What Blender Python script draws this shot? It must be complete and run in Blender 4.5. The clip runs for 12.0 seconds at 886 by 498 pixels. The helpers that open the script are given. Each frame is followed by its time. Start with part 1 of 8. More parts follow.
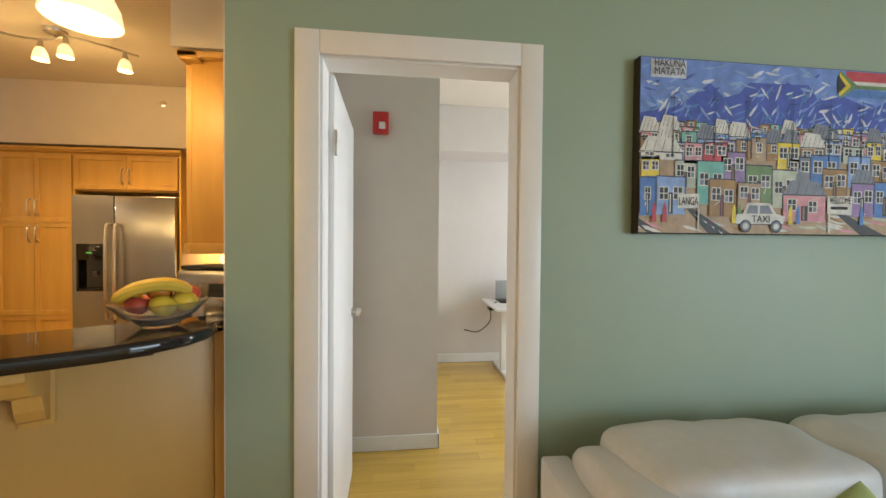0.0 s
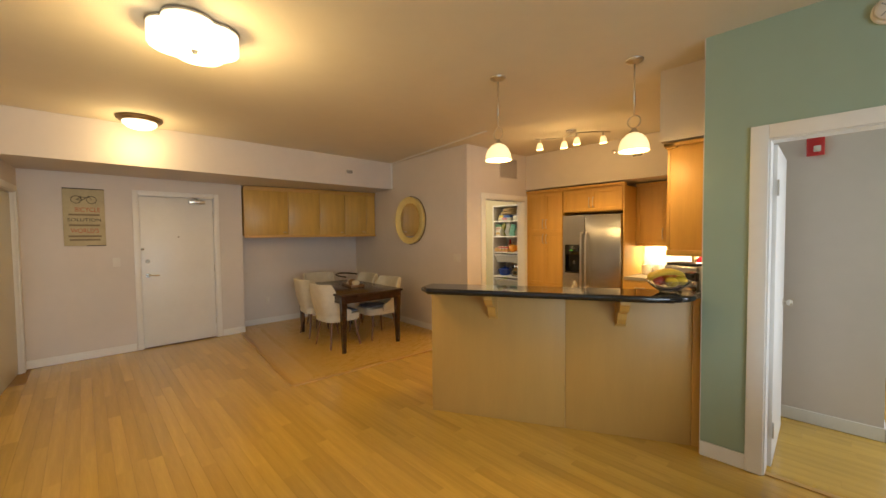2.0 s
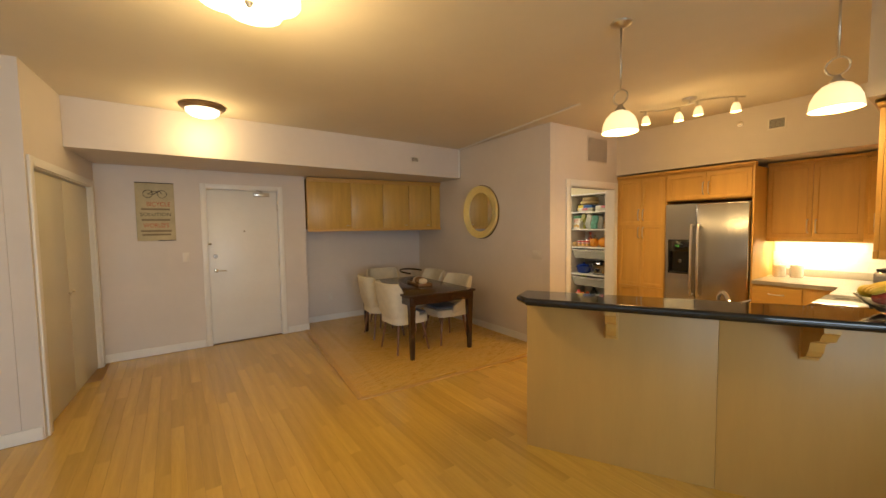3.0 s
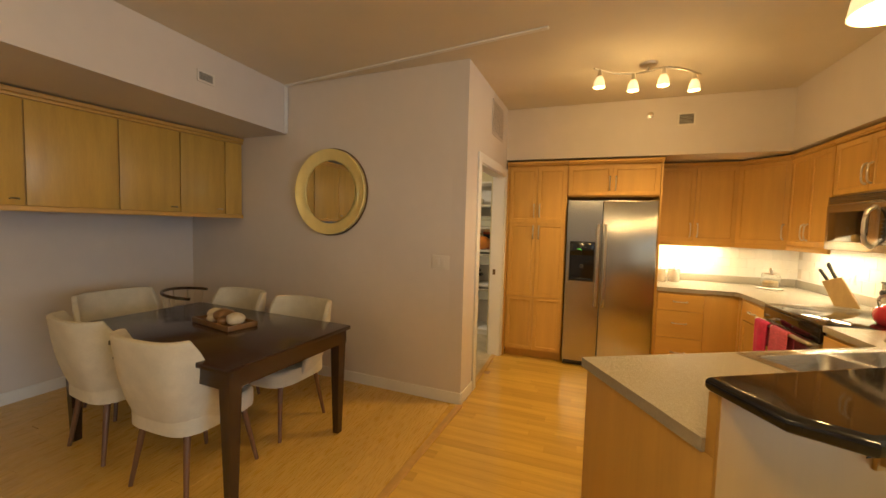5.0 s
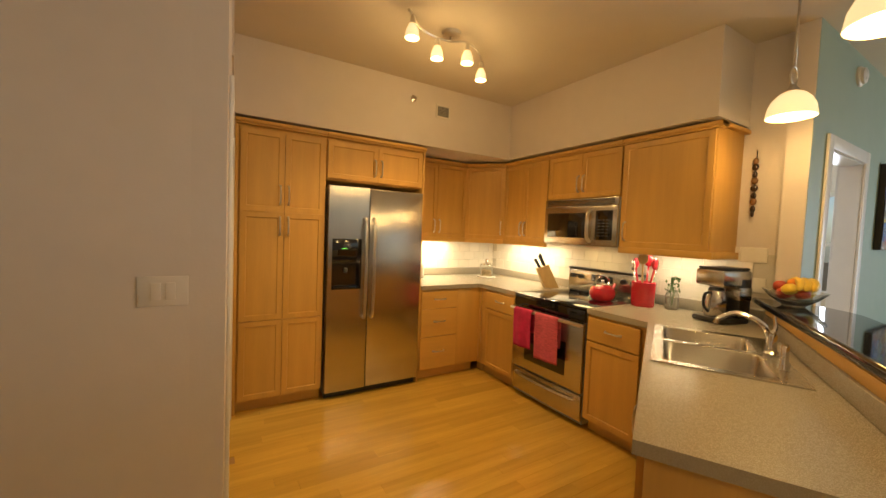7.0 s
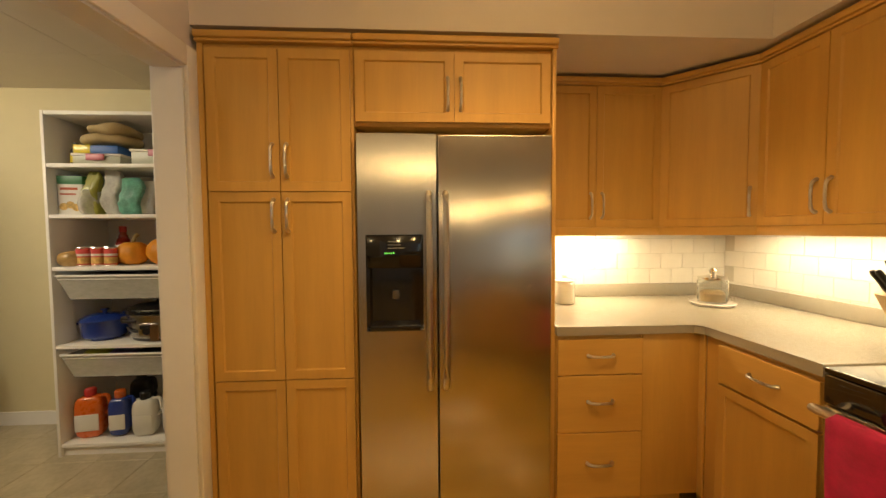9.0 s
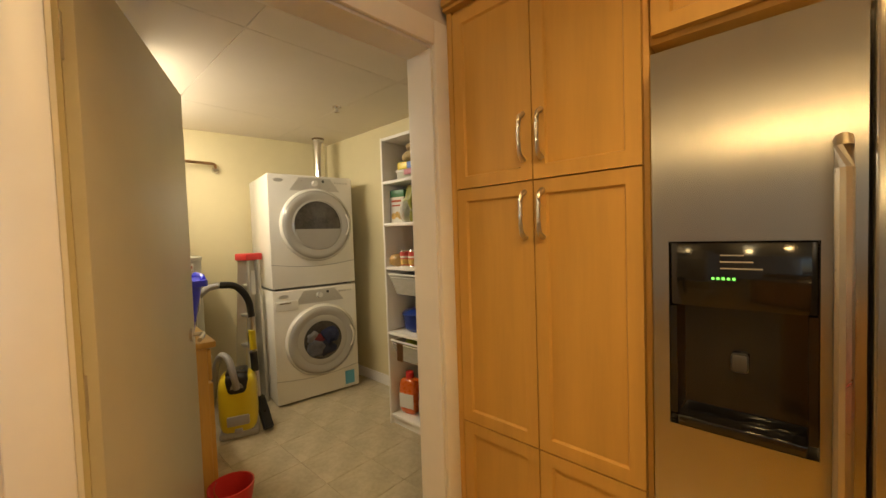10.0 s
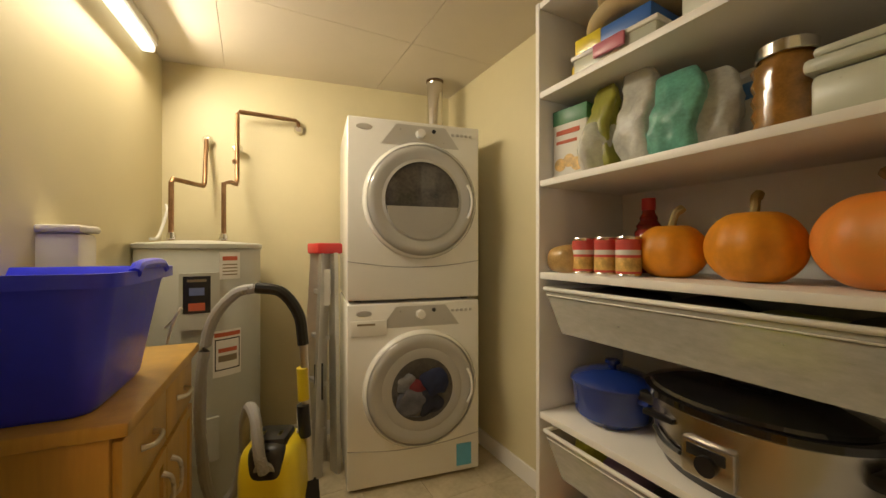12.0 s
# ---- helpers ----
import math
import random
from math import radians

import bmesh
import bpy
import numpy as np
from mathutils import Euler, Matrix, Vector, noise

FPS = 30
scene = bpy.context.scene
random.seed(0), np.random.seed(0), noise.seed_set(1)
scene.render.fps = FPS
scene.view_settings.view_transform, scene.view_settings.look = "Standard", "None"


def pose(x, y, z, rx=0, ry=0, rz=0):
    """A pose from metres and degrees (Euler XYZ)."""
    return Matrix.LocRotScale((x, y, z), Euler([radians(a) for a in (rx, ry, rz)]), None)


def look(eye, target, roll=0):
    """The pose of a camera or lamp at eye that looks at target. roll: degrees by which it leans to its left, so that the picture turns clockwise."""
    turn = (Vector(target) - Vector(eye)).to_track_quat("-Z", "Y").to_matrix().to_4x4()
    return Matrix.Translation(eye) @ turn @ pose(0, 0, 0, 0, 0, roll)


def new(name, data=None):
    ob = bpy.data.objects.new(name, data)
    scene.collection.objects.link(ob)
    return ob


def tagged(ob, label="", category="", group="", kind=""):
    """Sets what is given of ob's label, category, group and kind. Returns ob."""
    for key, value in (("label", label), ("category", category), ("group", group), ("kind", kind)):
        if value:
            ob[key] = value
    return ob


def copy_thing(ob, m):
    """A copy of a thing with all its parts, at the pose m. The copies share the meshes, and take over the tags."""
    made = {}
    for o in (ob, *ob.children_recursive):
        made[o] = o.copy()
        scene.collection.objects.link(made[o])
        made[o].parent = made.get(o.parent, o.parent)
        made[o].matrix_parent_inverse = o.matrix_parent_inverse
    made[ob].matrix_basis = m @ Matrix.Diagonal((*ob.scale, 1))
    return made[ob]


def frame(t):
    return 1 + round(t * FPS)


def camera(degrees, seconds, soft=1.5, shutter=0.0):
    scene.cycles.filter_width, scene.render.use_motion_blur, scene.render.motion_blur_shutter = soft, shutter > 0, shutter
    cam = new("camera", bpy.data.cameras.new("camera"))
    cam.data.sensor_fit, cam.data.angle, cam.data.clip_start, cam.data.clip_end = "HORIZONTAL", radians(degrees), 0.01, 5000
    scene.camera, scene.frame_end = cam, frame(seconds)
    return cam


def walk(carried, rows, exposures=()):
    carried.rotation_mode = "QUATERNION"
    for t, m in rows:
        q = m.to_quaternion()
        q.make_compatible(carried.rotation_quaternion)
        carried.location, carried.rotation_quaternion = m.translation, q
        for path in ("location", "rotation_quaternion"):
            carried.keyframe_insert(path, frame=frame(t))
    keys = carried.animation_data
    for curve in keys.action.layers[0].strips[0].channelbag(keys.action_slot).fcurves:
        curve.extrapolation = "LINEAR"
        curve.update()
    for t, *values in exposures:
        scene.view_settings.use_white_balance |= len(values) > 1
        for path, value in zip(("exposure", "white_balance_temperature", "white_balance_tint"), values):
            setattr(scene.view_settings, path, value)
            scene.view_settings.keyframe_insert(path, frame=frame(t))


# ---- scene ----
cam = camera(99.1, 12.0)
PATH = [
    (0, (0.517, 0.621, 1.39), (0.745, 2.608, 1.352), 0.5),
    (0.5, (0.504, 0.03, 1.407), (0.378, 2.025, 1.356), 0.3),
    (1, (0.518, -0.514, 1.444), (-0.042, 1.405, 1.389), 0.1),
    (1.5, (0.581, -0.85, 1.48), (-0.475, 0.847, 1.416), -0.3),
    (2, (0.525, -0.953, 1.511), (-0.921, 0.427, 1.436), -0.6),
    (2.5, (0.276, -0.901, 1.535), (-1.338, 0.276, 1.429), -0.8),
    (2.7, (0.143, -0.855, 1.545), (-1.49, 0.294, 1.431), -0.8),
    (4.3, (-1.566, -0.31, 1.481), (-2.802, 1.256, 1.347), 0.3),
    (4.5, (-1.774, -0.215, 1.478), (-2.874, 1.45, 1.348), 0.7),
    (5, (-2.232, 0.061, 1.467), (-2.907, 1.94, 1.347), 1.5),
    (5.5, (-2.626, 0.346, 1.454), (-2.761, 2.339, 1.352), 2.3),
    (6, (-2.933, 0.613, 1.462), (-2.534, 2.571, 1.37), 2.6),
    (6.5, (-3.137, 0.912, 1.482), (-2.28, 2.716, 1.387), 2.8),
    (6.7, (-3.17, 1.029, 1.467), (-2.156, 2.751, 1.384), 2.8),
    (8.3, (-2.466, 2.146, 1.405), (-1.43, 3.851, 1.288), 1.3),
    (8.5, (-2.354, 2.296, 1.405), (-1.495, 4.098, 1.28), 1.3),
    (9, (-2.085, 2.664, 1.358), (-1.966, 4.658, 1.264), -0.4),
    (9.3, (-1.984, 2.874, 1.381), (-2.414, 4.823, 1.275), -1.3),
    (9.6, (-1.986, 3.072, 1.367), (-2.882, 4.857, 1.299), -1.6),
    (10, (-2.11, 3.316, 1.378), (-3.47, 4.779, 1.302), -1.9),
    (10.5, (-2.392, 3.593, 1.377), (-4.126, 4.588, 1.314), -2.1),
    (11, (-2.785, 3.869, 1.328), (-4.63, 4.64, 1.289), -0.9),
    (11.5, (-3.172, 4.093, 1.26), (-5.022, 4.852, 1.244), -0.4),
    (12, (-3.279, 4.15, 1.235), (-5.057, 5.066, 1.241), 0.0),
]
walk(cam, [(t, look(eye, target, roll)) for t, eye, target, roll in PATH], [(0.0, -0.06), (1.0, -0.04), (2.5, -0.12), (4.5, -0.08), (6.5, -0.24), (8.5, -0.37), (9.5, -0.42), (10.0, -0.38), (10.5, -0.25), (11.0, -0.23), (11.5, -0.36), (12.0, -0.47)])

# ---- light ----
world = bpy.data.worlds.new("sky")
scene.world = world
world.use_nodes = True
wn, wl = world.node_tree.nodes, world.node_tree.links
wn.clear()
sky = wn.new("ShaderNodeTexSky")
sky.sky_type = "NISHITA"
sky.sun_disc = False
sky.sun_elevation, sky.sun_rotation = radians(38), radians(200)
bg = wn.new("ShaderNodeBackground")
bg.inputs["Strength"].default_value = 0.12
wo = wn.new("ShaderNodeOutputWorld")
wl.new(sky.outputs["Color"], bg.inputs["Color"])
wl.new(bg.outputs["Background"], wo.inputs["Surface"])

WARM = (1.0, 0.63, 0.235)
WARM2 = (1.0, 0.69, 0.29)
DAY = (0.66, 0.825, 0.97)


def lamp(name, kind, m, power, color, size=0.1, size_y=None, spot=None):
    data = bpy.data.lights.new(name, kind)
    data.energy, data.color = power, color
    if kind == "AREA":
        data.shape = "RECTANGLE" if size_y else "DISK"
        data.size = size
        if size_y:
            data.size_y = size_y
    else:
        data.shadow_soft_size = size
    if kind == "SPOT":
        data.spot_size, data.spot_blend = spot or radians(120), 0.6
    ob = new(name, data)
    ob.matrix_basis = m
    return ob


scene.view_settings.exposure = 0.0

# ---- materials ----


def material(name, color, rough=0.5, metal=0.0, vary=0.12, scale=6.0, stretch=(1, 1, 1), bump=0.0, bump_scale=60.0,
             emit=None, power=0.0, aniso=0.0, alpha=None, glass=0.0, coat=0.0, per=0.0, rough_vary=0.1, second=None):
    """A surface with a broad and a fine variation of its colour, uneven gloss and a fine relief."""
    m = bpy.data.materials.new(name)
    m.use_nodes = True
    n, l = m.node_tree.nodes, m.node_tree.links
    b = n["Principled BSDF"]
    tc, mp = n.new("ShaderNodeTexCoord"), n.new("ShaderNodeMapping")
    l.new(tc.outputs["Object"], mp.inputs["Vector"])
    mp.inputs["Scale"].default_value = stretch
    n1, n2 = n.new("ShaderNodeTexNoise"), n.new("ShaderNodeTexNoise")
    for t, s, d in ((n1, scale, 3), (n2, scale * 7, 4)):
        l.new(mp.outputs["Vector"], t.inputs["Vector"])
        t.inputs["Scale"].default_value, t.inputs["Detail"].default_value = s, d
    add = n.new("ShaderNodeMath")
    add.operation = "MULTIPLY_ADD"
    l.new(n2.outputs["Fac"], add.inputs[0])
    add.inputs[1].default_value = 0.45
    l.new(n1.outputs["Fac"], add.inputs[2])
    ramp = n.new("ShaderNodeValToRGB")
    ramp.color_ramp.elements[0].position, ramp.color_ramp.elements[1].position = 0.45, 1.0
    lo = second or tuple(c * (1 - vary) for c in color)
    ramp.color_ramp.elements[0].color = (*lo, 1)
    ramp.color_ramp.elements[1].color = (*[min(1, c * (1 + vary * 0.6)) for c in color], 1)
    l.new(add.outputs[0], ramp.inputs["Fac"])
    out = ramp.outputs["Color"]
    if per:
        info, mr, hsv = n.new("ShaderNodeObjectInfo"), n.new("ShaderNodeMapRange"), n.new("ShaderNodeHueSaturation")
        geo, mix = n.new("ShaderNodeNewGeometry"), n.new("ShaderNodeMath")
        mix.operation = "ADD"
        l.new(info.outputs["Random"], mix.inputs[0])
        l.new(geo.outputs["Random Per Island"], mix.inputs[1])
        fr = n.new("ShaderNodeMath")
        fr.operation = "FRACT"
        l.new(mix.outputs[0], fr.inputs[0])
        l.new(fr.outputs[0], mr.inputs["Value"])
        mr.inputs["To Min"].default_value, mr.inputs["To Max"].default_value = 1 - per, 1 + per
        l.new(mr.outputs["Result"], hsv.inputs["Value"])
        l.new(out, hsv.inputs["Color"])
        out = hsv.outputs["Color"]
    l.new(out, b.inputs["Base Color"])
    rr = n.new("ShaderNodeMapRange")
    l.new(n2.outputs["Fac"], rr.inputs["Value"])
    rr.inputs["To Min"].default_value, rr.inputs["To Max"].default_value = max(0.02, rough * (1 - rough_vary * 2)), min(1, rough * (1 + rough_vary * 2))
    l.new(rr.outputs["Result"], b.inputs["Roughness"])
    b.inputs["Metallic"].default_value = metal
    b.inputs["Coat Weight"].default_value = coat
    b.inputs["Coat Roughness"].default_value = 0.12
    if aniso:
        tg = n.new("ShaderNodeTangent")
        tg.direction_type, tg.axis = "RADIAL", "Z"
        l.new(tg.outputs["Tangent"], b.inputs["Tangent"])
        b.inputs["Anisotropic"].default_value = aniso
    if bump:
        nb, bp = n.new("ShaderNodeTexNoise"), n.new("ShaderNodeBump")
        l.new(mp.outputs["Vector"], nb.inputs["Vector"])
        nb.inputs["Scale"].default_value, nb.inputs["Detail"].default_value = bump_scale, 4
        bp.inputs["Strength"].default_value, bp.inputs["Distance"].default_value = bump, 0.003
        l.new(nb.outputs["Fac"], bp.inputs["Height"])
        l.new(bp.outputs["Normal"], b.inputs["Normal"])
    if emit:
        b.inputs["Emission Color"].default_value = (*emit, 1)
        b.inputs["Emission Strength"].default_value = power
    if glass:
        b.inputs["Transmission Weight"].default_value = glass
        b.inputs["IOR"].default_value = 1.3
    if alpha is not None:
        b.inputs["Alpha"].default_value = alpha
    return m


M = {}
M["wall"] = material("painted wall", (0.66, 0.60, 0.555), 0.6, vary=0.05, scale=1.5, bump=0.12, bump_scale=90)
M["ceiling"] = material("ceiling paint", (0.71, 0.645, 0.54), 0.8, vary=0.05, scale=1.2, bump=0.2, bump_scale=120)
M["green"] = material("sage green paint", (0.305, 0.39, 0.30), 0.5, vary=0.06, scale=1.3, bump=0.12, bump_scale=90)
M["cream"] = material("cream yellow paint", (0.62, 0.55, 0.34), 0.5, vary=0.06, scale=1.5, bump=0.12, bump_scale=90)
M["white"] = material("white satin paint", (0.78, 0.76, 0.73), 0.35, vary=0.04, scale=3, bump=0.05)
M["leaf"] = material("cream door paint", (0.62, 0.58, 0.46), 0.4, vary=0.05, scale=3, bump=0.05)
M["maple"] = material("maple veneer", (0.57, 0.33, 0.08), 0.46, vary=0.10, scale=2.2, stretch=(6, 6, 0.5), bump=0.03, bump_scale=30, per=0.06)
M["maple_h"] = material("maple veneer across", (0.57, 0.33, 0.08), 0.46, vary=0.10, scale=2.2, stretch=(0.5, 6, 6), bump=0.03, bump_scale=30, per=0.06)
M["panel"] = material("pale veneer panel", (0.51, 0.30, 0.082), 0.42, vary=0.05, scale=2, stretch=(5, 5, 0.8), bump=0.05, bump_scale=40)
M["plank"] = material("oiled maple plank", (0.60, 0.375, 0.072), 0.2, vary=0.16, scale=2.5, stretch=(0.5, 9, 9), bump=0.04, bump_scale=30, per=0.11, coat=0.3)
M["plank_y"] = material("oiled maple plank across", (0.60, 0.378, 0.082), 0.28, vary=0.10, scale=2.5, stretch=(9, 0.5, 9), bump=0.04, bump_scale=30, per=0.05, coat=0.2)
M["strip"] = material("wooden threshold strip", (0.52, 0.31, 0.085), 0.4, vary=0.15, scale=5, stretch=(3, 3, 3))
M["under"] = material("dark floor joint", (0.34, 0.20, 0.065), 0.8)
M["steel"] = material("brushed stainless steel", (0.54, 0.515, 0.475), 0.24, 1.0, vary=0.05, scale=2, stretch=(6, 6, 0.6), rough_vary=0.06, aniso=0.85)
M["chrome"] = material("polished chrome", (0.75, 0.73, 0.70), 0.14, 1.0, vary=0.04)
M["nickel"] = material("brushed nickel", (0.62, 0.58, 0.52), 0.3, 1.0, vary=0.06)
M["black"] = material("black plastic", (0.012, 0.012, 0.013), 0.3, vary=0.2)
M["blackgloss"] = material("black glass", (0.006, 0.006, 0.007), 0.06, vary=0.2, coat=0.5)
M["granite"] = material("polished dark granite", (0.014, 0.013, 0.013), 0.05, vary=0.6, scale=60, coat=0.2)
M["counter"] = material("grey beige laminate", (0.345, 0.31, 0.25), 0.27, vary=0.035, scale=60, bump=0.02)
M["espresso"] = material("espresso stained wood", (0.035, 0.014, 0.007), 0.24, vary=0.35, scale=5, stretch=(1, 8, 8), coat=0.3, bump=0.04)
M["fabric"] = material("cream upholstery", (0.62, 0.57, 0.46), 0.9, vary=0.1, scale=14, bump=0.35, bump_scale=300)
M["sofa"] = material("off-white leather", (0.60, 0.60, 0.60), 0.45, vary=0.1, scale=5, bump=0.6, bump_scale=14)
M["enamel"] = material("white enamel", (0.74, 0.72, 0.66), 0.22, vary=0.03, scale=3, coat=0.3)
M["greyplastic"] = material("grey plastic", (0.34, 0.33, 0.31), 0.35, vary=0.08)
M["tile"] = material("white glazed tile", (0.78, 0.75, 0.68), 0.16, vary=0.05, scale=8, per=0.03, coat=0.2)
M["grout"] = material("pale grout", (0.55, 0.51, 0.43), 0.85, vary=0.1)
M["vinyl"] = material("stone-look vinyl floor", (0.46, 0.40, 0.28), 0.35, vary=0.3, scale=6, bump=0.05, second=(0.33, 0.28, 0.18), per=0.03)

# ---- building helpers ----


def thing(name, m, label, category, group="", kind=""):
    ob = new(name)
    ob.empty_display_size = 0.05
    ob.matrix_basis = m
    return tagged(ob, label, category, group, kind)


def mesh_of(name, bm, mat, smooth=None):
    bmesh.ops.recalc_face_normals(bm, faces=bm.faces)
    me = bpy.data.meshes.new(name)
    bm.to_mesh(me)
    bm.free()
    for mm in (mat if isinstance(mat, (list, tuple)) else [mat]):
        me.materials.append(mm)
    if smooth:
        me.shade_smooth()
        me.set_sharp_from_angle(angle=radians(smooth))
        for p in me.polygons:
            p.use_smooth = len(p.vertices) <= 4
    return me


def part(name, bm, mat, parent, label="", m=None, smooth=35):
    ob = new(name, mesh_of(name, bm, mat, smooth))
    ob.parent = parent
    if m is not None:
        ob.matrix_basis = m
    return tagged(ob, label)


def solo(name, bm, mat, m, label, category, group="", kind="", smooth=35):
    ob = new(name, mesh_of(name, bm, mat, smooth))
    ob.matrix_basis = m
    return tagged(ob, label, category, group, kind)


def structure(name, bm, mat, m=None, label="", smooth=None):
    ob = new(name, mesh_of(name, bm, mat, smooth))
    if m is not None:
        ob.matrix_basis = m
    return tagged(ob, label, kind="structure")


def box(x0, x1, y0, y1, z0, z1, bevel=0.0, bm=None, seg=2):
    b = bm or bmesh.new()
    made = bmesh.ops.create_cube(b, size=1.0, matrix=Matrix.Translation(((x0 + x1) / 2, (y0 + y1) / 2, (z0 + z1) / 2)) @ Matrix.Diagonal((x1 - x0, y1 - y0, z1 - z0, 1)))
    if bevel:
        edges = list({e for v in made["verts"] for e in v.link_edges})
        bmesh.ops.bevel(b, geom=edges, offset=bevel, segments=seg, affect="EDGES", profile=0.5)
    return b


def rod(p0, p1, r0, r1=None, seg=16, bm=None, caps=True):
    b = bm or bmesh.new()
    p0, p1 = Vector(p0), Vector(p1)
    d = p1 - p0
    m = Matrix.Translation((p0 + p1) / 2) @ d.to_track_quat("Z", "Y").to_matrix().to_4x4()
    bmesh.ops.create_cone(b, cap_ends=caps, segments=seg, radius1=r0, radius2=r0 if r1 is None else r1, depth=d.length, matrix=m)
    return b


def lathe(profile, seg=28, bm=None, m=None):
    """Turns (radius, height) pairs round z."""
    b = bm or bmesh.new()
    rings = []
    for r, z in profile:
        if r < 1e-5:
            rings.append([b.verts.new((0, 0, z))])
        else:
            rings.append([b.verts.new((r * math.cos(2 * math.pi * i / seg), r * math.sin(2 * math.pi * i / seg), z)) for i in range(seg)])
    for a, c in zip(rings, rings[1:]):
        for i in range(seg):
            j = (i + 1) % seg
            if len(a) == 1 and len(c) > 1:
                b.faces.new((a[0], c[i], c[j]))
            elif len(c) == 1 and len(a) > 1:
                b.faces.new((a[i], a[j], c[0]))
            elif len(a) > 1:
                b.faces.new((a[i], a[j], c[j], c[i]))
    if m is not None:
        bmesh.ops.transform(b, matrix=m, verts=[v for r in rings for v in r])
    return b


def tube(points, r, seg=10, bm=None, closed=False, ribs=0.0):
    """A round tube along a smooth line through the points."""
    b = bm or bmesh.new()
    pts = [Vector(p) for p in points]
    rings, up = [], Vector((0.03, 0.02, 1)).normalized()
    for i, p in enumerate(pts):
        d = (pts[min(i + 1, len(pts) - 1)] - pts[max(i - 1, 0)]).normalized()
        side = d.cross(up)
        if side.length < 0.1:
            side = d.cross(Vector((1, 0.1, 0)))
        side.normalize()
        top = side.cross(d)
        rr = (r[i] if isinstance(r, (list, tuple)) else r) * (1 + (ribs if i % 2 else 0))
        rings.append([b.verts.new(p + rr * (math.cos(2 * math.pi * k / seg) * side + math.sin(2 * math.pi * k / seg) * top)) for k in range(seg)])
    for a, c in zip(rings, rings[1:]):
        for k in range(seg):
            j = (k + 1) % seg
            b.faces.new((a[k], a[j], c[j], c[k]))
    b.faces.new(rings[0])
    b.faces.new(rings[-1])
    return b


def curve_points(ctrl, n):
    """n points on a Catmull-Rom line through ctrl."""
    c = [Vector(p) for p in ctrl]
    c = [2 * c[0] - c[1]] + c + [2 * c[-1] - c[-2]]
    out = []
    for k in range(n):
        f = k / (n - 1) * (len(c) - 3)
        i = min(int(f), len(c) - 4)
        t = f - i
        p0, p1, p2, p3 = c[i:i + 4]
        out.append(0.5 * (2 * p1 + (p2 - p0) * t + (2 * p0 - 5 * p1 + 4 * p2 - p3) * t * t + (3 * p1 - p0 - 3 * p2 + p3) * t ** 3))
    return out


def slab(poly, z0, z1, bevel=0.0, bm=None):
    """A flat plate with the given outline, seen from above."""
    b = bm or bmesh.new()
    low, high = [b.verts.new((x, y, z0)) for x, y in poly], [b.verts.new((x, y, z1)) for x, y in poly]
    b.faces.new(low[::-1])
    top = b.faces.new(high)
    n = len(poly)
    for i in range(n):
        b.faces.new((low[i], low[(i + 1) % n], high[(i + 1) % n], high[i]))
    if bevel:
        bmesh.ops.bevel(b, geom=list(top.edges), offset=bevel, segments=3, affect="EDGES", profile=0.5)
    return b


def panel_door(w, h, t=0.02, rail=0.055, bm=None, deep=0.008):
    """A framed door with a sunk panel; front towards -y, x from 0 to w, z from 0 to h."""
    b = bm or bmesh.new()
    box(0, w, -t, 0, 0, h, bm=b)
    b.faces.ensure_lookup_table()
    f = [f for f in b.faces if f.normal.y < -0.9 or abs(f.calc_center_median().y + t) < 1e-6]
    edges = [e for e in f[0].edges]
    bmesh.ops.inset_region(b, faces=f, thickness=rail, depth=0)
    bmesh.ops.inset_region(b, faces=f, thickness=0.007, depth=-deep)
    return b


def flat_door(w, h, t=0.02):
    return box(0, w, -t, 0, 0, h, 0.003)


def bow_handle(length=0.14, out=0.028, r=0.006, flat=True):
    """A bowed bar handle, upright, foot to foot, standing out towards -y."""
    pts = curve_points([(0, 0, 0), (0, -out * 0.8, length * 0.12), (0, -out, length * 0.5), (0, -out * 0.8, length * 0.88), (0, 0, length)], 14)
    return tube(pts, [r * (1.5 - 0.5 * math.sin(math.pi * i / 13)) for i in range(14)], 8)


def wall_run(p0, p1, thick, z0, z1, openings=()):
    """A wall from p0 to p1 with its thickness to the left of that way, and openings (from, to, low, high)."""
    p0, p1 = Vector((*p0, 0)), Vector((*p1, 0))
    length = (p1 - p0).length
    b = bmesh.new()
    xs = sorted({0, length, *[o[0] for o in openings], *[o[1] for o in openings]})
    for a, c in zip(xs, xs[1:]):
        mid = (a + c) / 2
        holes = [o for o in openings if o[0] <= mid <= o[1]]
        spans, z = [], z0
        for o in sorted(holes, key=lambda o: o[2]):
            if o[2] > z:
                spans.append((z, o[2]))
            z = o[3]
        if z < z1:
            spans.append((z, z1))
        for s0, s1 in spans:
            box(a, c, 0, thick, s0, s1, bm=b)
    ang = math.degrees(math.atan2(p1.y - p0.y, p1.x - p0.x))
    return b, pose(p0.x, p0.y, 0, 0, 0, ang)


def skirting(p0, p1, side=-1, high=0.1, thick=0.014):
    """A baseboard along p0 to p1, standing out to the right of that way."""
    p0, p1 = Vector((*p0, 0)), Vector((*p1, 0))
    length = (p1 - p0).length
    b = box(0, length, -thick, -0.001, 0.002, high, 0.004)
    ang = math.degrees(math.atan2(p1.y - p0.y, p1.x - p0.x))
    return structure("baseboard", b, M["white"], pose(p0.x, p0.y, 0, 0, 0, ang), "white painted baseboard along the wall")


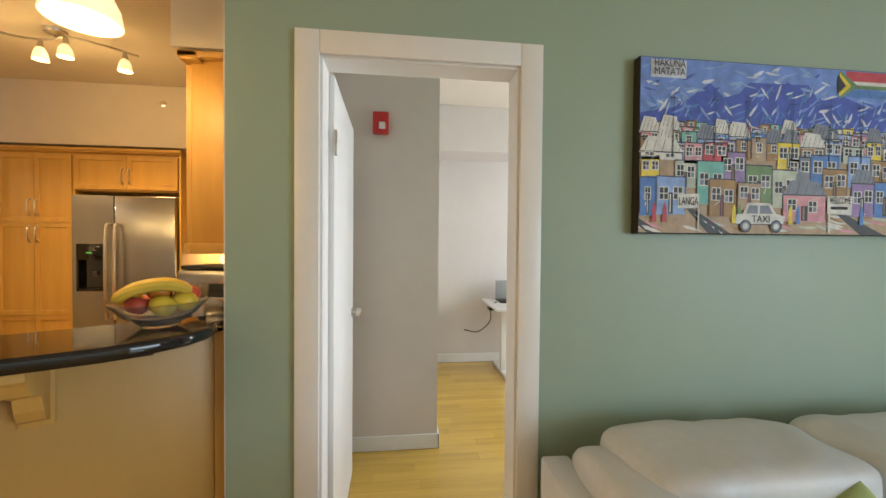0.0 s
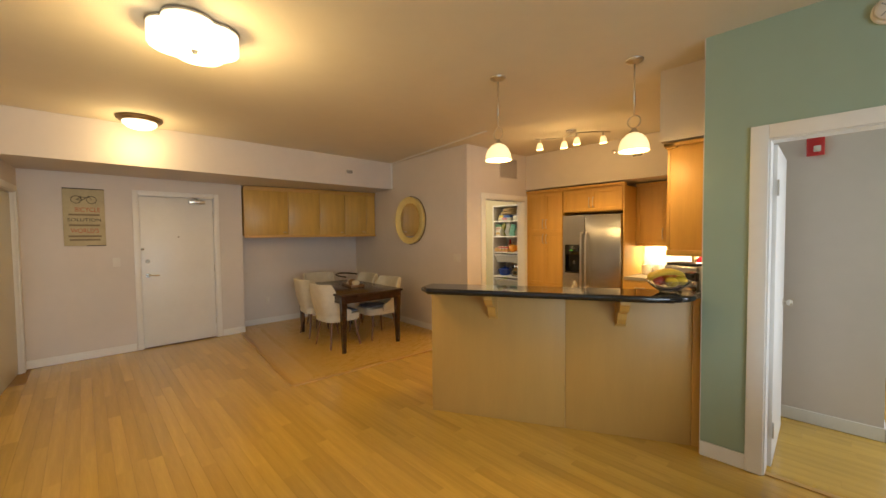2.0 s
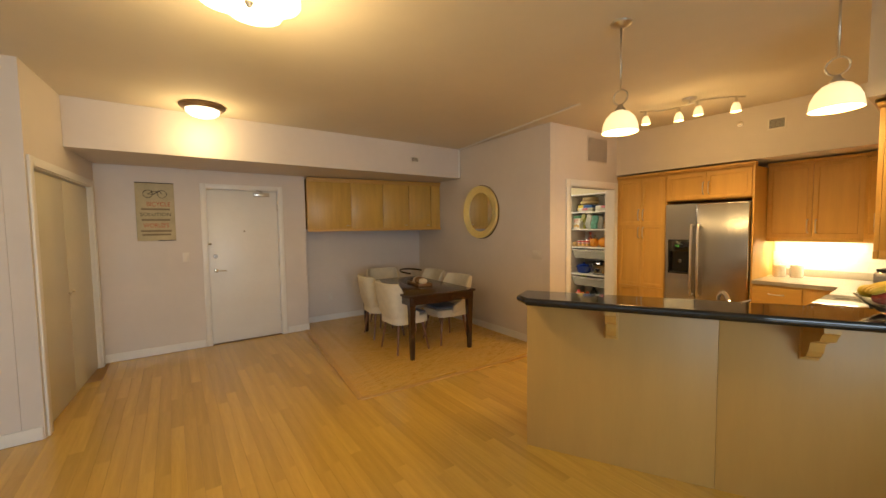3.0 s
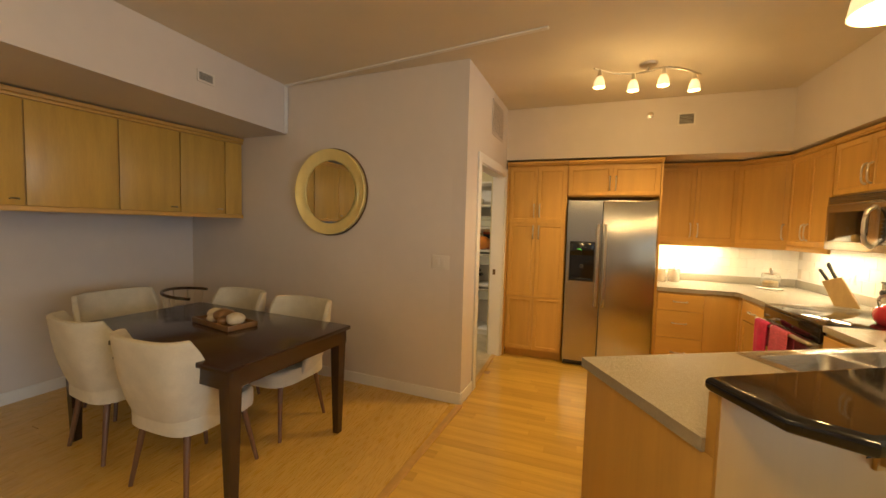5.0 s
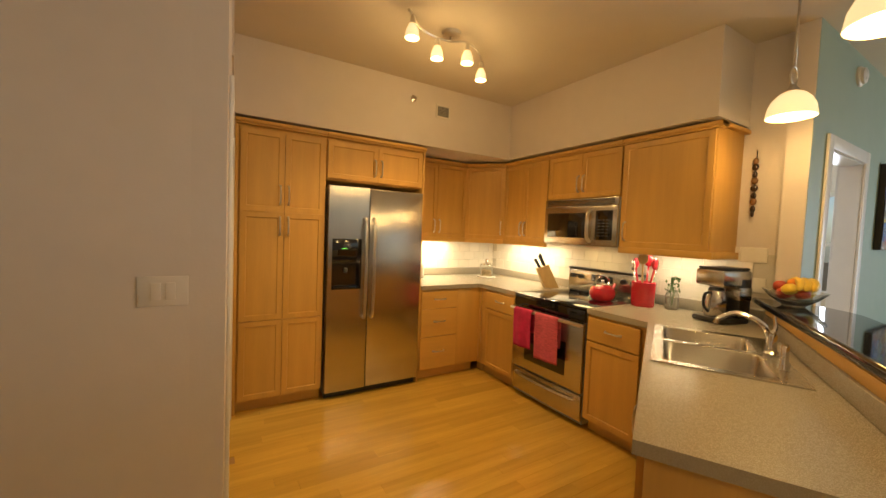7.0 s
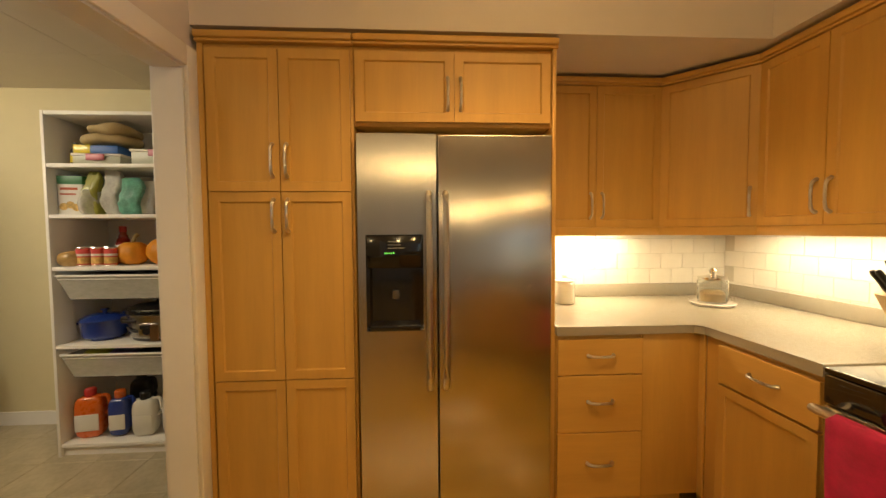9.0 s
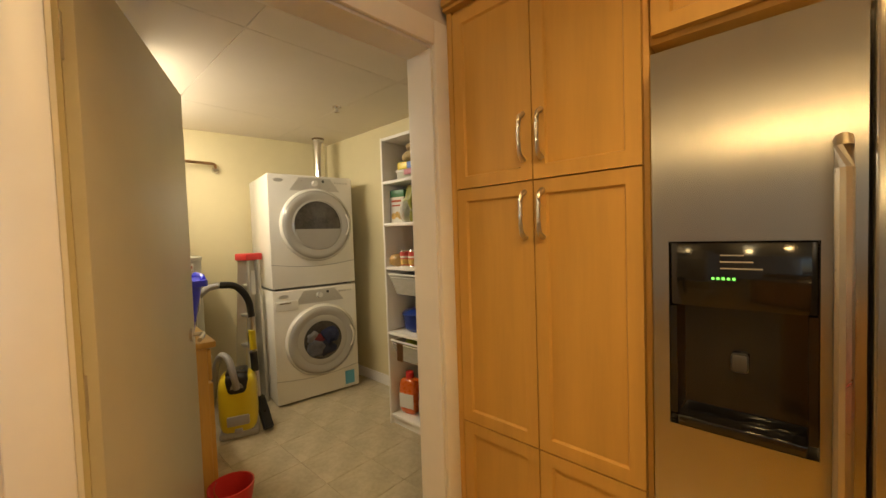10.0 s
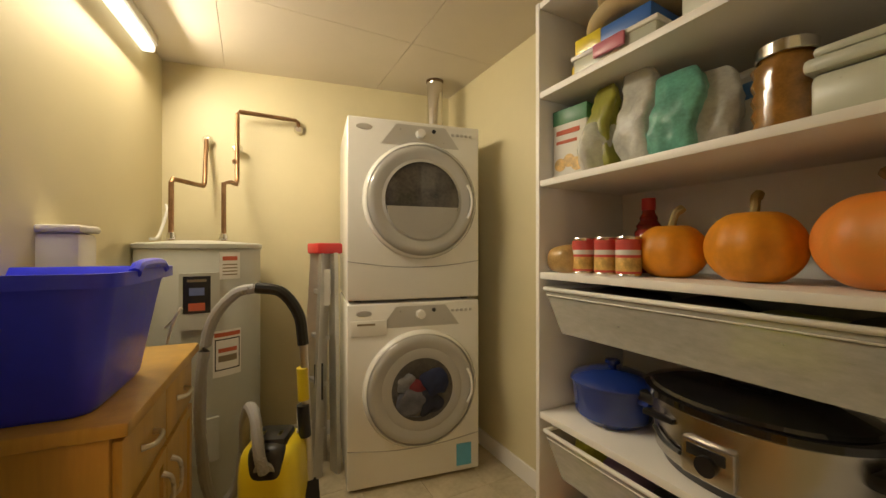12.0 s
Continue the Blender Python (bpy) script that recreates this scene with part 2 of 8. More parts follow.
def casing(name, m, w, h, depth, trim=0.085, parent_label="white painted door casing", both=False):
    """Jambs, head and trim round an opening w by h; m: its left foot, trim on the -y side."""
    b = bmesh.new()
    box(0, 0.02, 0, depth, 0.001, h, bm=b)
    box(w - 0.02, w, 0, depth, 0.001, h, bm=b)
    box(0.02, w - 0.02, 0, depth, h - 0.02, h, bm=b)
    frame_ob = structure(name, b, M["white"], m, parent_label)
    for side in ((-1,) if not both else (-1, 1)):
        y0, y1 = (-0.018, -0.001) if side < 0 else (depth + 0.001, depth + 0.018)
        bb = box(-trim + 0.01, 0.012, y0, y1, 0.002, h + trim - 0.012, 0.004)
        part("casing_side", bb, M["white"], frame_ob)
        part("casing_side", box(w - 0.012, w + trim - 0.01, y0, y1, 0.002, h + trim - 0.012, 0.004), M["white"], frame_ob)
        part("casing_head", box(0.012, w - 0.012, y0, y1, h - 0.012, h + trim - 0.012, 0.004), M["white"], frame_ob)
    return frame_ob


def place(ob, m):
    ob.matrix_basis = m
    return ob

# ---- the rooms ----
H = 2.78
WX = -0.10  # end of the green wall
KX, KY = -0.03, 5.10  # kitchen's east and north walls
LX = -3.09  # wall with the laundry door
PEN = pose(-1.77, 1.287, 0, 0, 0, 28.5)  # frame of the peninsula: x along the bar, y towards the kitchen


def pen(s, d):
    v = PEN @ Vector((s, d, 0))
    return v.x, v.y


# green wall with the bedroom door
b, m = wall_run((WX, 2.045), (5.0, 2.045), 0.12, 0, H, [(0.315, 1.085, 0, 2.075)])
structure("wall_green", b, M["green"], m, "sage green painted living room wall")
casing("door_frame_1", pose(0.215, 2.045, 0), 0.77, 2.075, 0.12, both=True)
skirting((WX, 2.045), (0.14, 2.045))
skirting((1.06, 2.045), (5.0, 2.045))
structure("wall_green_end", box(WX - 0.006, WX - 0.0005, 2.047, 2.165, 0, H - 0.001), M["wall"], None, "pale painted end of the green wall")
# kitchen east wall, north wall
b, m = wall_run((KX, KY), (KX, 2.166), 0.12, 0, H)
structure("wall_kitchen_east", b, M["wall"], m, "pale painted kitchen wall")
b, m = wall_run((LX, KY), (KX + 0.12, KY), 0.12, 0, H)
structure("wall_kitchen_north", b, M["wall"], m, "pale painted kitchen wall")
# laundry door wall
DY0, DY1 = 3.335, 4.305
LDEG = 90 - 2.4
LWALL = pose(-3.095, 2.975, 0, 0, 0, LDEG)
b, m = wall_run((-3.095, 2.975), tuple((LWALL @ Vector((2.125, 0, 0)))[:2]), 0.12, 0, H, [(DY0 - 2.975, DY1 - 2.975, 0, 2.05)])
structure("wall_laundry_door", b, M["wall"], m, "pale painted wall with the laundry doorway")
casing("door_frame_2", LWALL @ pose(DY0 - 2.975, 0, 0), DY1 - DY0, 2.05, 0.12, both=True)
skirting((-3.095, 2.975), tuple((LWALL @ Vector((DY0 - 2.975 - 0.08, 0, 0)))[:2]))
# wall with the round mirror, slightly askew
MW0, MW1 = (-6.34, 3.12), (LX, 2.975)
b, m = wall_run(MW0, (LX - 0.12, 2.98), 0.12, 0, H)
structure("wall_mirror", b, M["wall"], m, "pale grey painted dining wall")
skirting(MW0, MW1)
# dining recess, entry wall
b, m = wall_run((-6.34, 0.87), (-6.34, 3.12), 0.12, 0, H)
structure("wall_recess", b, M["wall"], m, "pale grey painted wall of the dining recess")
skirting((-6.34, 0.89), (-6.34, 3.11))
b, m = wall_run((-5.945, -1.6), (-5.945, 0.87), 0.51, 0, H, [(1.19, 2.1, 0, 2.1)])
structure("wall_entry", b, M["wall"], m, "pale grey painted entrance wall")
casing("door_frame_3", pose(-5.945, -0.41, 0, 0, 0, 90), 0.91, 2.1, 0.14, trim=0.06)
skirting((-5.945, -1.5), (-5.945, -0.47))
skirting((-5.945, 0.56), (-5.945, 0.87))
# closet wall and the wall beside it
CLOSET = pose(-5.945, -1.475, 0, 0, 0, math.degrees(math.atan2(-0.135, 1.865)))
b = bmesh.new()
for x0, x1, z0, z1 in ((0, 0.15, 0, H), (1.78, 1.87, 0, H), (0.15, 1.78, 2.05, H)):
    box(x0, x1, -0.12, 0, z0, z1, bm=b)
structure("wall_closet", b, M["wall"], CLOSET, "pale painted wall over the closet")
casing("door_frame_4", CLOSET @ pose(1.78, 0, 0, 0, 0, 180), 1.63, 2.05, 0.12, trim=0.07)
b, m = wall_run((-4.08, -4.5), (-4.08, -1.73), 0.12, 0, H)
structure("wall_hall", b, M["wall"], m, "pale painted hallway wall")
skirting((-4.08, -4.5), (-4.08, -1.62))
# the rest of the living room, with its window openings
b, m = wall_run((5.0, -4.5), (-4.2, -4.5), 0.15, 0, H, [(0.5, 4.2, 0.3, 2.5)])
structure("wall_south", b, M["wall"], m, "plain painted living room wall")
b, m = wall_run((5.0, 2.165), (5.0, -4.5), 0.15, 0, H, [(2.4, 5.4, 0.3, 2.4)])
structure("wall_east", b, M["wall"], m, "plain painted living room wall")
# bedroom behind the green wall
b, m = wall_run((KX + 0.121, 4.92), (4.2, 4.92), 0.12, 0, H)
structure("wall_bedroom_north", b, M["wall"], m, "pale painted bedroom wall")
skirting((0.9, 4.92), (4.2, 4.92))
b, m = wall_run((4.2, 4.92), (4.2, 2.165), 0.15, 0, H, [(0.7, 2.5, 0.75, 2.2)])
structure("wall_bedroom_east", b, M["wall"], m, "pale painted bedroom wall with a window")
structure("wall_bedroom_closet", box(KX + 0.121, 0.775, 3.135, 4.919, 0, H), M["wall"], None, "pale painted closet corner in the bedroom")
skirting((KX + 0.13, 3.135), (0.789, 3.135))
skirting((0.775, 3.121), (0.775, 4.9))
structure("bulkhead_bedroom", box(0.776, 4.19, 4.45, 4.919, 2.32, H - 0.001), M["wall"], None, "painted bulkhead in the bedroom")
# ceilings, beam and soffits
structure("ceiling", slab([(-6.5, -4.7), (5.2, -4.7), (5.2, 5.3), (-3.2, 5.3), (-3.2, 3.05), (-6.5, 3.2)], H, H + 0.1), M["ceiling"], None, "off-white painted ceiling")
structure("beam", slab([(-6.339, -1.45), (-4.95, -1.545), (-4.95, 3.054), (-6.339, 3.115)], 2.32, H - 0.001, 0), M["wall"], None, "boxed beam over the entrance")
structure("soffit", slab([(LX + 0.02, KY - 0.001), (LX + 0.02, 4.34), (-0.47, 4.34), (-0.47, 2.39), (KX - 0.001, 2.39), (KX - 0.001, KY - 0.001)], 2.225, H - 0.001), M["wall"], None, "boxed soffit over the kitchen cabinets")
# laundry room, its back wall askew
BW0, BW1 = (-6.06, 3.52), (-5.735, 5.57)
b, m = wall_run(BW0, BW1, 0.12, 0, 2.36)
structure("wall_laundry_back", b, M["cream"], m, "cream yellow laundry wall")
skirting(BW0, BW1)
b, m = wall_run((-3.215, 3.27), (-6.09, 3.60), -0.1, 0, 2.36)
structure("wall_laundry_side", b, M["cream"], m, "cream yellow laundry wall")
b, m = wall_run((-5.9, 5.47), (-3.1, 5.47), 0.12, 0, 2.36)
structure("wall_laundry_shelf", b, M["cream"], m, "cream yellow laundry wall")
skirting((-5.75, 5.47), (-4.3, 5.47))
structure("wall_laundry_end", box(-3.209, -3.155, 4.39, 5.469, 0, 2.36), M["cream"], None, "cream yellow laundry wall")
structure("wall_laundry_door_side", box(-3.226, -3.218, 3.2, 3.245, 0, 2.359), M["cream"], None, "cream yellow laundry wall")
structure("wall_laundry_head", box(-3.226, -3.218, 3.245, 4.39, 2.135, 2.359), M["cream"], None, "cream yellow laundry wall")
b = bmesh.new()
xs, ys = [-6.3, -5.18, -3.96, -3.1], [3.1, 4.02, 4.94, 5.6]
for i in range(3):
    for j in range(3):
        box(xs[i] + 0.0015, xs[i + 1] - 0.0015, ys[j] + 0.0015, ys[j + 1] - 0.0015, 2.36, 2.39, 0.001, b, 1)
box(-6.3, -3.1, 3.1, 5.6, 2.364, 2.42, bm=b)
structure("ceiling_laundry", b, M["ceiling"], None, "off-white panelled laundry ceiling")
# ground plate under all floors
structure("ground", slab([(-60, -60), (60, -60), (60, 60), (-60, 60)], -0.6, -0.5), M["under"], None, "plain ground outside the rooms")
structure("floor", slab([(-6.6, -4.7), (5.2, -4.7), (5.2, 5.7), (-6.6, 5.7)], -0.06, -0.004), M["under"], None, "maple strip floor")
structure("ceiling_trim", box(0, 2.5, -0.018, 0.018, H - 0.014, H - 0.001, 0.004), M["white"], pose(-4.951, 3.03, 0, 0, 0, -8.4), "thin white strip across the ceiling")
structure("beam_trim", box(-4.949, -4.935, 3.012, 3.045, 2.33, H - 0.015, 0.003), M["white"], None, "thin white strip down the beam end")

# ---- kitchen ----


def handle(parent, x, z, upright=True, length=0.14, y=-0.02):
    m = pose(x, y, z) if upright else pose(x, y, z, 0, 90, 0)
    part("handle", bow_handle(length), M["nickel"], parent, "brushed nickel bow handle", m)


def cabinet_door(owner, x, z, w, h, at=None, upright=True, flat=False, mat="maple"):
    """A door or drawer front on the cabinet's face; at: the handle's foot, in the door's own width and height."""
    d = part("drawer_front" if flat else "door", flat_door(w, h) if flat else panel_door(w, h), M[mat], owner, m=pose(x, -0.002, z), smooth=None)
    if at:
        handle(d, at[0], at[1], upright)
    return d


def carcass(owner, w, depth, h, z0=0.0, kick=False):
    b = box(0, w, 0, depth, z0 + (0.1 if kick else 0), z0 + h, 0.002)
    body = part("body", b, M["maple"], owner)
    if kick:
        part("toe_kick", box(0.002, w - 0.002, 0.06, 0.075, 0.001, z0 + 0.099), M["maple_h"], owner)
    return body


def crown(owner, x0, x1, z, depth=0.0):
    b = bmesh.new()
    box(x0, x1, -0.028, 0.05, z, z + 0.012, 0.003, b)
    box(x0, x1, -0.04, 0.05, z + 0.012, z + 0.042, 0.008, b)
    return part("crown_moulding", b, M["maple_h"], owner, "moulded maple crown")


# tall cabinet beside the fridge
tall = thing("pantry_cabinet", pose(-2.995, 4.36, 0), "tall maple pantry cabinet with six framed doors", "cabinet", "kitchen cabinets")
carcass(tall, 0.625, 0.735, 2.16, 0, True)
for i in range(2):
    x, hx = 0.012 + i * 0.302, (0.27 if i == 0 else 0.028)
    cabinet_door(tall, x, 0.105, 0.298, 0.6)
    cabinet_door(tall, x, 0.71, 0.298, 0.82, (hx, 0.65))
    cabinet_door(tall, x, 1.535, 0.298, 0.6, (hx, 0.06))
part("filler_panel", box(-0.024, -0.001, -0.01, 0.02, 0.001, 2.159, 0.002), M["maple"], tall)
crown(tall, -0.026, 0.625, 2.16)
over = thing("fridge_cabinet", pose(-2.368, 4.36, 0), "maple cabinet with two doors over the fridge", "cabinet", "kitchen cabinets")
part("body", box(0, 0.875, 0, 0.735, 1.82, 2.16, 0.002), M["maple"], over)
part("side_panel", box(0.875, 0.893, -0.02, 0.735, 0.001, 2.16, 0.002), M["maple"], over)
for i in range(2):
    cabinet_door(over, 0.008 + i * 0.43, 1.835, 0.427, 0.3, (0.40 if i == 0 else 0.027, 0.05))
crown(over, 0.0, 0.9, 2.16)

# fridge
M["ring"] = material("printed dark grey", (0.05, 0.05, 0.05), 0.3)
fridge = thing("fridge", pose(-2.355, 4.36, 0.0), "side-by-side stainless steel fridge with a water dispenser", "fridge")
FW, SPLIT = 0.853, 0.343
part("body", box(0.004, FW - 0.004, 0.012, 0.70, 0.03, 1.765, 0.006), M["greyplastic"], fridge)
part("base_grille", box(0.01, FW - 0.01, -0.01, 0.05, 0.004, 0.06, 0.004), M["black"], fridge, "black base grille")


def fridge_door(x0, x1, hole=None):
    b = bmesh.new()
    if hole is None:
        box(x0, x1, -0.06, 0.01, 0.065, 1.775, 0.008, b, 3)
    else:
        a, c, z0, z1 = hole
        box(x0, x1, -0.06, 0.01, 0.065, z0, bm=b)
        box(x0, x1, -0.06, 0.01, z1, 1.775, bm=b)
        box(x0, a, -0.06, 0.01, z0, z1, bm=b)
        box(c, x1, -0.06, 0.01, z0, z1, bm=b)
        box(a, c, 0.0, 0.01, z0, z1, bm=b)
        bmesh.ops.remove_doubles(b, verts=b.verts, dist=1e-5)
    return b


HOLE = (0.035, 0.282, 0.925, 1.345)
left = part("freezer_door", fridge_door(0.002, SPLIT - 0.003, HOLE), M["steel"], fridge, smooth=None)
right = part("fridge_door", fridge_door(SPLIT + 0.003, FW - 0.002), M["steel"], fridge)
for d, x in ((left, SPLIT - 0.035), (right, SPLIT + 0.035)):
    pts = curve_points([(x, -0.06, 0.68), (x, -0.105, 0.72), (x, -0.118, 1.1), (x, -0.105, 1.48), (x, -0.06, 1.52)], 20)
    part("handle", tube(pts, 0.013, 10), M["nickel"], d, "long bowed steel handle")
disp = part("dispenser", box(0.037, 0.28, -0.055, -0.004, 1.2, 1.343, 0.004), M["blackgloss"], left, "black water and ice dispenser")
part("dispenser_recess", box(0.037, 0.28, -0.012, -0.002, 0.927, 1.2), M["blackgloss"], left)
part("dispenser_cheek", box(0.037, 0.05, -0.058, -0.0125, 0.951, 1.199), M["blackgloss"], left)
part("dispenser_cheek", box(0.267, 0.28, -0.058, -0.0125, 0.951, 1.199), M["blackgloss"], left)
part("drip_tray", box(0.05, 0.267, -0.064, -0.012, 0.927, 0.95, 0.004), M["blackgloss"], left)
part("paddle", box(0.145, 0.175, -0.035, -0.013, 1.06, 1.1, 0.006), M["ring"], left, "grey dispenser paddle")
M["led"] = material("green indicator", (0.1, 0.5, 0.05), 0.4, emit=(0.25, 1.0, 0.12), power=2.0)
for k in range(5):
    part("indicator", box(0.115 + k * 0.009, 0.12 + k * 0.009, -0.0565, -0.055, 1.262, 1.267), M["led"], left, "small green indicator light")
for k in range(3):
    part("print_bar", box(0.13, 0.2 - k * 0.015, -0.056, -0.055, 1.285 + k * 0.014, 1.288 + k * 0.014), M["greyplastic"], left)

# base cabinets
b1 = thing("base_cabinet", pose(-1.472, 4.345, 0), "maple base cabinet with three drawers", "cabinet", "kitchen cabinets")
carcass(b1, 0.66, 0.75, 0.88, 0, True)
for z, h in ((0.11, 0.31), (0.425, 0.265), (0.695, 0.165)):
    d = cabinet_door(b1, 0.006, z, 0.40, h, flat=True, mat="maple_h")
    part("handle", bow_handle(0.12), M["nickel"], d, "brushed nickel bow handle", pose(0.14, -0.02, h * 0.55, 0, 90, 0))
part("filler_panel", box(0.41, 0.698, -0.012, 0.0, 0.105, 0.875, 0.002), M["maple"], b1)
b2 = thing("base_cabinet", pose(-0.775, 4.30, 0, 0, 0, -90), "maple base cabinet with one drawer over a door", "cabinet", "kitchen cabinets")
carcass(b2, 0.52, 0.74, 0.88, 0, True)
d = cabinet_door(b2, 0.09, 0.695, 0.42, 0.165, flat=True, mat="maple_h")
part("handle", bow_handle(0.12), M["nickel"], d, "brushed nickel bow handle", pose(0.16, -0.02, 0.09, 0, 90, 0))
cabinet_door(b2, 0.09, 0.11, 0.42, 0.575)
part("filler_panel", box(-0.034, 0.0, -0.012, 0.0, 0.105, 0.875, 0.002), M["maple"], b2)
part("toe_kick", box(-0.11, 0.0, 0.05, 0.062, 0.001, 0.104), M["maple_h"], b2)
b3 = thing("base_cabinet", pose(-0.775, 3.01, 0, 0, 0, -90), "maple base cabinet with one drawer over a door", "cabinet", "kitchen cabinets")
carcass(b3, 0.465, 0.74, 0.88, 0, True)
d = cabinet_door(b3, 0.01, 0.695, 0.40, 0.165, flat=True, mat="maple_h")
part("handle", bow_handle(0.12), M["nickel"], d, "brushed nickel bow handle", pose(0.15, -0.02, 0.09, 0, 90, 0))
cabinet_door(b3, 0.01, 0.11, 0.40, 0.575)

# range
rg = thing("kitchen_range", pose(-0.775, 3.777, 0, 0, 0, -90), "stainless steel range with a black glass hob", "range")
part("body", box(0.003, 0.757, 0.0, 0.735, 0.03, 0.9, 0.004), M["greyplastic"], rg)
part("drawer", box(0.006, 0.754, -0.025, -0.001, 0.06, 0.255, 0.006), M["steel"], rg)
part("drawer_handle", tube(curve_points([(0.06, -0.025, 0.22), (0.1, -0.05, 0.212), (0.38, -0.055, 0.205), (0.66, -0.05, 0.212), (0.7, -0.025, 0.22)], 18), 0.01, 8), M["nickel"], rg)
od = part("oven_door", box(0.006, 0.754, -0.035, -0.001, 0.27, 0.80, 0.008), M["steel"], rg)
part("oven_window", box(0.16, 0.6, -0.038, -0.034, 0.36, 0.62, 0.004), M["blackgloss"], od, "dark oven window")
part("control_strip", box(0.003, 0.757, -0.03, 0.0, 0.805, 0.898, 0.006), M["blackgloss"], rg)
part("oven_handle", tube(curve_points([(0.03, -0.035, 0.78), (0.04, -0.085, 0.795), (0.38, -0.095, 0.795), (0.72, -0.085, 0.795), (0.73, -0.035, 0.78)], 22), 0.014, 10), M["nickel"], od, "steel oven handle bar")
hob = part("hob", box(0.001, 0.759, -0.028, 0.70, 0.9, 0.918, 0.005), M["blackgloss"], rg, "black ceramic hob")
for x, y, r in ((0.2, 0.14, 0.1), (0.56, 0.14, 0.08), (0.2, 0.46, 0.075), (0.56, 0.46, 0.1)):
    part("hob_ring", lathe([(r - 0.004, 0.9185), (r - 0.004, 0.919), (r, 0.919), (r, 0.9185)], 32, m=pose(x, y, 0)), M["ring"], hob)
b = bmesh.new()
box(0.003, 0.757, 0.66, 0.735, 0.918, 1.13, 0.012, b)
back = part("back_panel", b, M["steel"], rg)
part("display", box(0.27, 0.49, 0.655, 0.661, 1.035, 1.095, 0.002), M["blackgloss"], back, "black clock display")
for x in (0.06, 0.15, 0.6, 0.69):
    part("knob", rod((x, 0.66, 1.065), (x, 0.632, 1.065), 0.024, 0.02, 20), M["black"], back, "black control knob")
part("back_trim", box(0.003, 0.757, 0.656, 0.735, 1.13, 1.145, 0.004), M["black"], back)

# towels on the oven handle
M["pink"] = material("magenta terry cloth", (0.50, 0.018, 0.10), 0.95, vary=0.25, scale=20, bump=0.6, bump_scale=400)
M["pink2"] = material("pink woven cloth", (0.58, 0.10, 0.17), 0.95, vary=0.35, scale=30, stretch=(1, 1, 6), bump=0.6, bump_scale=300)


def towel(x0, x1, low, low_back, mat, label, seed):
    b = bmesh.new()
    r = random.Random(seed)
    nx, rows = 14, []
    line = [(-0.117, low + (0.775 - low) * k / 12) for k in range(13)] + [(-0.112, 0.788), (-0.096, 0.795), (-0.078, 0.788)] + [(-0.072, 0.775 - (0.775 - low_back) * k / 8) for k in range(9)]
    ph = r.random() * 6
    for i in range(nx + 1):
        f = i / nx
        rows.append([b.verts.new((x0 + (x1 - x0) * f + (0.012 * math.sin(5 * z + ph) if k < 13 else 0), y + (0.006 * math.sin(9 * f + ph) - 0.006) * min(1, (0.8 - z) * 6) * (1 if k < 13 else -0.3), z + (0.01 * f if k == 0 else 0))) for k, (y, z) in enumerate(line)])
    for a, c in zip(rows, rows[1:]):
        for k in range(len(line) - 1):
            b.faces.new((a[k], a[k + 1], c[k + 1], c[k]))
    ob = solo("towel", b, mat, pose(-0.775, 3.777, 0.02, 0, 0, -90), label, "towel", "kitchen towels", smooth=80)
    mod = ob.modifiers.new("thick", "SOLIDIFY")
    mod.thickness = 0.006
    return ob


towel(0.1, 0.31, 0.46, 0.6, M["pink"], "magenta towel hung over the oven handle", 1)
towel(0.345, 0.58, 0.42, 0.55, M["pink2"], "pink striped towel hung over the oven handle", 2)

# microwave
mw = thing("microwave", pose(-0.43, 3.81, 0, 0, 0, -90), "stainless steel microwave under the wall cabinets", "microwave")
part("body", box(0.002, 0.76, 0.0, 0.38, 1.366, 1.766, 0.005), M["greyplastic"], mw)
part("face", box(0.002, 0.76, -0.02, -0.001, 1.368, 1.70, 0.006), M["steel"], mw)
vent = part("vent_panel", box(0.002, 0.76, -0.016, -0.001, 1.702, 1.766, 0.004), M["steel"], mw)
for k in range(4):
    part("vent_slat", box(0.03, 0.73, -0.019, -0.0155, 1.712 + k * 0.013, 1.719 + k * 0.013), M["black"], vent)
part("window", box(0.045, 0.46, -0.024, -0.0195, 1.43, 1.645, 0.004), M["blackgloss"], mw, "dark glass window")
part("keypad", box(0.565, 0.72, -0.024, -0.0195, 1.42, 1.66, 0.003), M["blackgloss"], mw, "black keypad")
for r_ in range(6):
    for c_ in range(3):
        part("key", box(0.59 + c_ * 0.038, 0.615 + c_ * 0.038, -0.0255, -0.0238, 1.45 + r_ * 0.026, 1.456 + r_ * 0.026), M["ring"], mw)
part("handle", tube(curve_points([(0.515, -0.02, 1.40), (0.515, -0.06, 1.44), (0.515, -0.068, 1.535), (0.515, -0.06, 1.63), (0.515, -0.02, 1.67)], 18), 0.014, 10), M["nickel"], mw, "bowed steel handle")

# wall cabinets
UZ0, UZ1 = 1.372, 2.165


def light_rail(owner, w):
    return part("light_rail", box(0, w, -0.022, 0.0, UZ0 - 0.045, UZ0 + 0.002, 0.004), M["maple_h"], owner, "maple light rail under the cabinet")


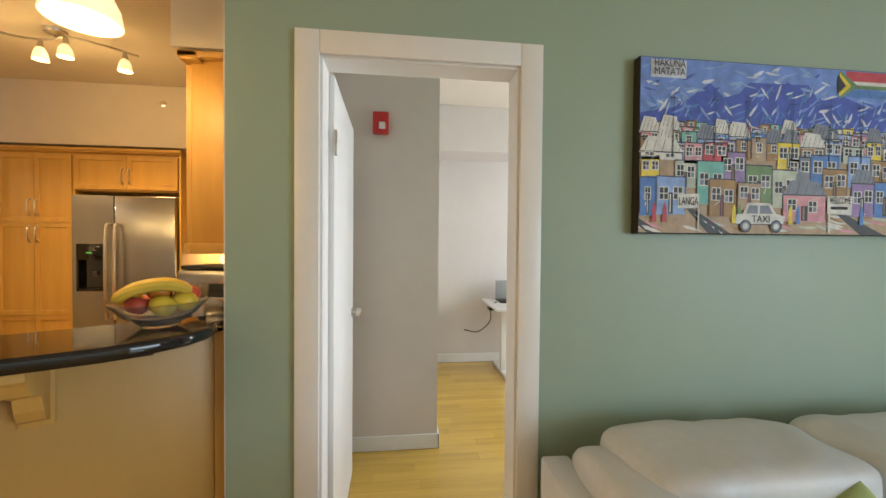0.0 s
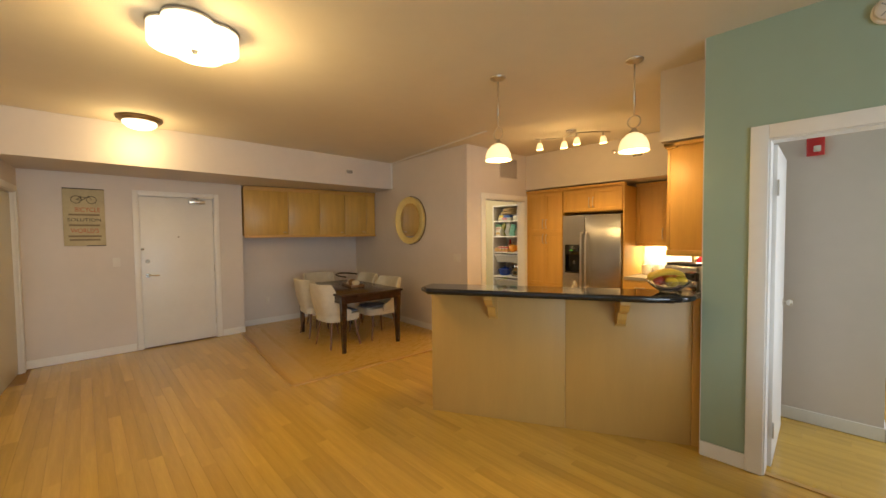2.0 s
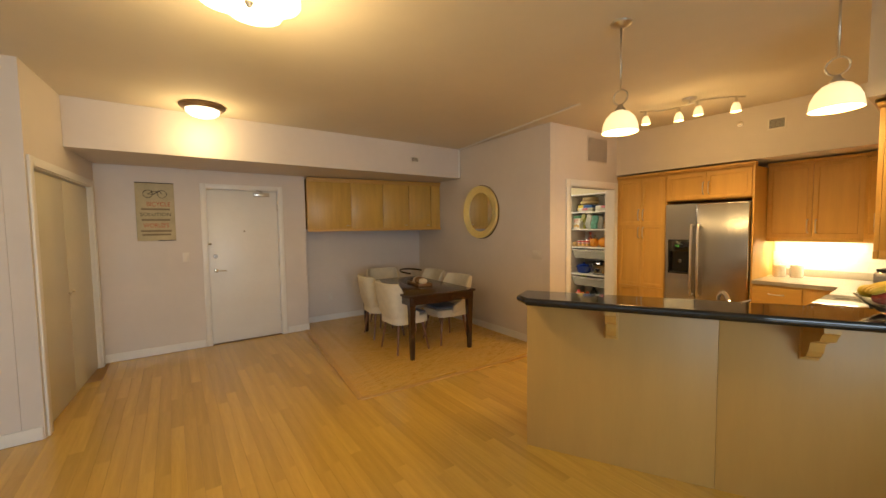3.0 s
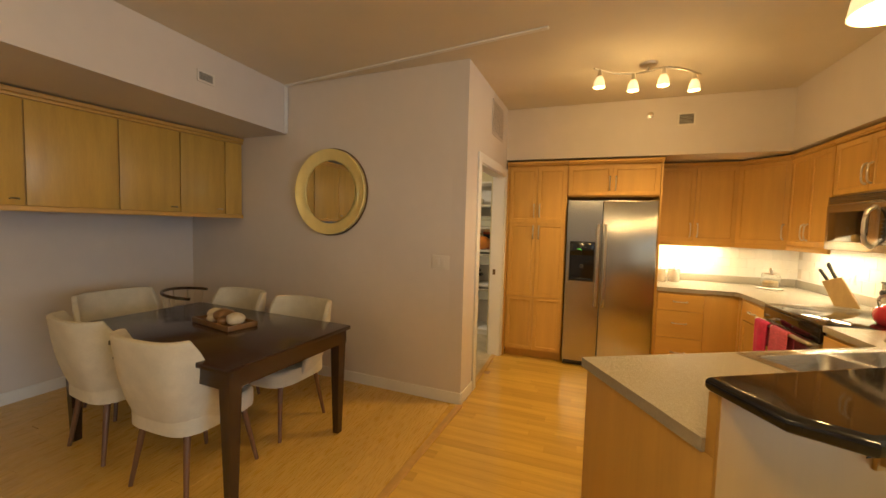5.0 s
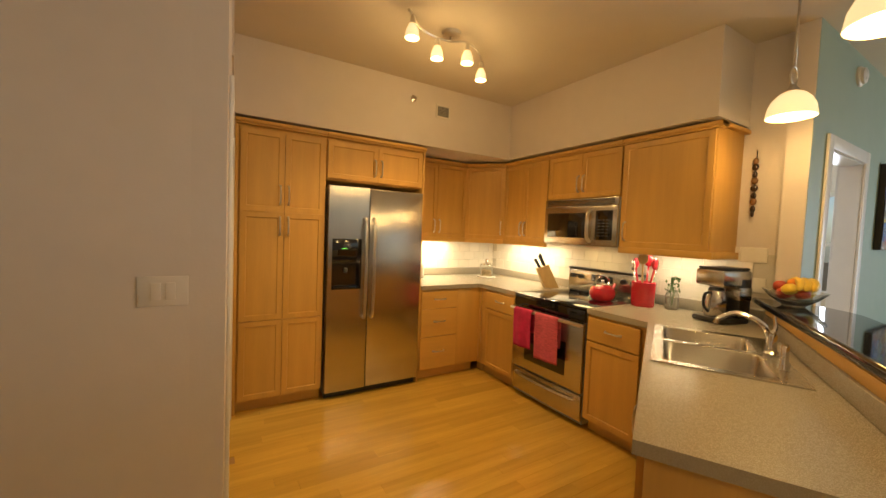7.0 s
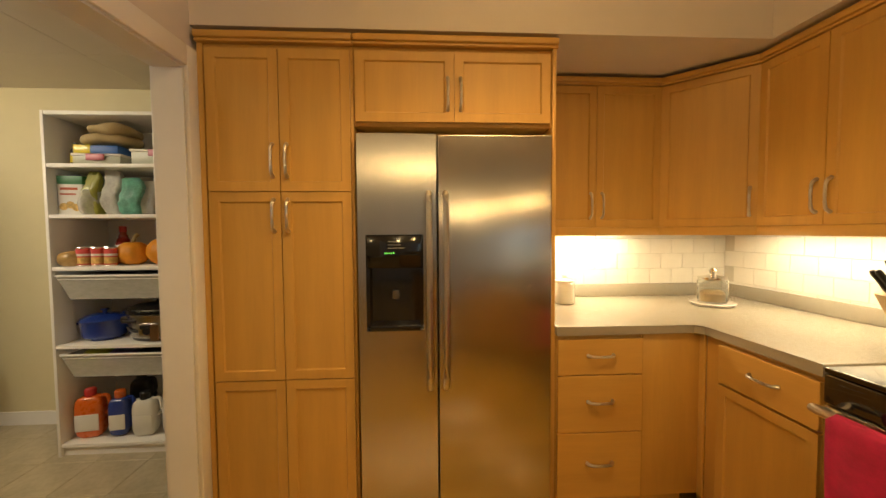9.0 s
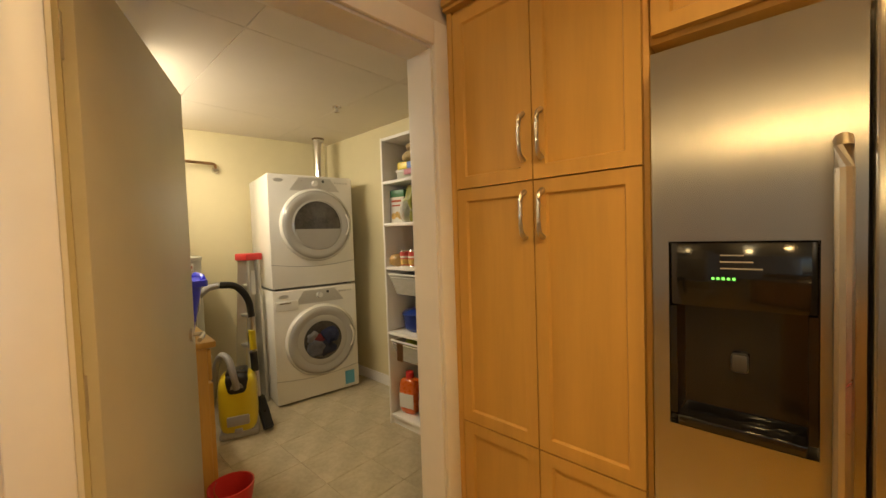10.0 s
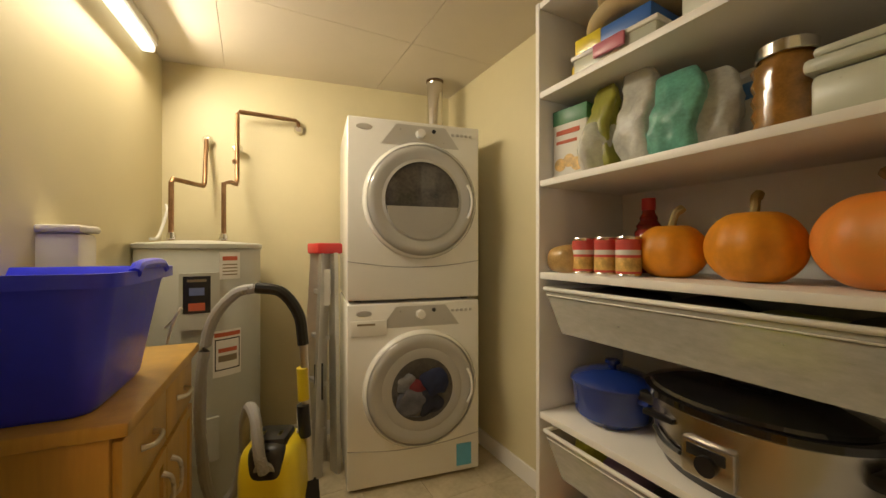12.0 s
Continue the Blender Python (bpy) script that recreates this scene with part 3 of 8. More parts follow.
u1 = thing("wall_cabinet", pose(-1.472, 4.775, 0), "maple wall cabinet with two framed doors", "cabinet", "kitchen cabinets")
part("body", box(0, 0.76, 0, 0.32, UZ0, UZ1 + 0.03, 0.002), M["maple"], u1)
for i in range(2):
    cabinet_door(u1, 0.006 + i * 0.376, UZ0 + 0.004, 0.372, UZ1 - UZ0 - 0.01, (0.34 if i == 0 else 0.03, 0.05))
crown(u1, 0, 0.79, UZ1)
light_rail(u1, 0.78)
ang = math.degrees(math.atan2(-0.325, 0.31))
u2 = thing("corner_wall_cabinet", pose(-0.71, 4.775, 0, 0, 0, ang), "maple corner wall cabinet set askew", "cabinet", "kitchen cabinets")
cw = math.hypot(0.31, 0.325)
part("body", slab([(0, 0), (cw, 0), (cw * 0.99, 0.1), (cw / 2, 0.32), (0.01, 0.1)], UZ0, UZ1 + 0.03), M["maple"], u2)
cabinet_door(u2, 0.01, UZ0 + 0.004, cw - 0.02, UZ1 - UZ0 - 0.01, (cw - 0.05, 0.05))
crown(u2, -0.01, cw + 0.01, UZ1)
light_rail(u2, cw)
u3 = thing("wall_cabinet", pose(-0.40, 4.45, 0, 0, 0, -90), "maple wall cabinet with two framed doors", "cabinet", "kitchen cabinets")
part("body", box(0, 0.635, 0, 0.368, UZ0, UZ1 + 0.03, 0.002), M["maple"], u3)
for i in range(2):
    cabinet_door(u3, 0.004 + i * 0.315, UZ0 + 0.004, 0.311, UZ1 - UZ0 - 0.01, (0.283 if i == 0 else 0.025, 0.05))
crown(u3, 0, 0.637, UZ1)
light_rail(u3, 0.635)
u4 = thing("wall_cabinet", pose(-0.40, 3.812, 0, 0, 0, -90), "short maple cabinet over the microwave", "cabinet", "kitchen cabinets")
part("body", box(0.0005, 0.7635, 0, 0.368, 1.772, UZ1 + 0.03, 0.002), M["maple"], u4)
for i in range(2):
    cabinet_door(u4, 0.006 + i * 0.376, 1.778, 0.372, UZ1 - 1.785, (0.345 if i == 0 else 0.025, 0.05))
crown(u4, 0, 0.762, UZ1)
u5 = thing("wall_cabinet", pose(-0.40, 3.048, 0, 0, 0, -90), "maple wall cabinet with one door and a plain end", "cabinet", "kitchen cabinets")
part("body", box(0.002, 0.635, 0, 0.368, UZ0, UZ1 + 0.03, 0.002), M["maple"], u5)
cabinet_door(u5, 0.006, UZ0 + 0.004, 0.625, UZ1 - UZ0 - 0.01, (0.04, 0.05))
crown(u5, 0, 0.675, UZ1)
part("crown_return", box(0.636, 0.675, -0.04, 0.368, UZ1 + 0.012, UZ1 + 0.042, 0.008), M["maple_h"], u5)
light_rail(u5, 0.655)
part("end_rail", box(0.636, 0.656, 0.001, 0.368, UZ0 - 0.045, UZ0 + 0.002, 0.004), M["maple_h"], u5)

# worktops
solo("worktop", slab([(-1.472, KY - 0.004), (-1.472, 4.315), (-0.83, 4.315), (-0.80, 4.285), (-0.80, 3.781), (KX - 0.002, 3.781), (KX - 0.002, KY - 0.004)], 0.881, 0.92, 0.008), M["counter"], Matrix(), "grey laminate worktop in the kitchen corner", "worktop")
S0, S1, D0, D1 = 0.62, 1.40, 0.10, 0.60
plate_pts = [pen(-0.145, 0.63), pen(-0.145, 0.004), pen(1.86, 0.004), (-0.105, 2.17), (KX - 0.002, 2.17), (KX - 0.002, 3.008), (-0.80, 3.008), (-0.80, 2.555)]
cut = [pen(S0, D0), pen(S1, D0), pen(S1, D1), pen(S0, D1)]


def plate_with_cut(outer, inner, z0, z1):
    """One flat board with a four-sided hole, joined along its rims."""
    bm = bmesh.new()
    loops = []
    for pts in (outer, inner):
        vs = [bm.verts.new((q[0], q[1], z1)) for q in pts]
        loops.append([bm.edges.new((vs[k], vs[(k + 1) % len(vs)])) for k in range(len(vs))])
    bmesh.ops.triangle_fill(bm, edges=loops[0] + loops[1], use_beauty=True, normal=(0, 0, 1))
    ext = bmesh.ops.extrude_face_region(bm, geom=list(bm.faces))
    for v in [g for g in ext["geom"] if isinstance(g, bmesh.types.BMVert)]:
        v.co.z = z0
    bmesh.ops.recalc_face_normals(bm, faces=list(bm.faces))
    return bm


b = plate_with_cut(plate_pts, cut, 0.881, 0.92)
wt = solo("peninsula_worktop", b, M["counter"], Matrix(), "grey laminate worktop of the sink peninsula", "worktop", smooth=None)
# low upstands along the walls
b = bmesh.new()
box(-1.472, KX - 0.004, KY - 0.025, KY - 0.003, 0.921, 1.0, 0.003, b)
part("upstand", b, M["counter"], wt)
part("upstand", box(KX - 0.024, KX - 0.003, 3.782, KY - 0.026, 0.921, 1.0, 0.003), M["counter"], wt)
part("upstand", box(KX - 0.024, KX - 0.003, 2.2, 3.007, 0.921, 1.0, 0.003), M["counter"], wt)
part("upstand", box(-0.04, 1.82, 0.005, 0.027, 0.921, 1.0, 0.003), M["counter"], wt, m=PEN)

# sink
sink = thing("sink", PEN @ pose(0, 0, 0), "double-bowl stainless steel sink set in the worktop", "sink")
for x0, x1 in ((S0 + 0.03, 1.02), (1.05, S1 - 0.03)):
    b = bmesh.new()
    y0, y1 = D0 + 0.075, D1 - 0.03
    v = []
    n = 6
    for z, g in ((0.926, 0.0), (0.92, 0.006), (0.78, 0.016), (0.765, 0.03)):
        ring = []
        for cx, cy, a0 in ((x1 - 0.05, y1 - 0.05, 0), (x0 + 0.05, y1 - 0.05, 90), (x0 + 0.05, y0 + 0.05, 180), (x1 - 0.05, y0 + 0.05, 270)):
            for k in range(n):
                a = radians(a0 + 90 * k / (n - 1))
                ring.append(b.verts.new((cx + (0.05 - g) * math.cos(a), cy + (0.05 - g) * math.sin(a), z)))
        v.append(ring)
    for r0, r1 in zip(v, v[1:]):
        for k in range(len(r0)):
            b.faces.new((r0[k], r0[(k + 1) % len(r0)], r1[(k + 1) % len(r0)], r1[k]))
    b.faces.new(v[-1])
    part("bowl", b, M["steel"], sink, smooth=50)
b = bmesh.new()
for x0, x1, y0, y1 in ((S0 - 0.015, S1 + 0.015, D1 - 0.032, D1 + 0.012), (S0 - 0.015, S1 + 0.015, D0 - 0.012, D0 + 0.077), (S0 - 0.015, S0 + 0.032, D0 + 0.077, D1 - 0.032), (S1 - 0.032, S1 + 0.015, D0 + 0.077, D1 - 0.032), (1.018, 1.052, D0 + 0.077, D1 - 0.032)):
    box(x0, x1, y0, y1, 0.9205, 0.9265, bm=b)
part("rim", b, M["steel"], sink, smooth=None)
for x in (0.86, 1.2):
    part("drain", lathe([(0.0, 0.768), (0.03, 0.768), (0.042, 0.772), (0.042, 0.766)], 20, m=pose(x, 0.37, 0)), M["chrome"], sink, "chrome drain")
tap = thing("kitchen_tap", PEN @ pose(1.04, D0 + 0.035, 0.927), "chrome single-lever kitchen tap behind the sink", "tap")
part("base", lathe([(0, 0), (0.03, 0), (0.03, 0.01), (0.022, 0.02), (0.02, 0.09), (0.016, 0.1), (0, 0.1)], 20), M["chrome"], tap)
part("spout", tube(curve_points([(0, 0, 0.06), (0, 0.04, 0.14), (-0.01, 0.13, 0.18), (-0.02, 0.2, 0.15), (-0.02, 0.22, 0.12)], 20), 0.012, 10), M["chrome"], tap)
part("lever", tube(curve_points([(0, 0, 0.1), (0.01, -0.01, 0.125), (0.09, -0.02, 0.165)], 10), [0.012 - 0.0006 * k for k in range(10)], 8), M["chrome"], tap)
spray = thing("side_sprayer", PEN @ pose(0.82, D0 + 0.035, 0.927), "chrome side sprayer beside the tap", "sprayer")
part("sprayer_body", lathe([(0, 0), (0.022, 0), (0.018, 0.02), (0.013, 0.05), (0.016, 0.09), (0.012, 0.1), (0, 0.1)], 16), M["chrome"], spray)

# peninsula: cabinet end, bar wall, raised bar
pc = thing("sink_cabinet", PEN, "maple sink cabinet under the peninsula", "cabinet", "kitchen cabinets")
part("end_panel", box(-0.134, -0.1135, -0.0245, 0.6, 0.001, 0.88, 0.002), M["maple"], pc)
part("front_panel", box(-0.113, 1.33, 0.58, 0.6, 0.1, 0.88, 0.002), M["maple"], pc)
part("toe_kick", box(-0.06, 1.36, 0.52, 0.535, 0.001, 0.099), M["maple_h"], pc)
for i, (x, w) in enumerate(((0.0, 0.4), (0.42, 0.42), (0.86, 0.42))):
    d = part("door", panel_door(w, 0.74), M["maple"], pc, m=pose(x + w, 0.602, 0.12, 0, 0, 180), smooth=None)
    handle(d, 0.04, 0.56)
b = slab([(-0.06, -0.024), (1.895, -0.024), (1.9, 0.003), (-0.06, 0.003)], 0.0, 1.05)
bw = structure("bar_wall", b, M["wall"], PEN, "low wall of the breakfast bar")
part("veneer_panel", box(-0.134, 0.9535, -0.036, -0.025, 0.001, 1.049, 0.001), M["panel"], bw, "pale veneer panel of the bar front")
part("veneer_panel", box(0.955, 1.80, -0.036, -0.025, 0.001, 1.049, 0.001), M["panel"], bw, "pale veneer panel of the bar front")
part("end_post", box(1.801, 1.89, -0.044, -0.025, 0.001, 1.049, 0.002), M["maple"], bw, "maple post beside the green wall")
part("end_trim", box(-0.134, -0.062, -0.0245, 0.0035, 0.8805, 1.049, 0.001), M["maple"], bw, "maple post at the end of the bar")
part("back_trim", box(-0.092, 1.86, 0.0035, 0.016, 1.001, 1.049, 0.002), M["maple_h"], bw, "maple edge behind the bar")
bar = [(-0.15, 0.0), (-0.16, -0.21), (-0.08, -0.315)]
bar += [(1.52, -0.31), (1.63, -0.295), (1.72, -0.25), (1.78, -0.185), (1.81, -0.1), (1.815, -0.045), (1.93, 0.075)]
bt = thing("bar_top", PEN, "polished black granite bar top with clipped corners", "bar top")
b = slab(bar, 1.052, 1.094)
bmesh.ops.bevel(b, geom=[e for e in b.edges if abs(e.verts[0].co.z - e.verts[1].co.z) < 0.001], offset=0.017, segments=4, affect="EDGES", profile=0.5)
part("slab", b, M["granite"], bt)
part("edge_band", tube([(x, y + 0.02, 1.0495) for x, y in bar[2:5]], 0.002, 4), M["granite"], bt)
cor = thing("corbel", PEN @ pose(0.40, -0.036, 0.022), "curved maple bracket under the bar top", "bracket", "bar brackets")
b = bmesh.new()
prof = [(0, 1.028), (-0.24, 1.028), (-0.245, 1.0), (-0.225, 0.985), (-0.2, 0.95), (-0.15, 0.935), (-0.1, 0.915), (-0.085, 0.87), (-0.06, 0.835), (-0.03, 0.82), (0, 0.815)]
for x in (-0.03, 0.03):
    b.faces.new([b.verts.new((x, y, z)) for y, z in prof])
b.verts.ensure_lookup_table()
nP = len(prof)
for k in range(nP):
    b.faces.new((b.verts[k], b.verts[(k + 1) % nP], b.verts[nP + (k + 1) % nP], b.verts[nP + k]))
part("bracket", b, M["maple"], cor, smooth=None)
part("back_plate", box(-0.04, 0.04, -0.012, 0.0, 0.80, 1.028, 0.003), M["maple"], cor)
copy_thing(cor, PEN @ pose(1.34, -0.036, 0.022))

# ---- lamps ----
M["shade"] = material("frosted glass shade", (0.85, 0.78, 0.6), 0.4, vary=0.03, emit=(1.0, 0.72, 0.36), power=1.1)
M["bulb"] = material("lit bulb", (0.9, 0.85, 0.7), 0.4, emit=(1.0, 0.82, 0.5), power=6.0)
M["drum"] = material("lit white lamp shade", (0.85, 0.8, 0.68), 0.5, vary=0.03, emit=(1.0, 0.87, 0.6), power=2.6)
M["bronze"] = material("dull bronze", (0.20, 0.13, 0.07), 0.4, 0.8, vary=0.15)
M["paper"] = material("switch plastic", (0.70, 0.655, 0.60), 0.35, vary=0.03)


def pendant(x, y):
    o = thing("pendant_lamp", pose(x, y, 0), "lit pendant lamp with a frosted glass dome on a rod", "lamp", "pendants over the bar")
    part("canopy", lathe([(0, H), (0.062, H), (0.06, H - 0.012), (0.03, H - 0.03), (0.008, H - 0.035), (0, H - 0.035)], 24), M["nickel"], o)
    part("rod", rod((0, 0, H - 0.03), (0, 0, 2.372), 0.006, seg=10), M["nickel"], o)
    part("ring", tube([(0.045 * math.cos(2 * math.pi * k / 28), 0, 2.329 + 0.045 * math.sin(2 * math.pi * k / 28)) for k in range(29)], 0.005, 8), M["nickel"], o)
    part("cap", lathe([(0, 2.286), (0.012, 2.286), (0.018, 2.27), (0.03, 2.257), (0.032, 2.243), (0, 2.243)], 20), M["nickel"], o)
    part("shade", lathe([(0.03, 2.247), (0.056, 2.234), (0.082, 2.205), (0.099, 2.168), (0.107, 2.115), (0.103, 2.115), (0.095, 2.166), (0.078, 2.2), (0.052, 2.229), (0.03, 2.241)], 32), M["shade"], o, "glowing frosted glass dome", smooth=60)
    part("bulb", lathe([(0, 2.148), (0.02, 2.153), (0.03, 2.178), (0.02, 2.213), (0.012, 2.238), (0, 2.238)], 16), M["bulb"], o)


pendant(-1.41, 1.53)
pendant(-0.535, 2.02)
track = thing("track_lamp", pose(-1.781, 3.454, 0), "wavy ceiling track with four lit frosted spots", "lamp")
part("canopy", lathe([(0, H), (0.065, H), (0.06, H - 0.02), (0.02, H - 0.03), (0, H - 0.03)], 24), M["nickel"], track)
part("stem", rod((0, 0, H - 0.03), (0, 0, 2.72), 0.008, seg=10), M["nickel"], track)
bar_pts = [Vector((x, y, 2.72)) for x, y in ((-0.40, -0.17), (-0.25, -0.03), (-0.1, 0.012), (0, 0), (0.1, -0.05), (0.25, 0.03), (0.40, 0.18))]
part("rail", tube(curve_points(bar_pts, 30), 0.008, 8), M["nickel"], track, "wavy brushed rail")
for px_, py_ in ((-0.356, -0.135), (-0.10, 0.012), (0.10, -0.05), (0.346, 0.125)):
    part("spot_stem", rod((px_, py_, 2.72), (px_, py_, 2.665), 0.012, 0.02, 12), M["nickel"], track)
    part("spot_shade", lathe([(0.022, 2.665), (0.036, 2.635), (0.044, 2.585), (0.041, 2.585), (0.033, 2.632), (0.02, 2.66)], 20, m=pose(px_, py_, 0)), M["shade"], track, "glowing frosted spot shade", smooth=60)
    part("bulb", lathe([(0, 2.6), (0.018, 2.605), (0.022, 2.625), (0.012, 2.65), (0, 2.65)], 12, m=pose(px_, py_, 0)), M["bulb"], track)
fl = thing("flower_ceiling_lamp", pose(-2.2, -0.42, 0), "lit flower-shaped white ceiling lamp", "lamp")
b = bmesh.new()
n = 72
outline = [0.9 * (0.2 + 0.065 * abs(math.cos(2 * a)) ** 0.7) for a in [2 * math.pi * k / n + 0.4 for k in range(n)]]
rings = []
for z, s in ((H - 0.02, 0.97), (H - 0.025, 1.0), (2.655, 1.0), (2.645, 0.96)):
    rings.append([b.verts.new((s * r * math.cos(2 * math.pi * k / n), s * r * math.sin(2 * math.pi * k / n), z)) for k, r in enumerate(outline)])
for a, c in zip(rings, rings[1:]):
    for k in range(n):
        b.faces.new((a[k], a[(k + 1) % n], c[(k + 1) % n], c[k]))
b.faces.new(rings[-1])
b.faces.new(rings[0])
part("shade", b, M["drum"], fl, "glowing white fabric shade", smooth=50)
part("trim", slab([(1.01 * r * math.cos(2 * math.pi * k / n), 1.01 * r * math.sin(2 * math.pi * k / n)) for k, r in enumerate(outline)], H - 0.02, H - 0.008), M["nickel"], fl)
part("finial", lathe([(0, 2.62), (0.01, 2.622), (0.014, 2.632), (0.022, 2.644), (0, 2.644)], 16), M["nickel"], fl, "small metal finial")
part("mount", rod((0, 0, H - 0.008), (0, 0, H), 0.07), M["nickel"], fl)
rl = thing("round_ceiling_lamp", pose(-4.62, -0.47, 0), "lit round ceiling lamp with a metal rim", "lamp")
part("rim", lathe([(0, H), (0.2, H), (0.2, H - 0.02), (0.17, H - 0.045), (0.15, H - 0.045), (0, H - 0.03)], 36), M["bronze"], rl)
part("bowl", lathe([(0.15, H - 0.045), (0.145, H - 0.07), (0.11, H - 0.1), (0.05, H - 0.118), (0, H - 0.12)], 36), M["drum"], rl, "glowing frosted bowl", smooth=60)

# ---- wall and ceiling fittings ----
# Near-black colour for a sheet painting the shade between the vent slats.
M["grille"] = material("grille shadow", (0.05, 0.045, 0.04), 0.8)


def grille(m, w, h, n, label, frame_mat="paper", slat_mat="greyplastic"):
    o = thing("air_vent", m, label, "vent")
    part("backing", box(0.01, w - 0.01, -0.004, -0.001, 0.01, h - 0.01), M["grille"], o)
    b = bmesh.new()
    for a in ((0, w, 0, 0.014), (0, w, h - 0.014, h), (0, 0.014, 0.014, h - 0.014), (w - 0.014, w, 0.014, h - 0.014)):
        box(a[0], a[1], -0.01, -0.001, a[2], a[3], bm=b)
    part("frame", b, M[frame_mat], o, smooth=None)
    for k in range(n):
        z = 0.014 + (h - 0.028) * (k + 0.5) / n
        part("slat", box(0.014, w - 0.014, -0.009, -0.0045, z - 0.004, z + 0.003), M[slat_mat], o)


grille(LWALL @ pose(0.70, 0, 2.37), 0.44, 0.33, 22, "wide painted air grille over the laundry door", "wall", "wall")
grille(pose(-1.385, 4.339, 2.50), 0.15, 0.12, 7, "small white air vent over the fridge")
grille(pose(-4.949, 2.13, 2.50, 0, 0, 90), 0.14, 0.085, 5, "small white air vent on the beam")
grille(pose(LX, 3.66, 2.44, 0, 0, 90), 0.52, 0.21, 12, "white return air grille over the laundry door")


def plate(m, w, h, label, kind="switch"):
    o = thing("light_switch" if kind == "switch" else "wall_socket", m, label, kind)
    part("plate", box(-w / 2, w / 2, -0.007, -0.001, -h / 2, h / 2, 0.003), M["paper"], o)
    n = max(1, round(w / 0.07))
    for k in range(n):
        x = (k - (n - 1) / 2) * 0.046
        part("rocker", box(x - 0.016, x + 0.016, -0.011, -0.0065, -0.033, 0.033, 0.002), M["paper"], o)


MIRDEG = math.degrees(math.atan2(MW1[1] - MW0[1], MW1[0] - MW0[0]))


def on_mirror_wall(x, z):
    return pose(x, MW0[1] + (x - MW0[0]) * (MW1[1] - MW0[1]) / (MW1[0] - MW0[0]), z, 0, 0, MIRDEG)


plate(on_mirror_wall(-3.30, 1.17), 0.16, 0.115, "white triple light switch on the dining wall")
plate(pose(-5.945, -0.64, 1.2, 0, 0, 90), 0.075, 0.115, "white light switch beside the entrance door")
plate(pose(-4.08, -1.9, 1.2, 0, 0, 90), 0.12, 0.115, "white double light switch in the hallway")
plate(pose(-6.34, 1.35, 0.4, 0, 0, 90), 0.07, 0.115, "white wall socket in the dining recess", "socket")
plate(pose(KX - 0.007, 4.2, 1.12, 0, 0, -90), 0.07, 0.115, "white wall socket on the tiled splashback", "socket")
plate(pose(KX - 0.007, 2.5, 1.15, 0, 0, -90), 0.07, 0.115, "white wall socket beside the coffee maker", "socket")
sm = thing("smoke_detector", pose(0.683, 2.045, 2.625, 90, 0, 0), "round white smoke alarm on the green wall", "alarm")
part("base", lathe([(0, 0), (0.068, 0), (0.068, 0.012), (0.06, 0.018), (0, 0.018)], 32), M["paper"], sm)
part("cover", lathe([(0.055, 0.018), (0.053, 0.034), (0.035, 0.042), (0, 0.043)], 32), M["paper"], sm)
for a in range(4):
    part("slot", box(0.02, 0.045, -0.003, 0.003, 0.0405, 0.0425), M["greyplastic"], sm, m=pose(0, 0, 0, 0, 0, 45 + 90 * a))
M["red"] = material("red plastic", (0.55, 0.03, 0.03), 0.35, vary=0.06)
fa = thing("fire_alarm", pose(0.39, 3.134, 2.155), "small red fire alarm in the bedroom", "alarm")
part("body", box(-0.05, 0.05, -0.04, 0, -0.07, 0.07, 0.006), M["red"], fa)
part("strobe", box(-0.01, 0.03, -0.06, -0.04, -0.045, 0.0, 0.005), M["paper"], fa, "clear strobe")
sp = thing("sprinkler", pose(-1.62, 4.339, 2.62, 90, 0, 0), "small chrome sprinkler head in the soffit", "sprinkler")
part("rose", lathe([(0, 0), (0.03, 0), (0.028, 0.006), (0.01, 0.01), (0.008, 0.03), (0.016, 0.032), (0, 0.034)], 16), M["chrome"], sp)

# round mirror
M["gold"] = material("brushed gold leaf", (0.96, 0.80, 0.34), 0.32, 0.3, vary=0.08, scale=12)
M["mirror"] = material("mirror glass", (0.86, 0.85, 0.82), 0.015, 1.0, vary=0.01, rough_vary=0.0)
mi = thing("round_mirror", on_mirror_wall(-4.411, 1.755) @ pose(0, -0.001, 0, 90, 0, 0), "round mirror in a deep gold bowl frame", "mirror")
part("frame", lathe([(0.0, 0.0), (0.382, 0.0), (0.389, 0.03), (0.39, 0.053), (0.388, 0.057), (0.384, 0.056)] + [(0.384 - 0.0094 * k, 0.056 - 0.003 * k - 0.004 * math.sin(math.pi * k / 10)) for k in range(1, 11)] + [(0.29, 0.008), (0, 0.008)], 80), M["gold"], mi, "gold dished frame", smooth=60)
part("rim", lathe([(0.392, 0.0), (0.4, 0.002), (0.401, 0.014), (0.393, 0.016)], 72), M["bronze"], mi, "dark outer rim")
part("glass", lathe([(0, 0.03), (0.287, 0.03), (0.287, 0.024), (0, 0.024)], 64), M["mirror"], mi, "mirror glass", pose(0, 0, 0.002, 0, -2.5, 0), smooth=None)

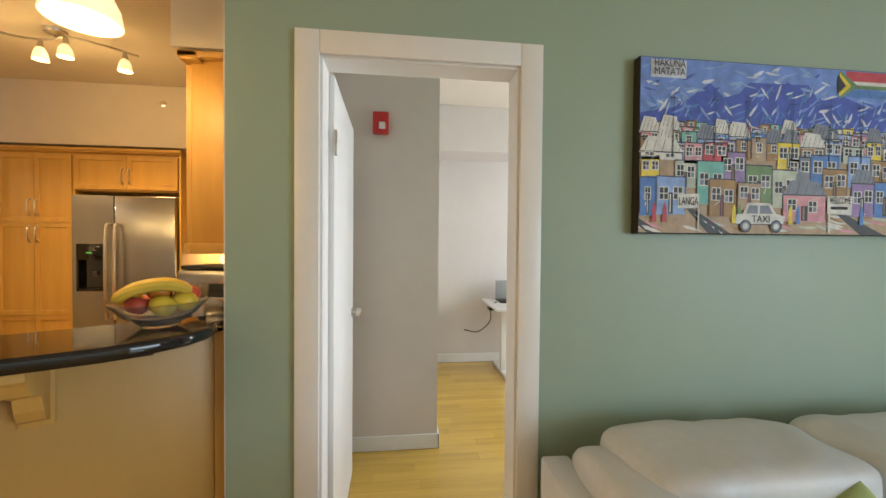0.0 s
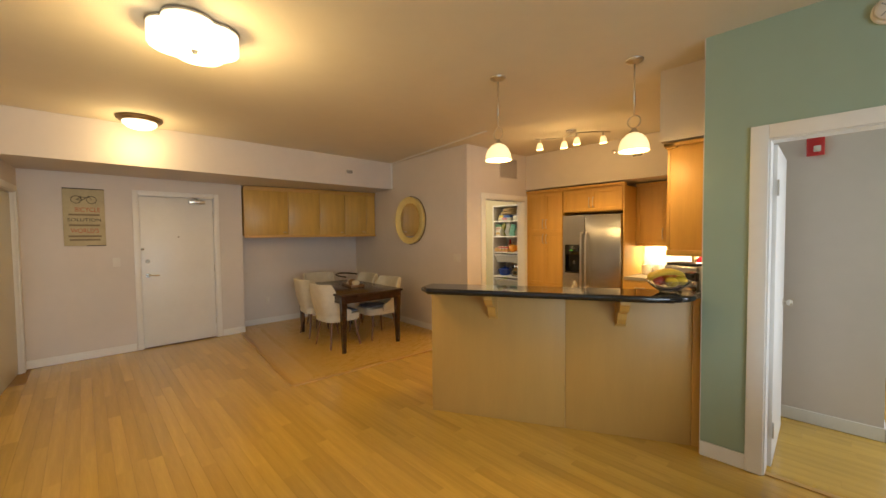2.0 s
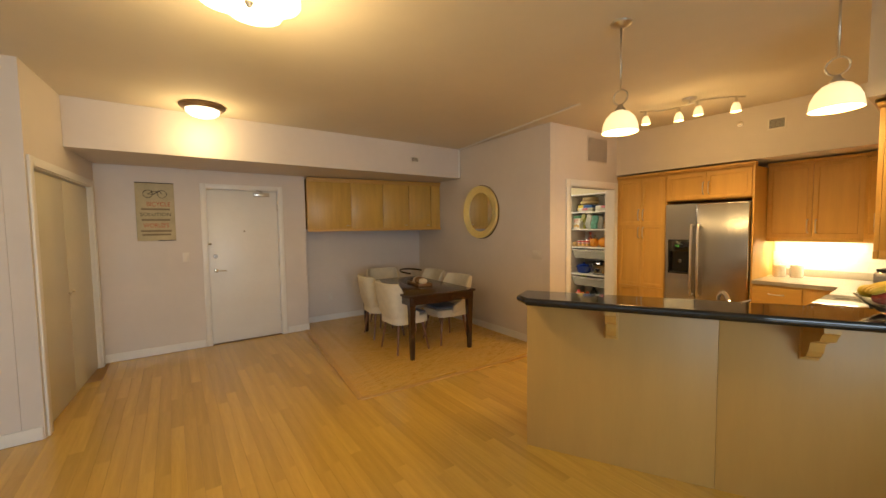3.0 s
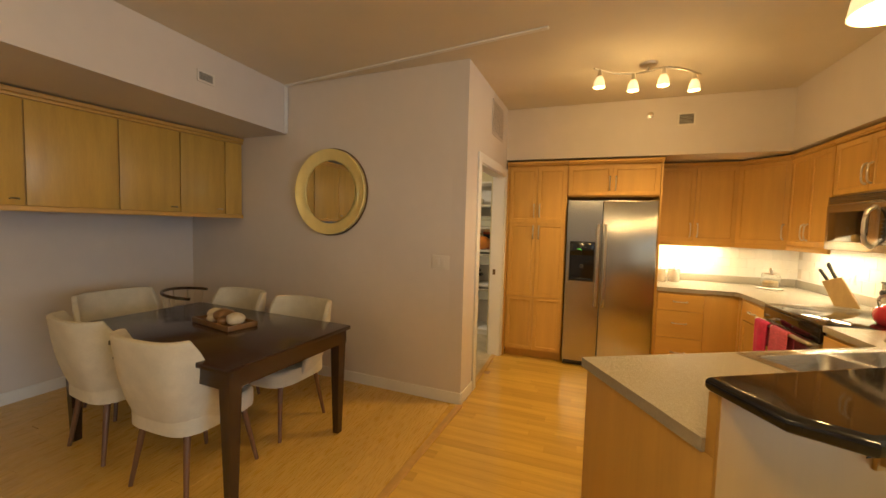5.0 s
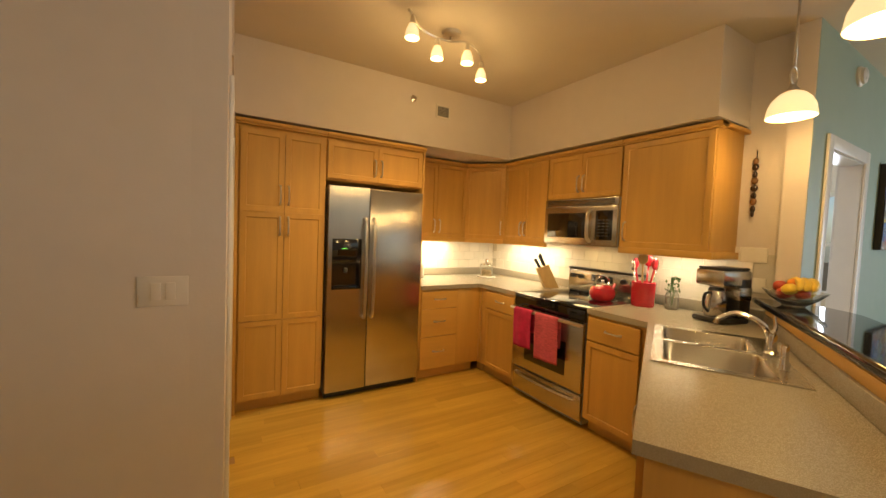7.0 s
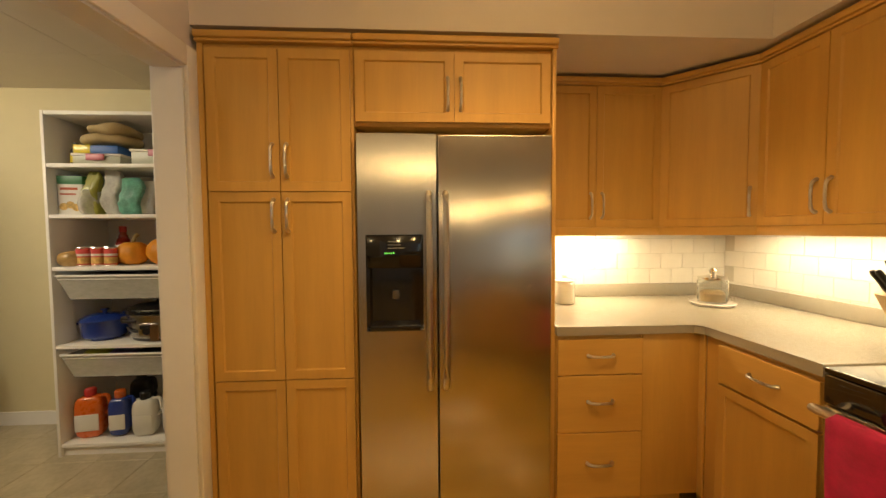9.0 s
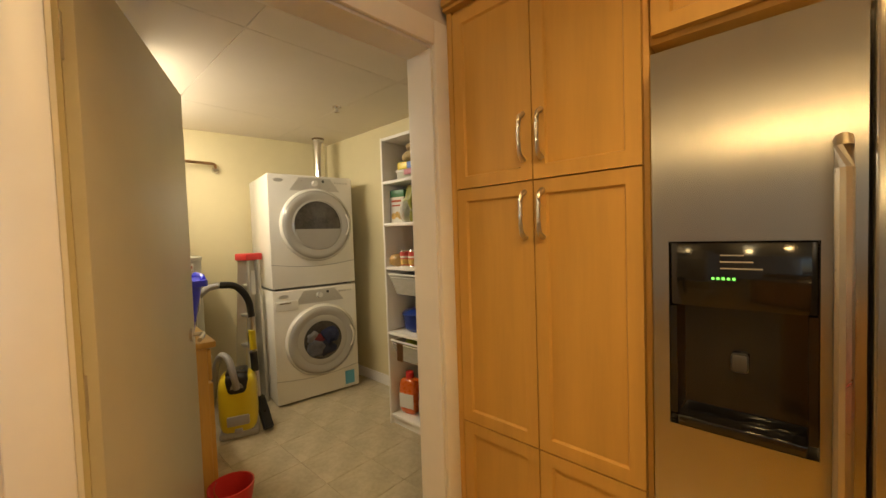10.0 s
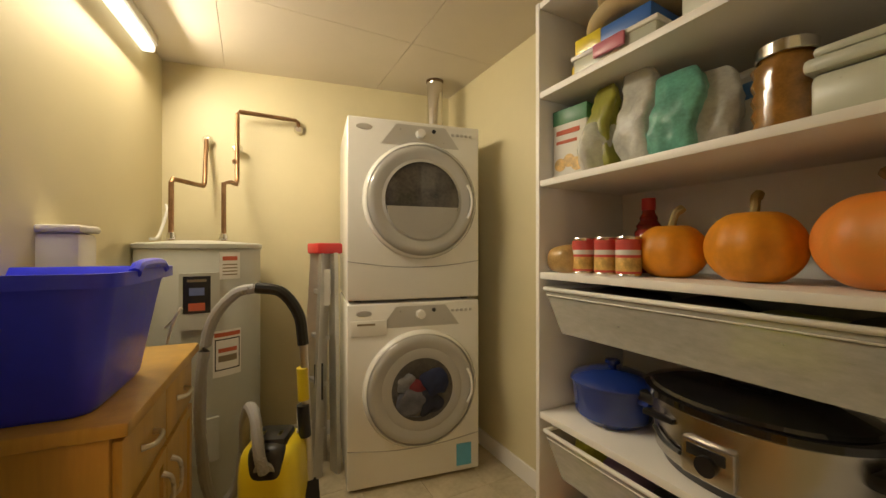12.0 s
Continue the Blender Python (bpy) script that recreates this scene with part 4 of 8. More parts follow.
# ---- entrance ----
ed = thing("entrance_door", pose(-5.972, -0.387, 0, 0, 0, 90), "closed white entrance door with a closer", "door")
part("leaf", box(0.0, 0.864, -0.0, 0.045, 0.012, 2.075, 0.003), M["white"], ed)
part("lever", tube(curve_points([(0.07, -0.0, 1.0), (0.07, -0.045, 1.0), (0.09, -0.055, 1.0), (0.19, -0.055, 0.995)], 14), 0.009, 8), M["chrome"], ed, "chrome lever handle")
part("rosette", rod((0.07, 0, 1.0), (0.07, -0.01, 1.0), 0.028), M["chrome"], ed)
part("deadbolt", rod((0.07, 0, 1.19), (0.07, -0.018, 1.19), 0.03, 0.024), M["chrome"], ed, "chrome deadbolt")
part("night_latch", box(-0.05, 0.035, -0.012, -0.001, 1.345, 1.37, 0.004), M["chrome"], ed, "chrome swing latch")
part("peephole", rod((0.43, 0, 1.52), (0.43, -0.006, 1.52), 0.01), M["bronze"], ed)
part("closer", box(0.56, 0.76, -0.05, -0.001, 2.0, 2.05, 0.008), M["nickel"], ed, "grey door closer")
part("closer_arm", tube([(0.66, -0.03, 2.055), (0.66, -0.09, 2.06), (0.6, -0.03, 2.085)], 0.008, 6), M["nickel"], ed)
for z in (0.25, 1.05, 1.85):
    part("hinge", rod((0.868, -0.006, z - 0.05), (0.868, -0.006, z + 0.05), 0.008, seg=10), M["nickel"], ed)
structure("door_sill", box(-5.99, -5.94, -0.39, 0.478, 0.001, 0.012, 0.003), M["bronze"], None, "dark metal sill under the entrance door")
cl = thing("closet_door", CLOSET @ pose(1.76, -0.03, 0, 0, 0, 180), "closed pair of cream folding closet doors", "door")
for i in range(2):
    d = part("leaf", box(0.004 + i * 0.797, 0.793 + i * 0.797, 0.0, 0.03, 0.012, 2.02, 0.003), M["leaf"], cl)
    x = 0.74 if i == 0 else 0.855
    part("knob", lathe([(0, 0.032), (0.012, 0.03), (0.017, 0.02), (0.008, 0.01), (0.008, 0), (0, 0)], 16, m=pose(x, 0, 0.98, 90, 0, 0)), M["nickel"], d, "round metal knob")
M["poster"] = material("aged poster paper", (0.50, 0.43, 0.27), 0.7, vary=0.18, scale=6, bump=0.05)
M["ink"] = material("dark ink", (0.03, 0.025, 0.02), 0.7)
M["inkred"] = material("faded red ink", (0.48, 0.1, 0.045), 0.7)
M["inkgrey"] = material("faded brown ink", (0.22, 0.17, 0.1), 0.7)


def writing(words, size, mat, parent, m, name="lettering", width=None, depth=0.0006):
    cu = bpy.data.curves.new(name, "FONT")
    cu.body, cu.size, cu.align_x, cu.align_y, cu.extrude = words, size, "CENTER", "CENTER", depth
    ob = bpy.data.objects.new(name, cu)
    scene.collection.objects.link(ob)
    dg = bpy.context.evaluated_depsgraph_get()
    me = bpy.data.meshes.new_from_object(ob.evaluated_get(dg))
    bpy.data.objects.remove(ob)
    if width:
        wide = max(v.co.x for v in me.vertices) - min(v.co.x for v in me.vertices)
        for v in me.vertices:
            v.co.x *= width / wide
    me.materials.clear()
    me.materials.append(mat)
    o = new(name, me)
    o.parent, o.matrix_basis = parent, m
    return o


po = thing("bicycle_poster", pose(-5.945, -1.113, 1.42, 0, 0, 90), "aged bicycle poster on a thin board", "poster")
part("board", box(0, 0.38, -0.02, -0.001, 0, 0.705, 0.003), M["poster"], po)
UP = 90
part("edge", box(0.0, 0.38, -0.0215, -0.0005, 0.698, 0.709, 0.002), M["ink"], po, "dark worn edge")
part("edge", box(0.2, 0.38, -0.0215, -0.0005, -0.003, 0.006, 0.002), M["ink"], po, "dark worn edge")
for words, z, s, w, mk in (("BICYCLE", 0.445, 0.075, 0.23, "inkred"), ("SOLUTION", 0.32, 0.055, 0.30, "ink"), ("WORLD'S", 0.185, 0.075, 0.25, "inkred")):
    writing(words, s, M[mk], po, pose(0.19 if words != "BICYCLE" else 0.22, -0.0205, z, UP, 0, 0), width=w)
for z, w in ((0.385, 0.28), (0.255, 0.28), (0.12, 0.3), (0.075, 0.28)):
    part("print_bar", box(0.19 - w / 2, 0.19 + w / 2, -0.0212, -0.0202, z - 0.011, z + 0.011), M["inkgrey"], po)
for x in (0.12, 0.26):
    part("printed_wheel", tube([(x + 0.045 * math.cos(k * math.pi / 12), -0.0208, 0.57 + 0.045 * math.sin(k * math.pi / 12)) for k in range(25)], 0.003, 5), M["ink"], po)
for a, c in (((0.12, 0.57), (0.17, 0.6)), ((0.17, 0.6), (0.23, 0.6)), ((0.17, 0.56), (0.23, 0.61)), ((0.23, 0.62), (0.26, 0.57)), ((0.12, 0.57), (0.17, 0.56)), ((0.16, 0.62), (0.17, 0.56))):
    part("printed_line", rod((a[0], -0.0208, a[1]), (c[0], -0.0208, c[1]), 0.003, seg=6), M["ink"], po)

# wall cabinet of the dining recess
HC = pose(-5.905, 0.885, 0, 0, 0, 81.2)
hc = thing("dining_wall_cabinet", HC, "long maple wall cabinet with glossy doors under the beam", "cabinet")
HW = 2.22
part("body", slab([(0, 0), (HW, 0), (HW, 0.74), (0, 0.42)], 1.53, 2.29), M["maple"], hc, smooth=None)
M["maple_gloss"] = material("lacquered maple", (0.54, 0.33, 0.07), 0.38, vary=0.14, scale=3, stretch=(7, 7, 0.7), coat=0.06, per=0.05)
for i, (x, w) in enumerate(((0.01, 0.64), (0.66, 0.51), (1.18, 0.44), (1.63, 0.40), (2.04, 0.17))):
    d = part("door", box(x, x + w, -0.02, -0.001, 1.535, 2.25, 0.003), M["maple_gloss"], hc)
    if i in (0, 2, 3):
        hx = x + w - 0.05
        part("handle", tube(curve_points([(hx - 0.02, -0.02, 1.575), (hx - 0.018, -0.04, 1.58), (hx + 0.018, -0.04, 1.58), (hx + 0.02, -0.02, 1.575)], 10), 0.005, 6), M["nickel"], d, "small nickel handle")
b = box(0, HW, -0.03, 0.0, 2.252, 2.275, 0.004)
box(0, HW, -0.045, 0.0, 2.276, 2.31, 0.008, b)
part("crown_moulding", b, M["maple_h"], hc)
part("light_rail", box(0, HW, -0.03, 0.0, 1.495, 1.533, 0.006), M["maple_h"], hc)

# ---- dining ----
TB = pose(-3.76, 1.36, 0, 0, 0, -3.5)
tb = thing("dining_table", TB, "espresso-stained wooden dining table with tapered legs", "table")
part("tabletop", box(-1.58, 0, 0, 0.935, 0.735, 0.762, 0.004), M["espresso"], tb)
for a in ((-1.56, -0.02, 0.02, 0.04), (-1.56, -0.02, 0.895, 0.915), (-1.56, -1.54, 0.04, 0.895), (-0.04, -0.02, 0.04, 0.895)):
    part("apron", box(*a, 0.645, 0.734, 0.002), M["espresso"], tb, smooth=None)
for x in (-1.52, -0.06):
    for y in (0.06, 0.875):
        b = bmesh.new()
        bmesh.ops.create_cone(b, cap_ends=True, segments=4, radius1=0.03, radius2=0.054, depth=0.734, matrix=pose(x, y, 0.367 + 0.0085, 0, 0, 45))
        part("leg", b, M["espresso"], tb, smooth=None)
M["legwood"] = material("stained beech legs", (0.16, 0.075, 0.035), 0.4, vary=0.2, scale=6, stretch=(4, 4, 1))


def chair(m, label):
    """A shell chair: a squarish back that wraps round the seat; the sitter looks along +y."""
    o = thing("dining_chair", m, label, "chair", "chairs round the table")
    b = bmesh.new()
    n, rows = 32, []
    for k in range(n + 1):
        a = radians(-200 + 220 * k / n)
        ca, sa = math.cos(a), math.sin(a)
        q = (abs(ca) ** 4 + abs(sa) ** 4) ** 0.25
        x, y = 0.262 * ca / q, 0.25 * sa / q
        f = abs(k / n - 0.5) * 2
        topz = 0.875 - 0.30 * min(1, max(0, (f - 0.5) / 0.22)) ** 1.2 - 0.06 * max(0, (f - 0.72) / 0.28)
        ring = []
        for j in range(11):
            g = j / 10
            z = 0.395 + (topz - 0.395) * g
            s_ = 1 + 0.03 * g - 0.22 * (1 - g) ** 3
            ring.append(b.verts.new((x * s_, y * s_ * (1.0 if sa < 0 else 0.8) - 0.05 * g * max(0, -sa), z)))
        rows.append(ring)
    for a, c in zip(rows, rows[1:]):
        for j in range(10):
            b.faces.new((a[j], a[j + 1], c[j + 1], c[j]))
    back = part("backrest", b, M["fabric"], o, smooth=80)
    mod = back.modifiers.new("thick", "SOLIDIFY")
    mod.thickness, mod.offset = 0.032, 0
    bv = back.modifiers.new("soft", "BEVEL")
    bv.width, bv.segments, bv.limit_method = 0.011, 2, "ANGLE"
    pts = []
    for k in range(36):
        a = 2 * math.pi * k / 36
        q = (abs(math.cos(a)) ** 4 + abs(math.sin(a)) ** 4) ** 0.25
        pts.append((0.245 * math.cos(a) / q, (0.23 if math.sin(a) < 0 else 0.27) * math.sin(a) / q))
    part("seat", slab(pts, 0.37, 0.465, 0.025), M["fabric"], o, smooth=60)
    for x in (-0.18, 0.18):
        for y in (-0.17, 0.2):
            part("leg", rod((x * 1.2, y * 1.2, 0.007), (x * 0.9, y * 0.9, 0.385), 0.011, 0.018, 12), M["legwood"], o)
    return o


def at_table(x, y, deg):
    return TB @ pose(x, y, 0, 0, 0, deg)


CL = "cream upholstered shell chair with slim wooden legs"
chair(at_table(-0.51, 0.17, 3), CL)
chair(at_table(-1.25, 0.20, -3), CL)
chair(at_table(-0.54, 0.84, 182), CL)
chair(at_table(-1.25, 0.86, 180), CL)
chair(at_table(-1.80, 0.52, -92), "cream upholstered shell chair at the head of the table")
M["blanket"] = material("grey blue cushion", (0.22, 0.23, 0.27), 0.9, vary=0.3, scale=20, bump=0.4, bump_scale=200)
for k, (x, y) in enumerate(((-0.51, 0.23), (-0.54, 0.78))):
    b = box(-0.17, 0.17, -0.17, 0.17, 0.466, 0.49, 0.011)
    solo("seat_cushion", b, M["blanket"], at_table(x, y, 5 - 9 * k), "thin grey blue cushion on a chair", "cushion", "seat cushions")
M["tray"] = material("gilded tray wood", (0.20, 0.10, 0.035), 0.35, vary=0.3, scale=9)
M["shell"] = material("pale shell", (0.62, 0.53, 0.38), 0.5, vary=0.25, scale=12)
tr = thing("centrepiece_tray", TB @ pose(-0.76, 0.55, 0.763, 0, 0, -8) @ Matrix.Diagonal((1.35, 1.3, 1.25, 1)), "small wooden tray of pale shells on the dining table", "tray")
b = box(-0.16, 0.16, -0.07, 0.07, 0.0, 0.012, 0.004)
for a in ((-0.165, 0.165, -0.078, -0.068), (-0.165, 0.165, 0.068, 0.078), (-0.165, -0.155, -0.068, 0.068), (0.155, 0.165, -0.068, 0.068)):
    box(*a, 0.0, 0.028, 0.003, b)
part("tray", b, M["tray"], tr)
for x, y, r, mk in ((-0.1, 0.01, 0.042, "shell"), (0.1, 0.0, 0.045, "shell"), (0.0, 0.0, 0.05, "tray"), (0.045, -0.03, 0.03, "tray"), (-0.05, -0.03, 0.03, "shell")):
    b = bmesh.new()
    bmesh.ops.create_icosphere(b, subdivisions=3, radius=r)
    for v in b.verts:
        v.co *= 1 + 0.16 * noise.noise(v.co * 30 + Vector((x * 50, 0, 0)))
        v.co.z *= 0.75
    part("shell", b, M[mk], tr, m=pose(x, y, 0.012 + r * 0.7), smooth=70)
hc2 = thing("bow_back_chair", pose(-5.42, 2.44, 0, 0, 0, 128), "light metal chair with a dark bent wood back rail", "chair")
part("seat", lathe([(0, 0.44), (0.2, 0.44), (0.21, 0.452), (0.2, 0.465), (0, 0.46)], 28), M["espresso"], hc2)
arc = [(0.26 * math.cos(radians(a)), 0.23 * math.sin(radians(a)), 0.815 + 0.03 * math.sin(radians(a))) for a in range(-10, 191, 10)]
part("back_rail", tube(arc, 0.013, 8), M["espresso"], hc2, "dark bent wood rail")
for a in range(0, 181, 30):
    ca, sa = math.cos(radians(a)), math.sin(radians(a))
    part("spindle", rod((0.19 * ca, 0.17 * sa, 0.46), (0.26 * ca, 0.23 * sa, 0.815 + 0.03 * sa), 0.005, seg=8), M["nickel"], hc2)
for x in (-1, 1):
    for y in (-1, 1):
        part("leg", rod((0.17 * x, 0.17 * y, 0.002), (0.12 * x, 0.12 * y, 0.44), 0.01, seg=10), M["nickel"], hc2)

# ---- living room ----
def soft(x0, x1, y0, y1, z0, z1, puff, seed, amp=0.006, power=5.0):
    """A stuffed cushion: a rounded block whose faces belly out, with faint creases."""
    b = bmesh.new()
    bmesh.ops.create_cube(b, size=2.0)
    bmesh.ops.subdivide_edges(b, edges=list(b.edges), cuts=13, use_grid_fill=True)
    c, h = Vector(((x0 + x1) / 2, (y0 + y1) / 2, (z0 + z1) / 2)), Vector(((x1 - x0) / 2, (y1 - y0) / 2, (z1 - z0) / 2))
    for v in b.verts:
        p = v.co.copy()
        k = (abs(p.x) ** power + abs(p.y) ** power + abs(p.z) ** power) ** (1 / power)
        q = p / k
        bulge = Vector((q.x * (1 + puff * (1 - q.y ** 2) * (1 - q.z ** 2)), q.y * (1 + puff * (1 - q.x ** 2) * (1 - q.z ** 2)), q.z * (1 + puff * (1 - q.x ** 2) * (1 - q.y ** 2))))
        w = Vector((bulge.x * h.x, bulge.y * h.y, bulge.z * h.z))
        w += q.normalized() * amp * noise.noise(Vector((w.x * 9 + seed, w.y * 9, w.z * 4)))
        v.co = c + w
    return b


so = thing("sofa", pose(1.04, 0, 0), "off-white leather sofa with padded arm against the green wall", "sofa")
part("base", box(0.1, 2.4, 0.98, 1.9, 0.06, 0.27, 0.03), M["sofa"], so)
part("arm", box(0.0, 0.11, 0.93, 1.96, 0.05, 0.60, 0.014), M["sofa"], so)
part("arm_cushion", soft(0.08, 0.29, 0.92, 1.93, 0.26, 0.685, 0.06, 7, 0.012, 6.0), M["sofa"], so, smooth=80)
part("back_frame", box(0.112, 2.4, 1.78, 1.96, 0.05, 0.62, 0.03), M["sofa"], so)
part("seat_cushion", soft(0.28, 1.33, 0.95, 1.62, 0.25, 0.41, 0.05, 1, 0.008, 8.0), M["sofa"], so, smooth=80)
part("seat_cushion", soft(1.34, 2.4, 0.95, 1.62, 0.25, 0.41, 0.05, 2, 0.008, 8.0), M["sofa"], so, smooth=80)
part("back_cushion", soft(0.20, 0.94, 1.56, 1.93, 0.40, 0.735, 0.045, 3, 0.016, 8.0), M["sofa"], so, smooth=80)
part("back_cushion", soft(0.95, 1.68, 1.56, 1.93, 0.40, 0.73, 0.045, 4, 0.016, 8.0), M["sofa"], so, smooth=80)
part("back_cushion", soft(1.69, 2.4, 1.56, 1.93, 0.40, 0.735, 0.045, 9, 0.016, 8.0), M["sofa"], so, smooth=80)
for x in (0.08, 2.4):
    for y in (1.0, 1.88):
        part("foot", rod((x, y, 0.001), (x, y, 0.07), 0.022, 0.028), M["espresso"], so)
M["pcream"] = material("cream cushion cloth", (0.62, 0.57, 0.42), 0.9, vary=0.12, scale=14, bump=0.4, bump_scale=260)
M["pgreen"] = material("light green cushion cloth", (0.36, 0.42, 0.16), 0.85, vary=0.12, scale=14, bump=0.4, bump_scale=260)


def pillow(w, h, t, seed):
    """A square cushion with pointed corners, drawn-in sides and a seam, standing on its lower edge."""
    bm = bmesh.new()
    n = 18
    for side in (1, -1):
        grid = []
        for i in range(n + 1):
            row = []
            for j in range(n + 1):
                u, v = 2 * i / n - 1, 2 * j / n - 1
                k = (max(0, 1 - u ** 4) * max(0, 1 - v ** 4)) ** 0.45
                x = u * w / 2 * (1 - 0.09 * (1 - v * v))
                z = v * h / 2 * (1 - 0.09 * (1 - u * u))
                y = side * (t / 2 * k + 0.009 * k * noise.noise(Vector((x * 14 + seed, z * 14, side))))
                row.append(bm.verts.new((x, y, z + h / 2)))
            grid.append(row)
        for i in range(n):
            for j in range(n):
                q = (grid[i][j], grid[i + 1][j], grid[i + 1][j + 1], grid[i][j + 1])
                bm.faces.new(q if side < 0 else q[::-1])
    bmesh.ops.remove_doubles(bm, verts=list(bm.verts), dist=0.0005)
    return bm


for m, mk, lab, sd in ((pose(1.57, 1.40, 0.40, -30, 14, 36), "pcream", "cream cushion leaning on the sofa arm", 5), (pose(1.84, 1.42, 0.40, -32, -16, 14), "pgreen", "light green cushion leaning on the sofa back", 6)):
    solo("throw_pillow", pillow(0.325, 0.325, 0.12, sd), M[mk], m, lab, "cushion", "sofa cushions", smooth=80)

# painting
pw, ph = 1.5, 0.69
pa = thing("township_painting", pose(1.438, 2.044, 1.43), "colourful canvas of a hillside town under blue mountains", "painting")
part("canvas", box(0, pw, -0.04, -0.001, 0, ph, 0.003), M["ink"], pa, "canvas with dark painted edges")
PAINT = {}
for nm, c in dict(sky=(0.16, 0.27, 0.64), cloud=(0.60, 0.64, 0.74), mount=(0.06, 0.10, 0.44), haze=(0.25, 0.38, 0.68), earth=(0.42, 0.30, 0.19), road=(0.05, 0.05, 0.055), white=(0.65, 0.64, 0.6), yellow=(0.75, 0.58, 0.04), blue=(0.08, 0.2, 0.5), pink=(0.62, 0.28, 0.32), teal=(0.17, 0.45, 0.4), red=(0.5, 0.06, 0.08), green=(0.15, 0.25, 0.1), ochre=(0.35, 0.2, 0.07), lilac=(0.3, 0.2, 0.42), pale=(0.45, 0.5, 0.4), dark=(0.03, 0.03, 0.04), slate=(0.2, 0.22, 0.27)).items():
    PAINT[nm] = material("paint " + nm, c, 0.55, vary=0.3, scale=22, bump=0.4, bump_scale=120)


town, paints = bmesh.new(), list(PAINT.values())


def daub(name, shapes, y=-0.0412):
    """Painted patches: (colour, outline in x and z, layer)."""
    for k, (col, pts, lay) in enumerate(shapes):
        f = town.faces.new([town.verts.new((px, y - 0.00025 * lay - 0.000003 * k, pz)) for px, pz in pts])
        f.material_index = paints.index(PAINT[col])


def rect(x, z, w, h):
    return [(x, z), (x + w, z), (x + w, z + h), (x, z + h)]


pr = random.Random(11)
E = 0.004


def stroke(x, z, length, width, deg):
    """One tapering brush stroke."""
    ca, sa = math.cos(radians(deg)), math.sin(radians(deg))
    pts = []
    for u, v in ((0, 0.2), (0.25, 0.5), (0.7, 0.42), (1, 0.08), (0.95, -0.1), (0.6, -0.5), (0.2, -0.42)):
        a, c = (u - 0.5) * length, v * width * (0.8 + 0.5 * pr.random())
        pts.append((min(pw - E, max(E, x + a * ca - c * sa)), min(ph - E, max(E, z + a * sa + c * ca))))
    return pts


sky = [("sky", rect(E, 0.40, pw - 2 * E, ph - 0.40 - E), 0)]
for k in range(190):
    x, z = pr.random() * pw, 0.50 + 0.17 * pr.random() ** 1.3
    sky.append((pr.choice(["cloud", "haze", "haze", "mount", "sky"]), stroke(x, z, 0.03 + 0.05 * pr.random(), 0.005 + 0.009 * pr.random(), pr.uniform(-25, 45)), 1 + k % 5 * 0.5))
daub("painted_sky", sky)
ridge = [(E, 0.47), (0.16, 0.50), (0.30, 0.60), (0.36, 0.545), (0.43, 0.565), (0.47, 0.61), (0.74, 0.615), (0.79, 0.55), (0.9, 0.58), (1.04, 0.53), (1.19, 0.60), (1.35, 0.53), (pw - E, 0.56), (pw - E, 0.41), (E, 0.41)]
hills = [("mount", ridge, 4)]
for k in range(170):
    x = 0.05 + 1.4 * pr.random()
    z = 0.42 + (0.12 if not 0.45 < x < 0.76 else 0.17) * pr.random()
    hills.append((pr.choice(["mount", "sky", "haze", "cloud", "blue"]), stroke(x, z, 0.03 + 0.05 * pr.random(), 0.004 + 0.007 * pr.random(), pr.choice([55, -50, 70, 20])), 5 + k % 5 * 0.5))
daub("painted_ridge", hills)
daub("painted_ground", [("haze", rect(E, 0.34, pw - 2 * E, 0.09), 8), ("earth", rect(E, E, pw - 2 * E, 0.36), 9), ("road", [(0.205, 0.1), (0.235, 0.1), (0.40, E), (0.3, E)], 10), ("road", [(E, 0.06), (0.1, E), (0.04, E), (E, 0.03)], 10), ("road", [(0.87, 0.1), (0.90, 0.1), (1.12, E), (1.0, E)], 10)] + [("white", [(0.24 + 0.035 * k, 0.08 - 0.021 * k), (0.262 + 0.035 * k, 0.067 - 0.021 * k), (0.258 + 0.035 * k, 0.063 - 0.021 * k)], 11) for k in range(4)] + [(pr.choice(["ochre", "white", "pale", "pink"]), stroke(pr.random() * pw, 0.015 + 0.07 * pr.random(), 0.09, 0.012, pr.uniform(-20, 5)), 9.6) for k in range(40)])


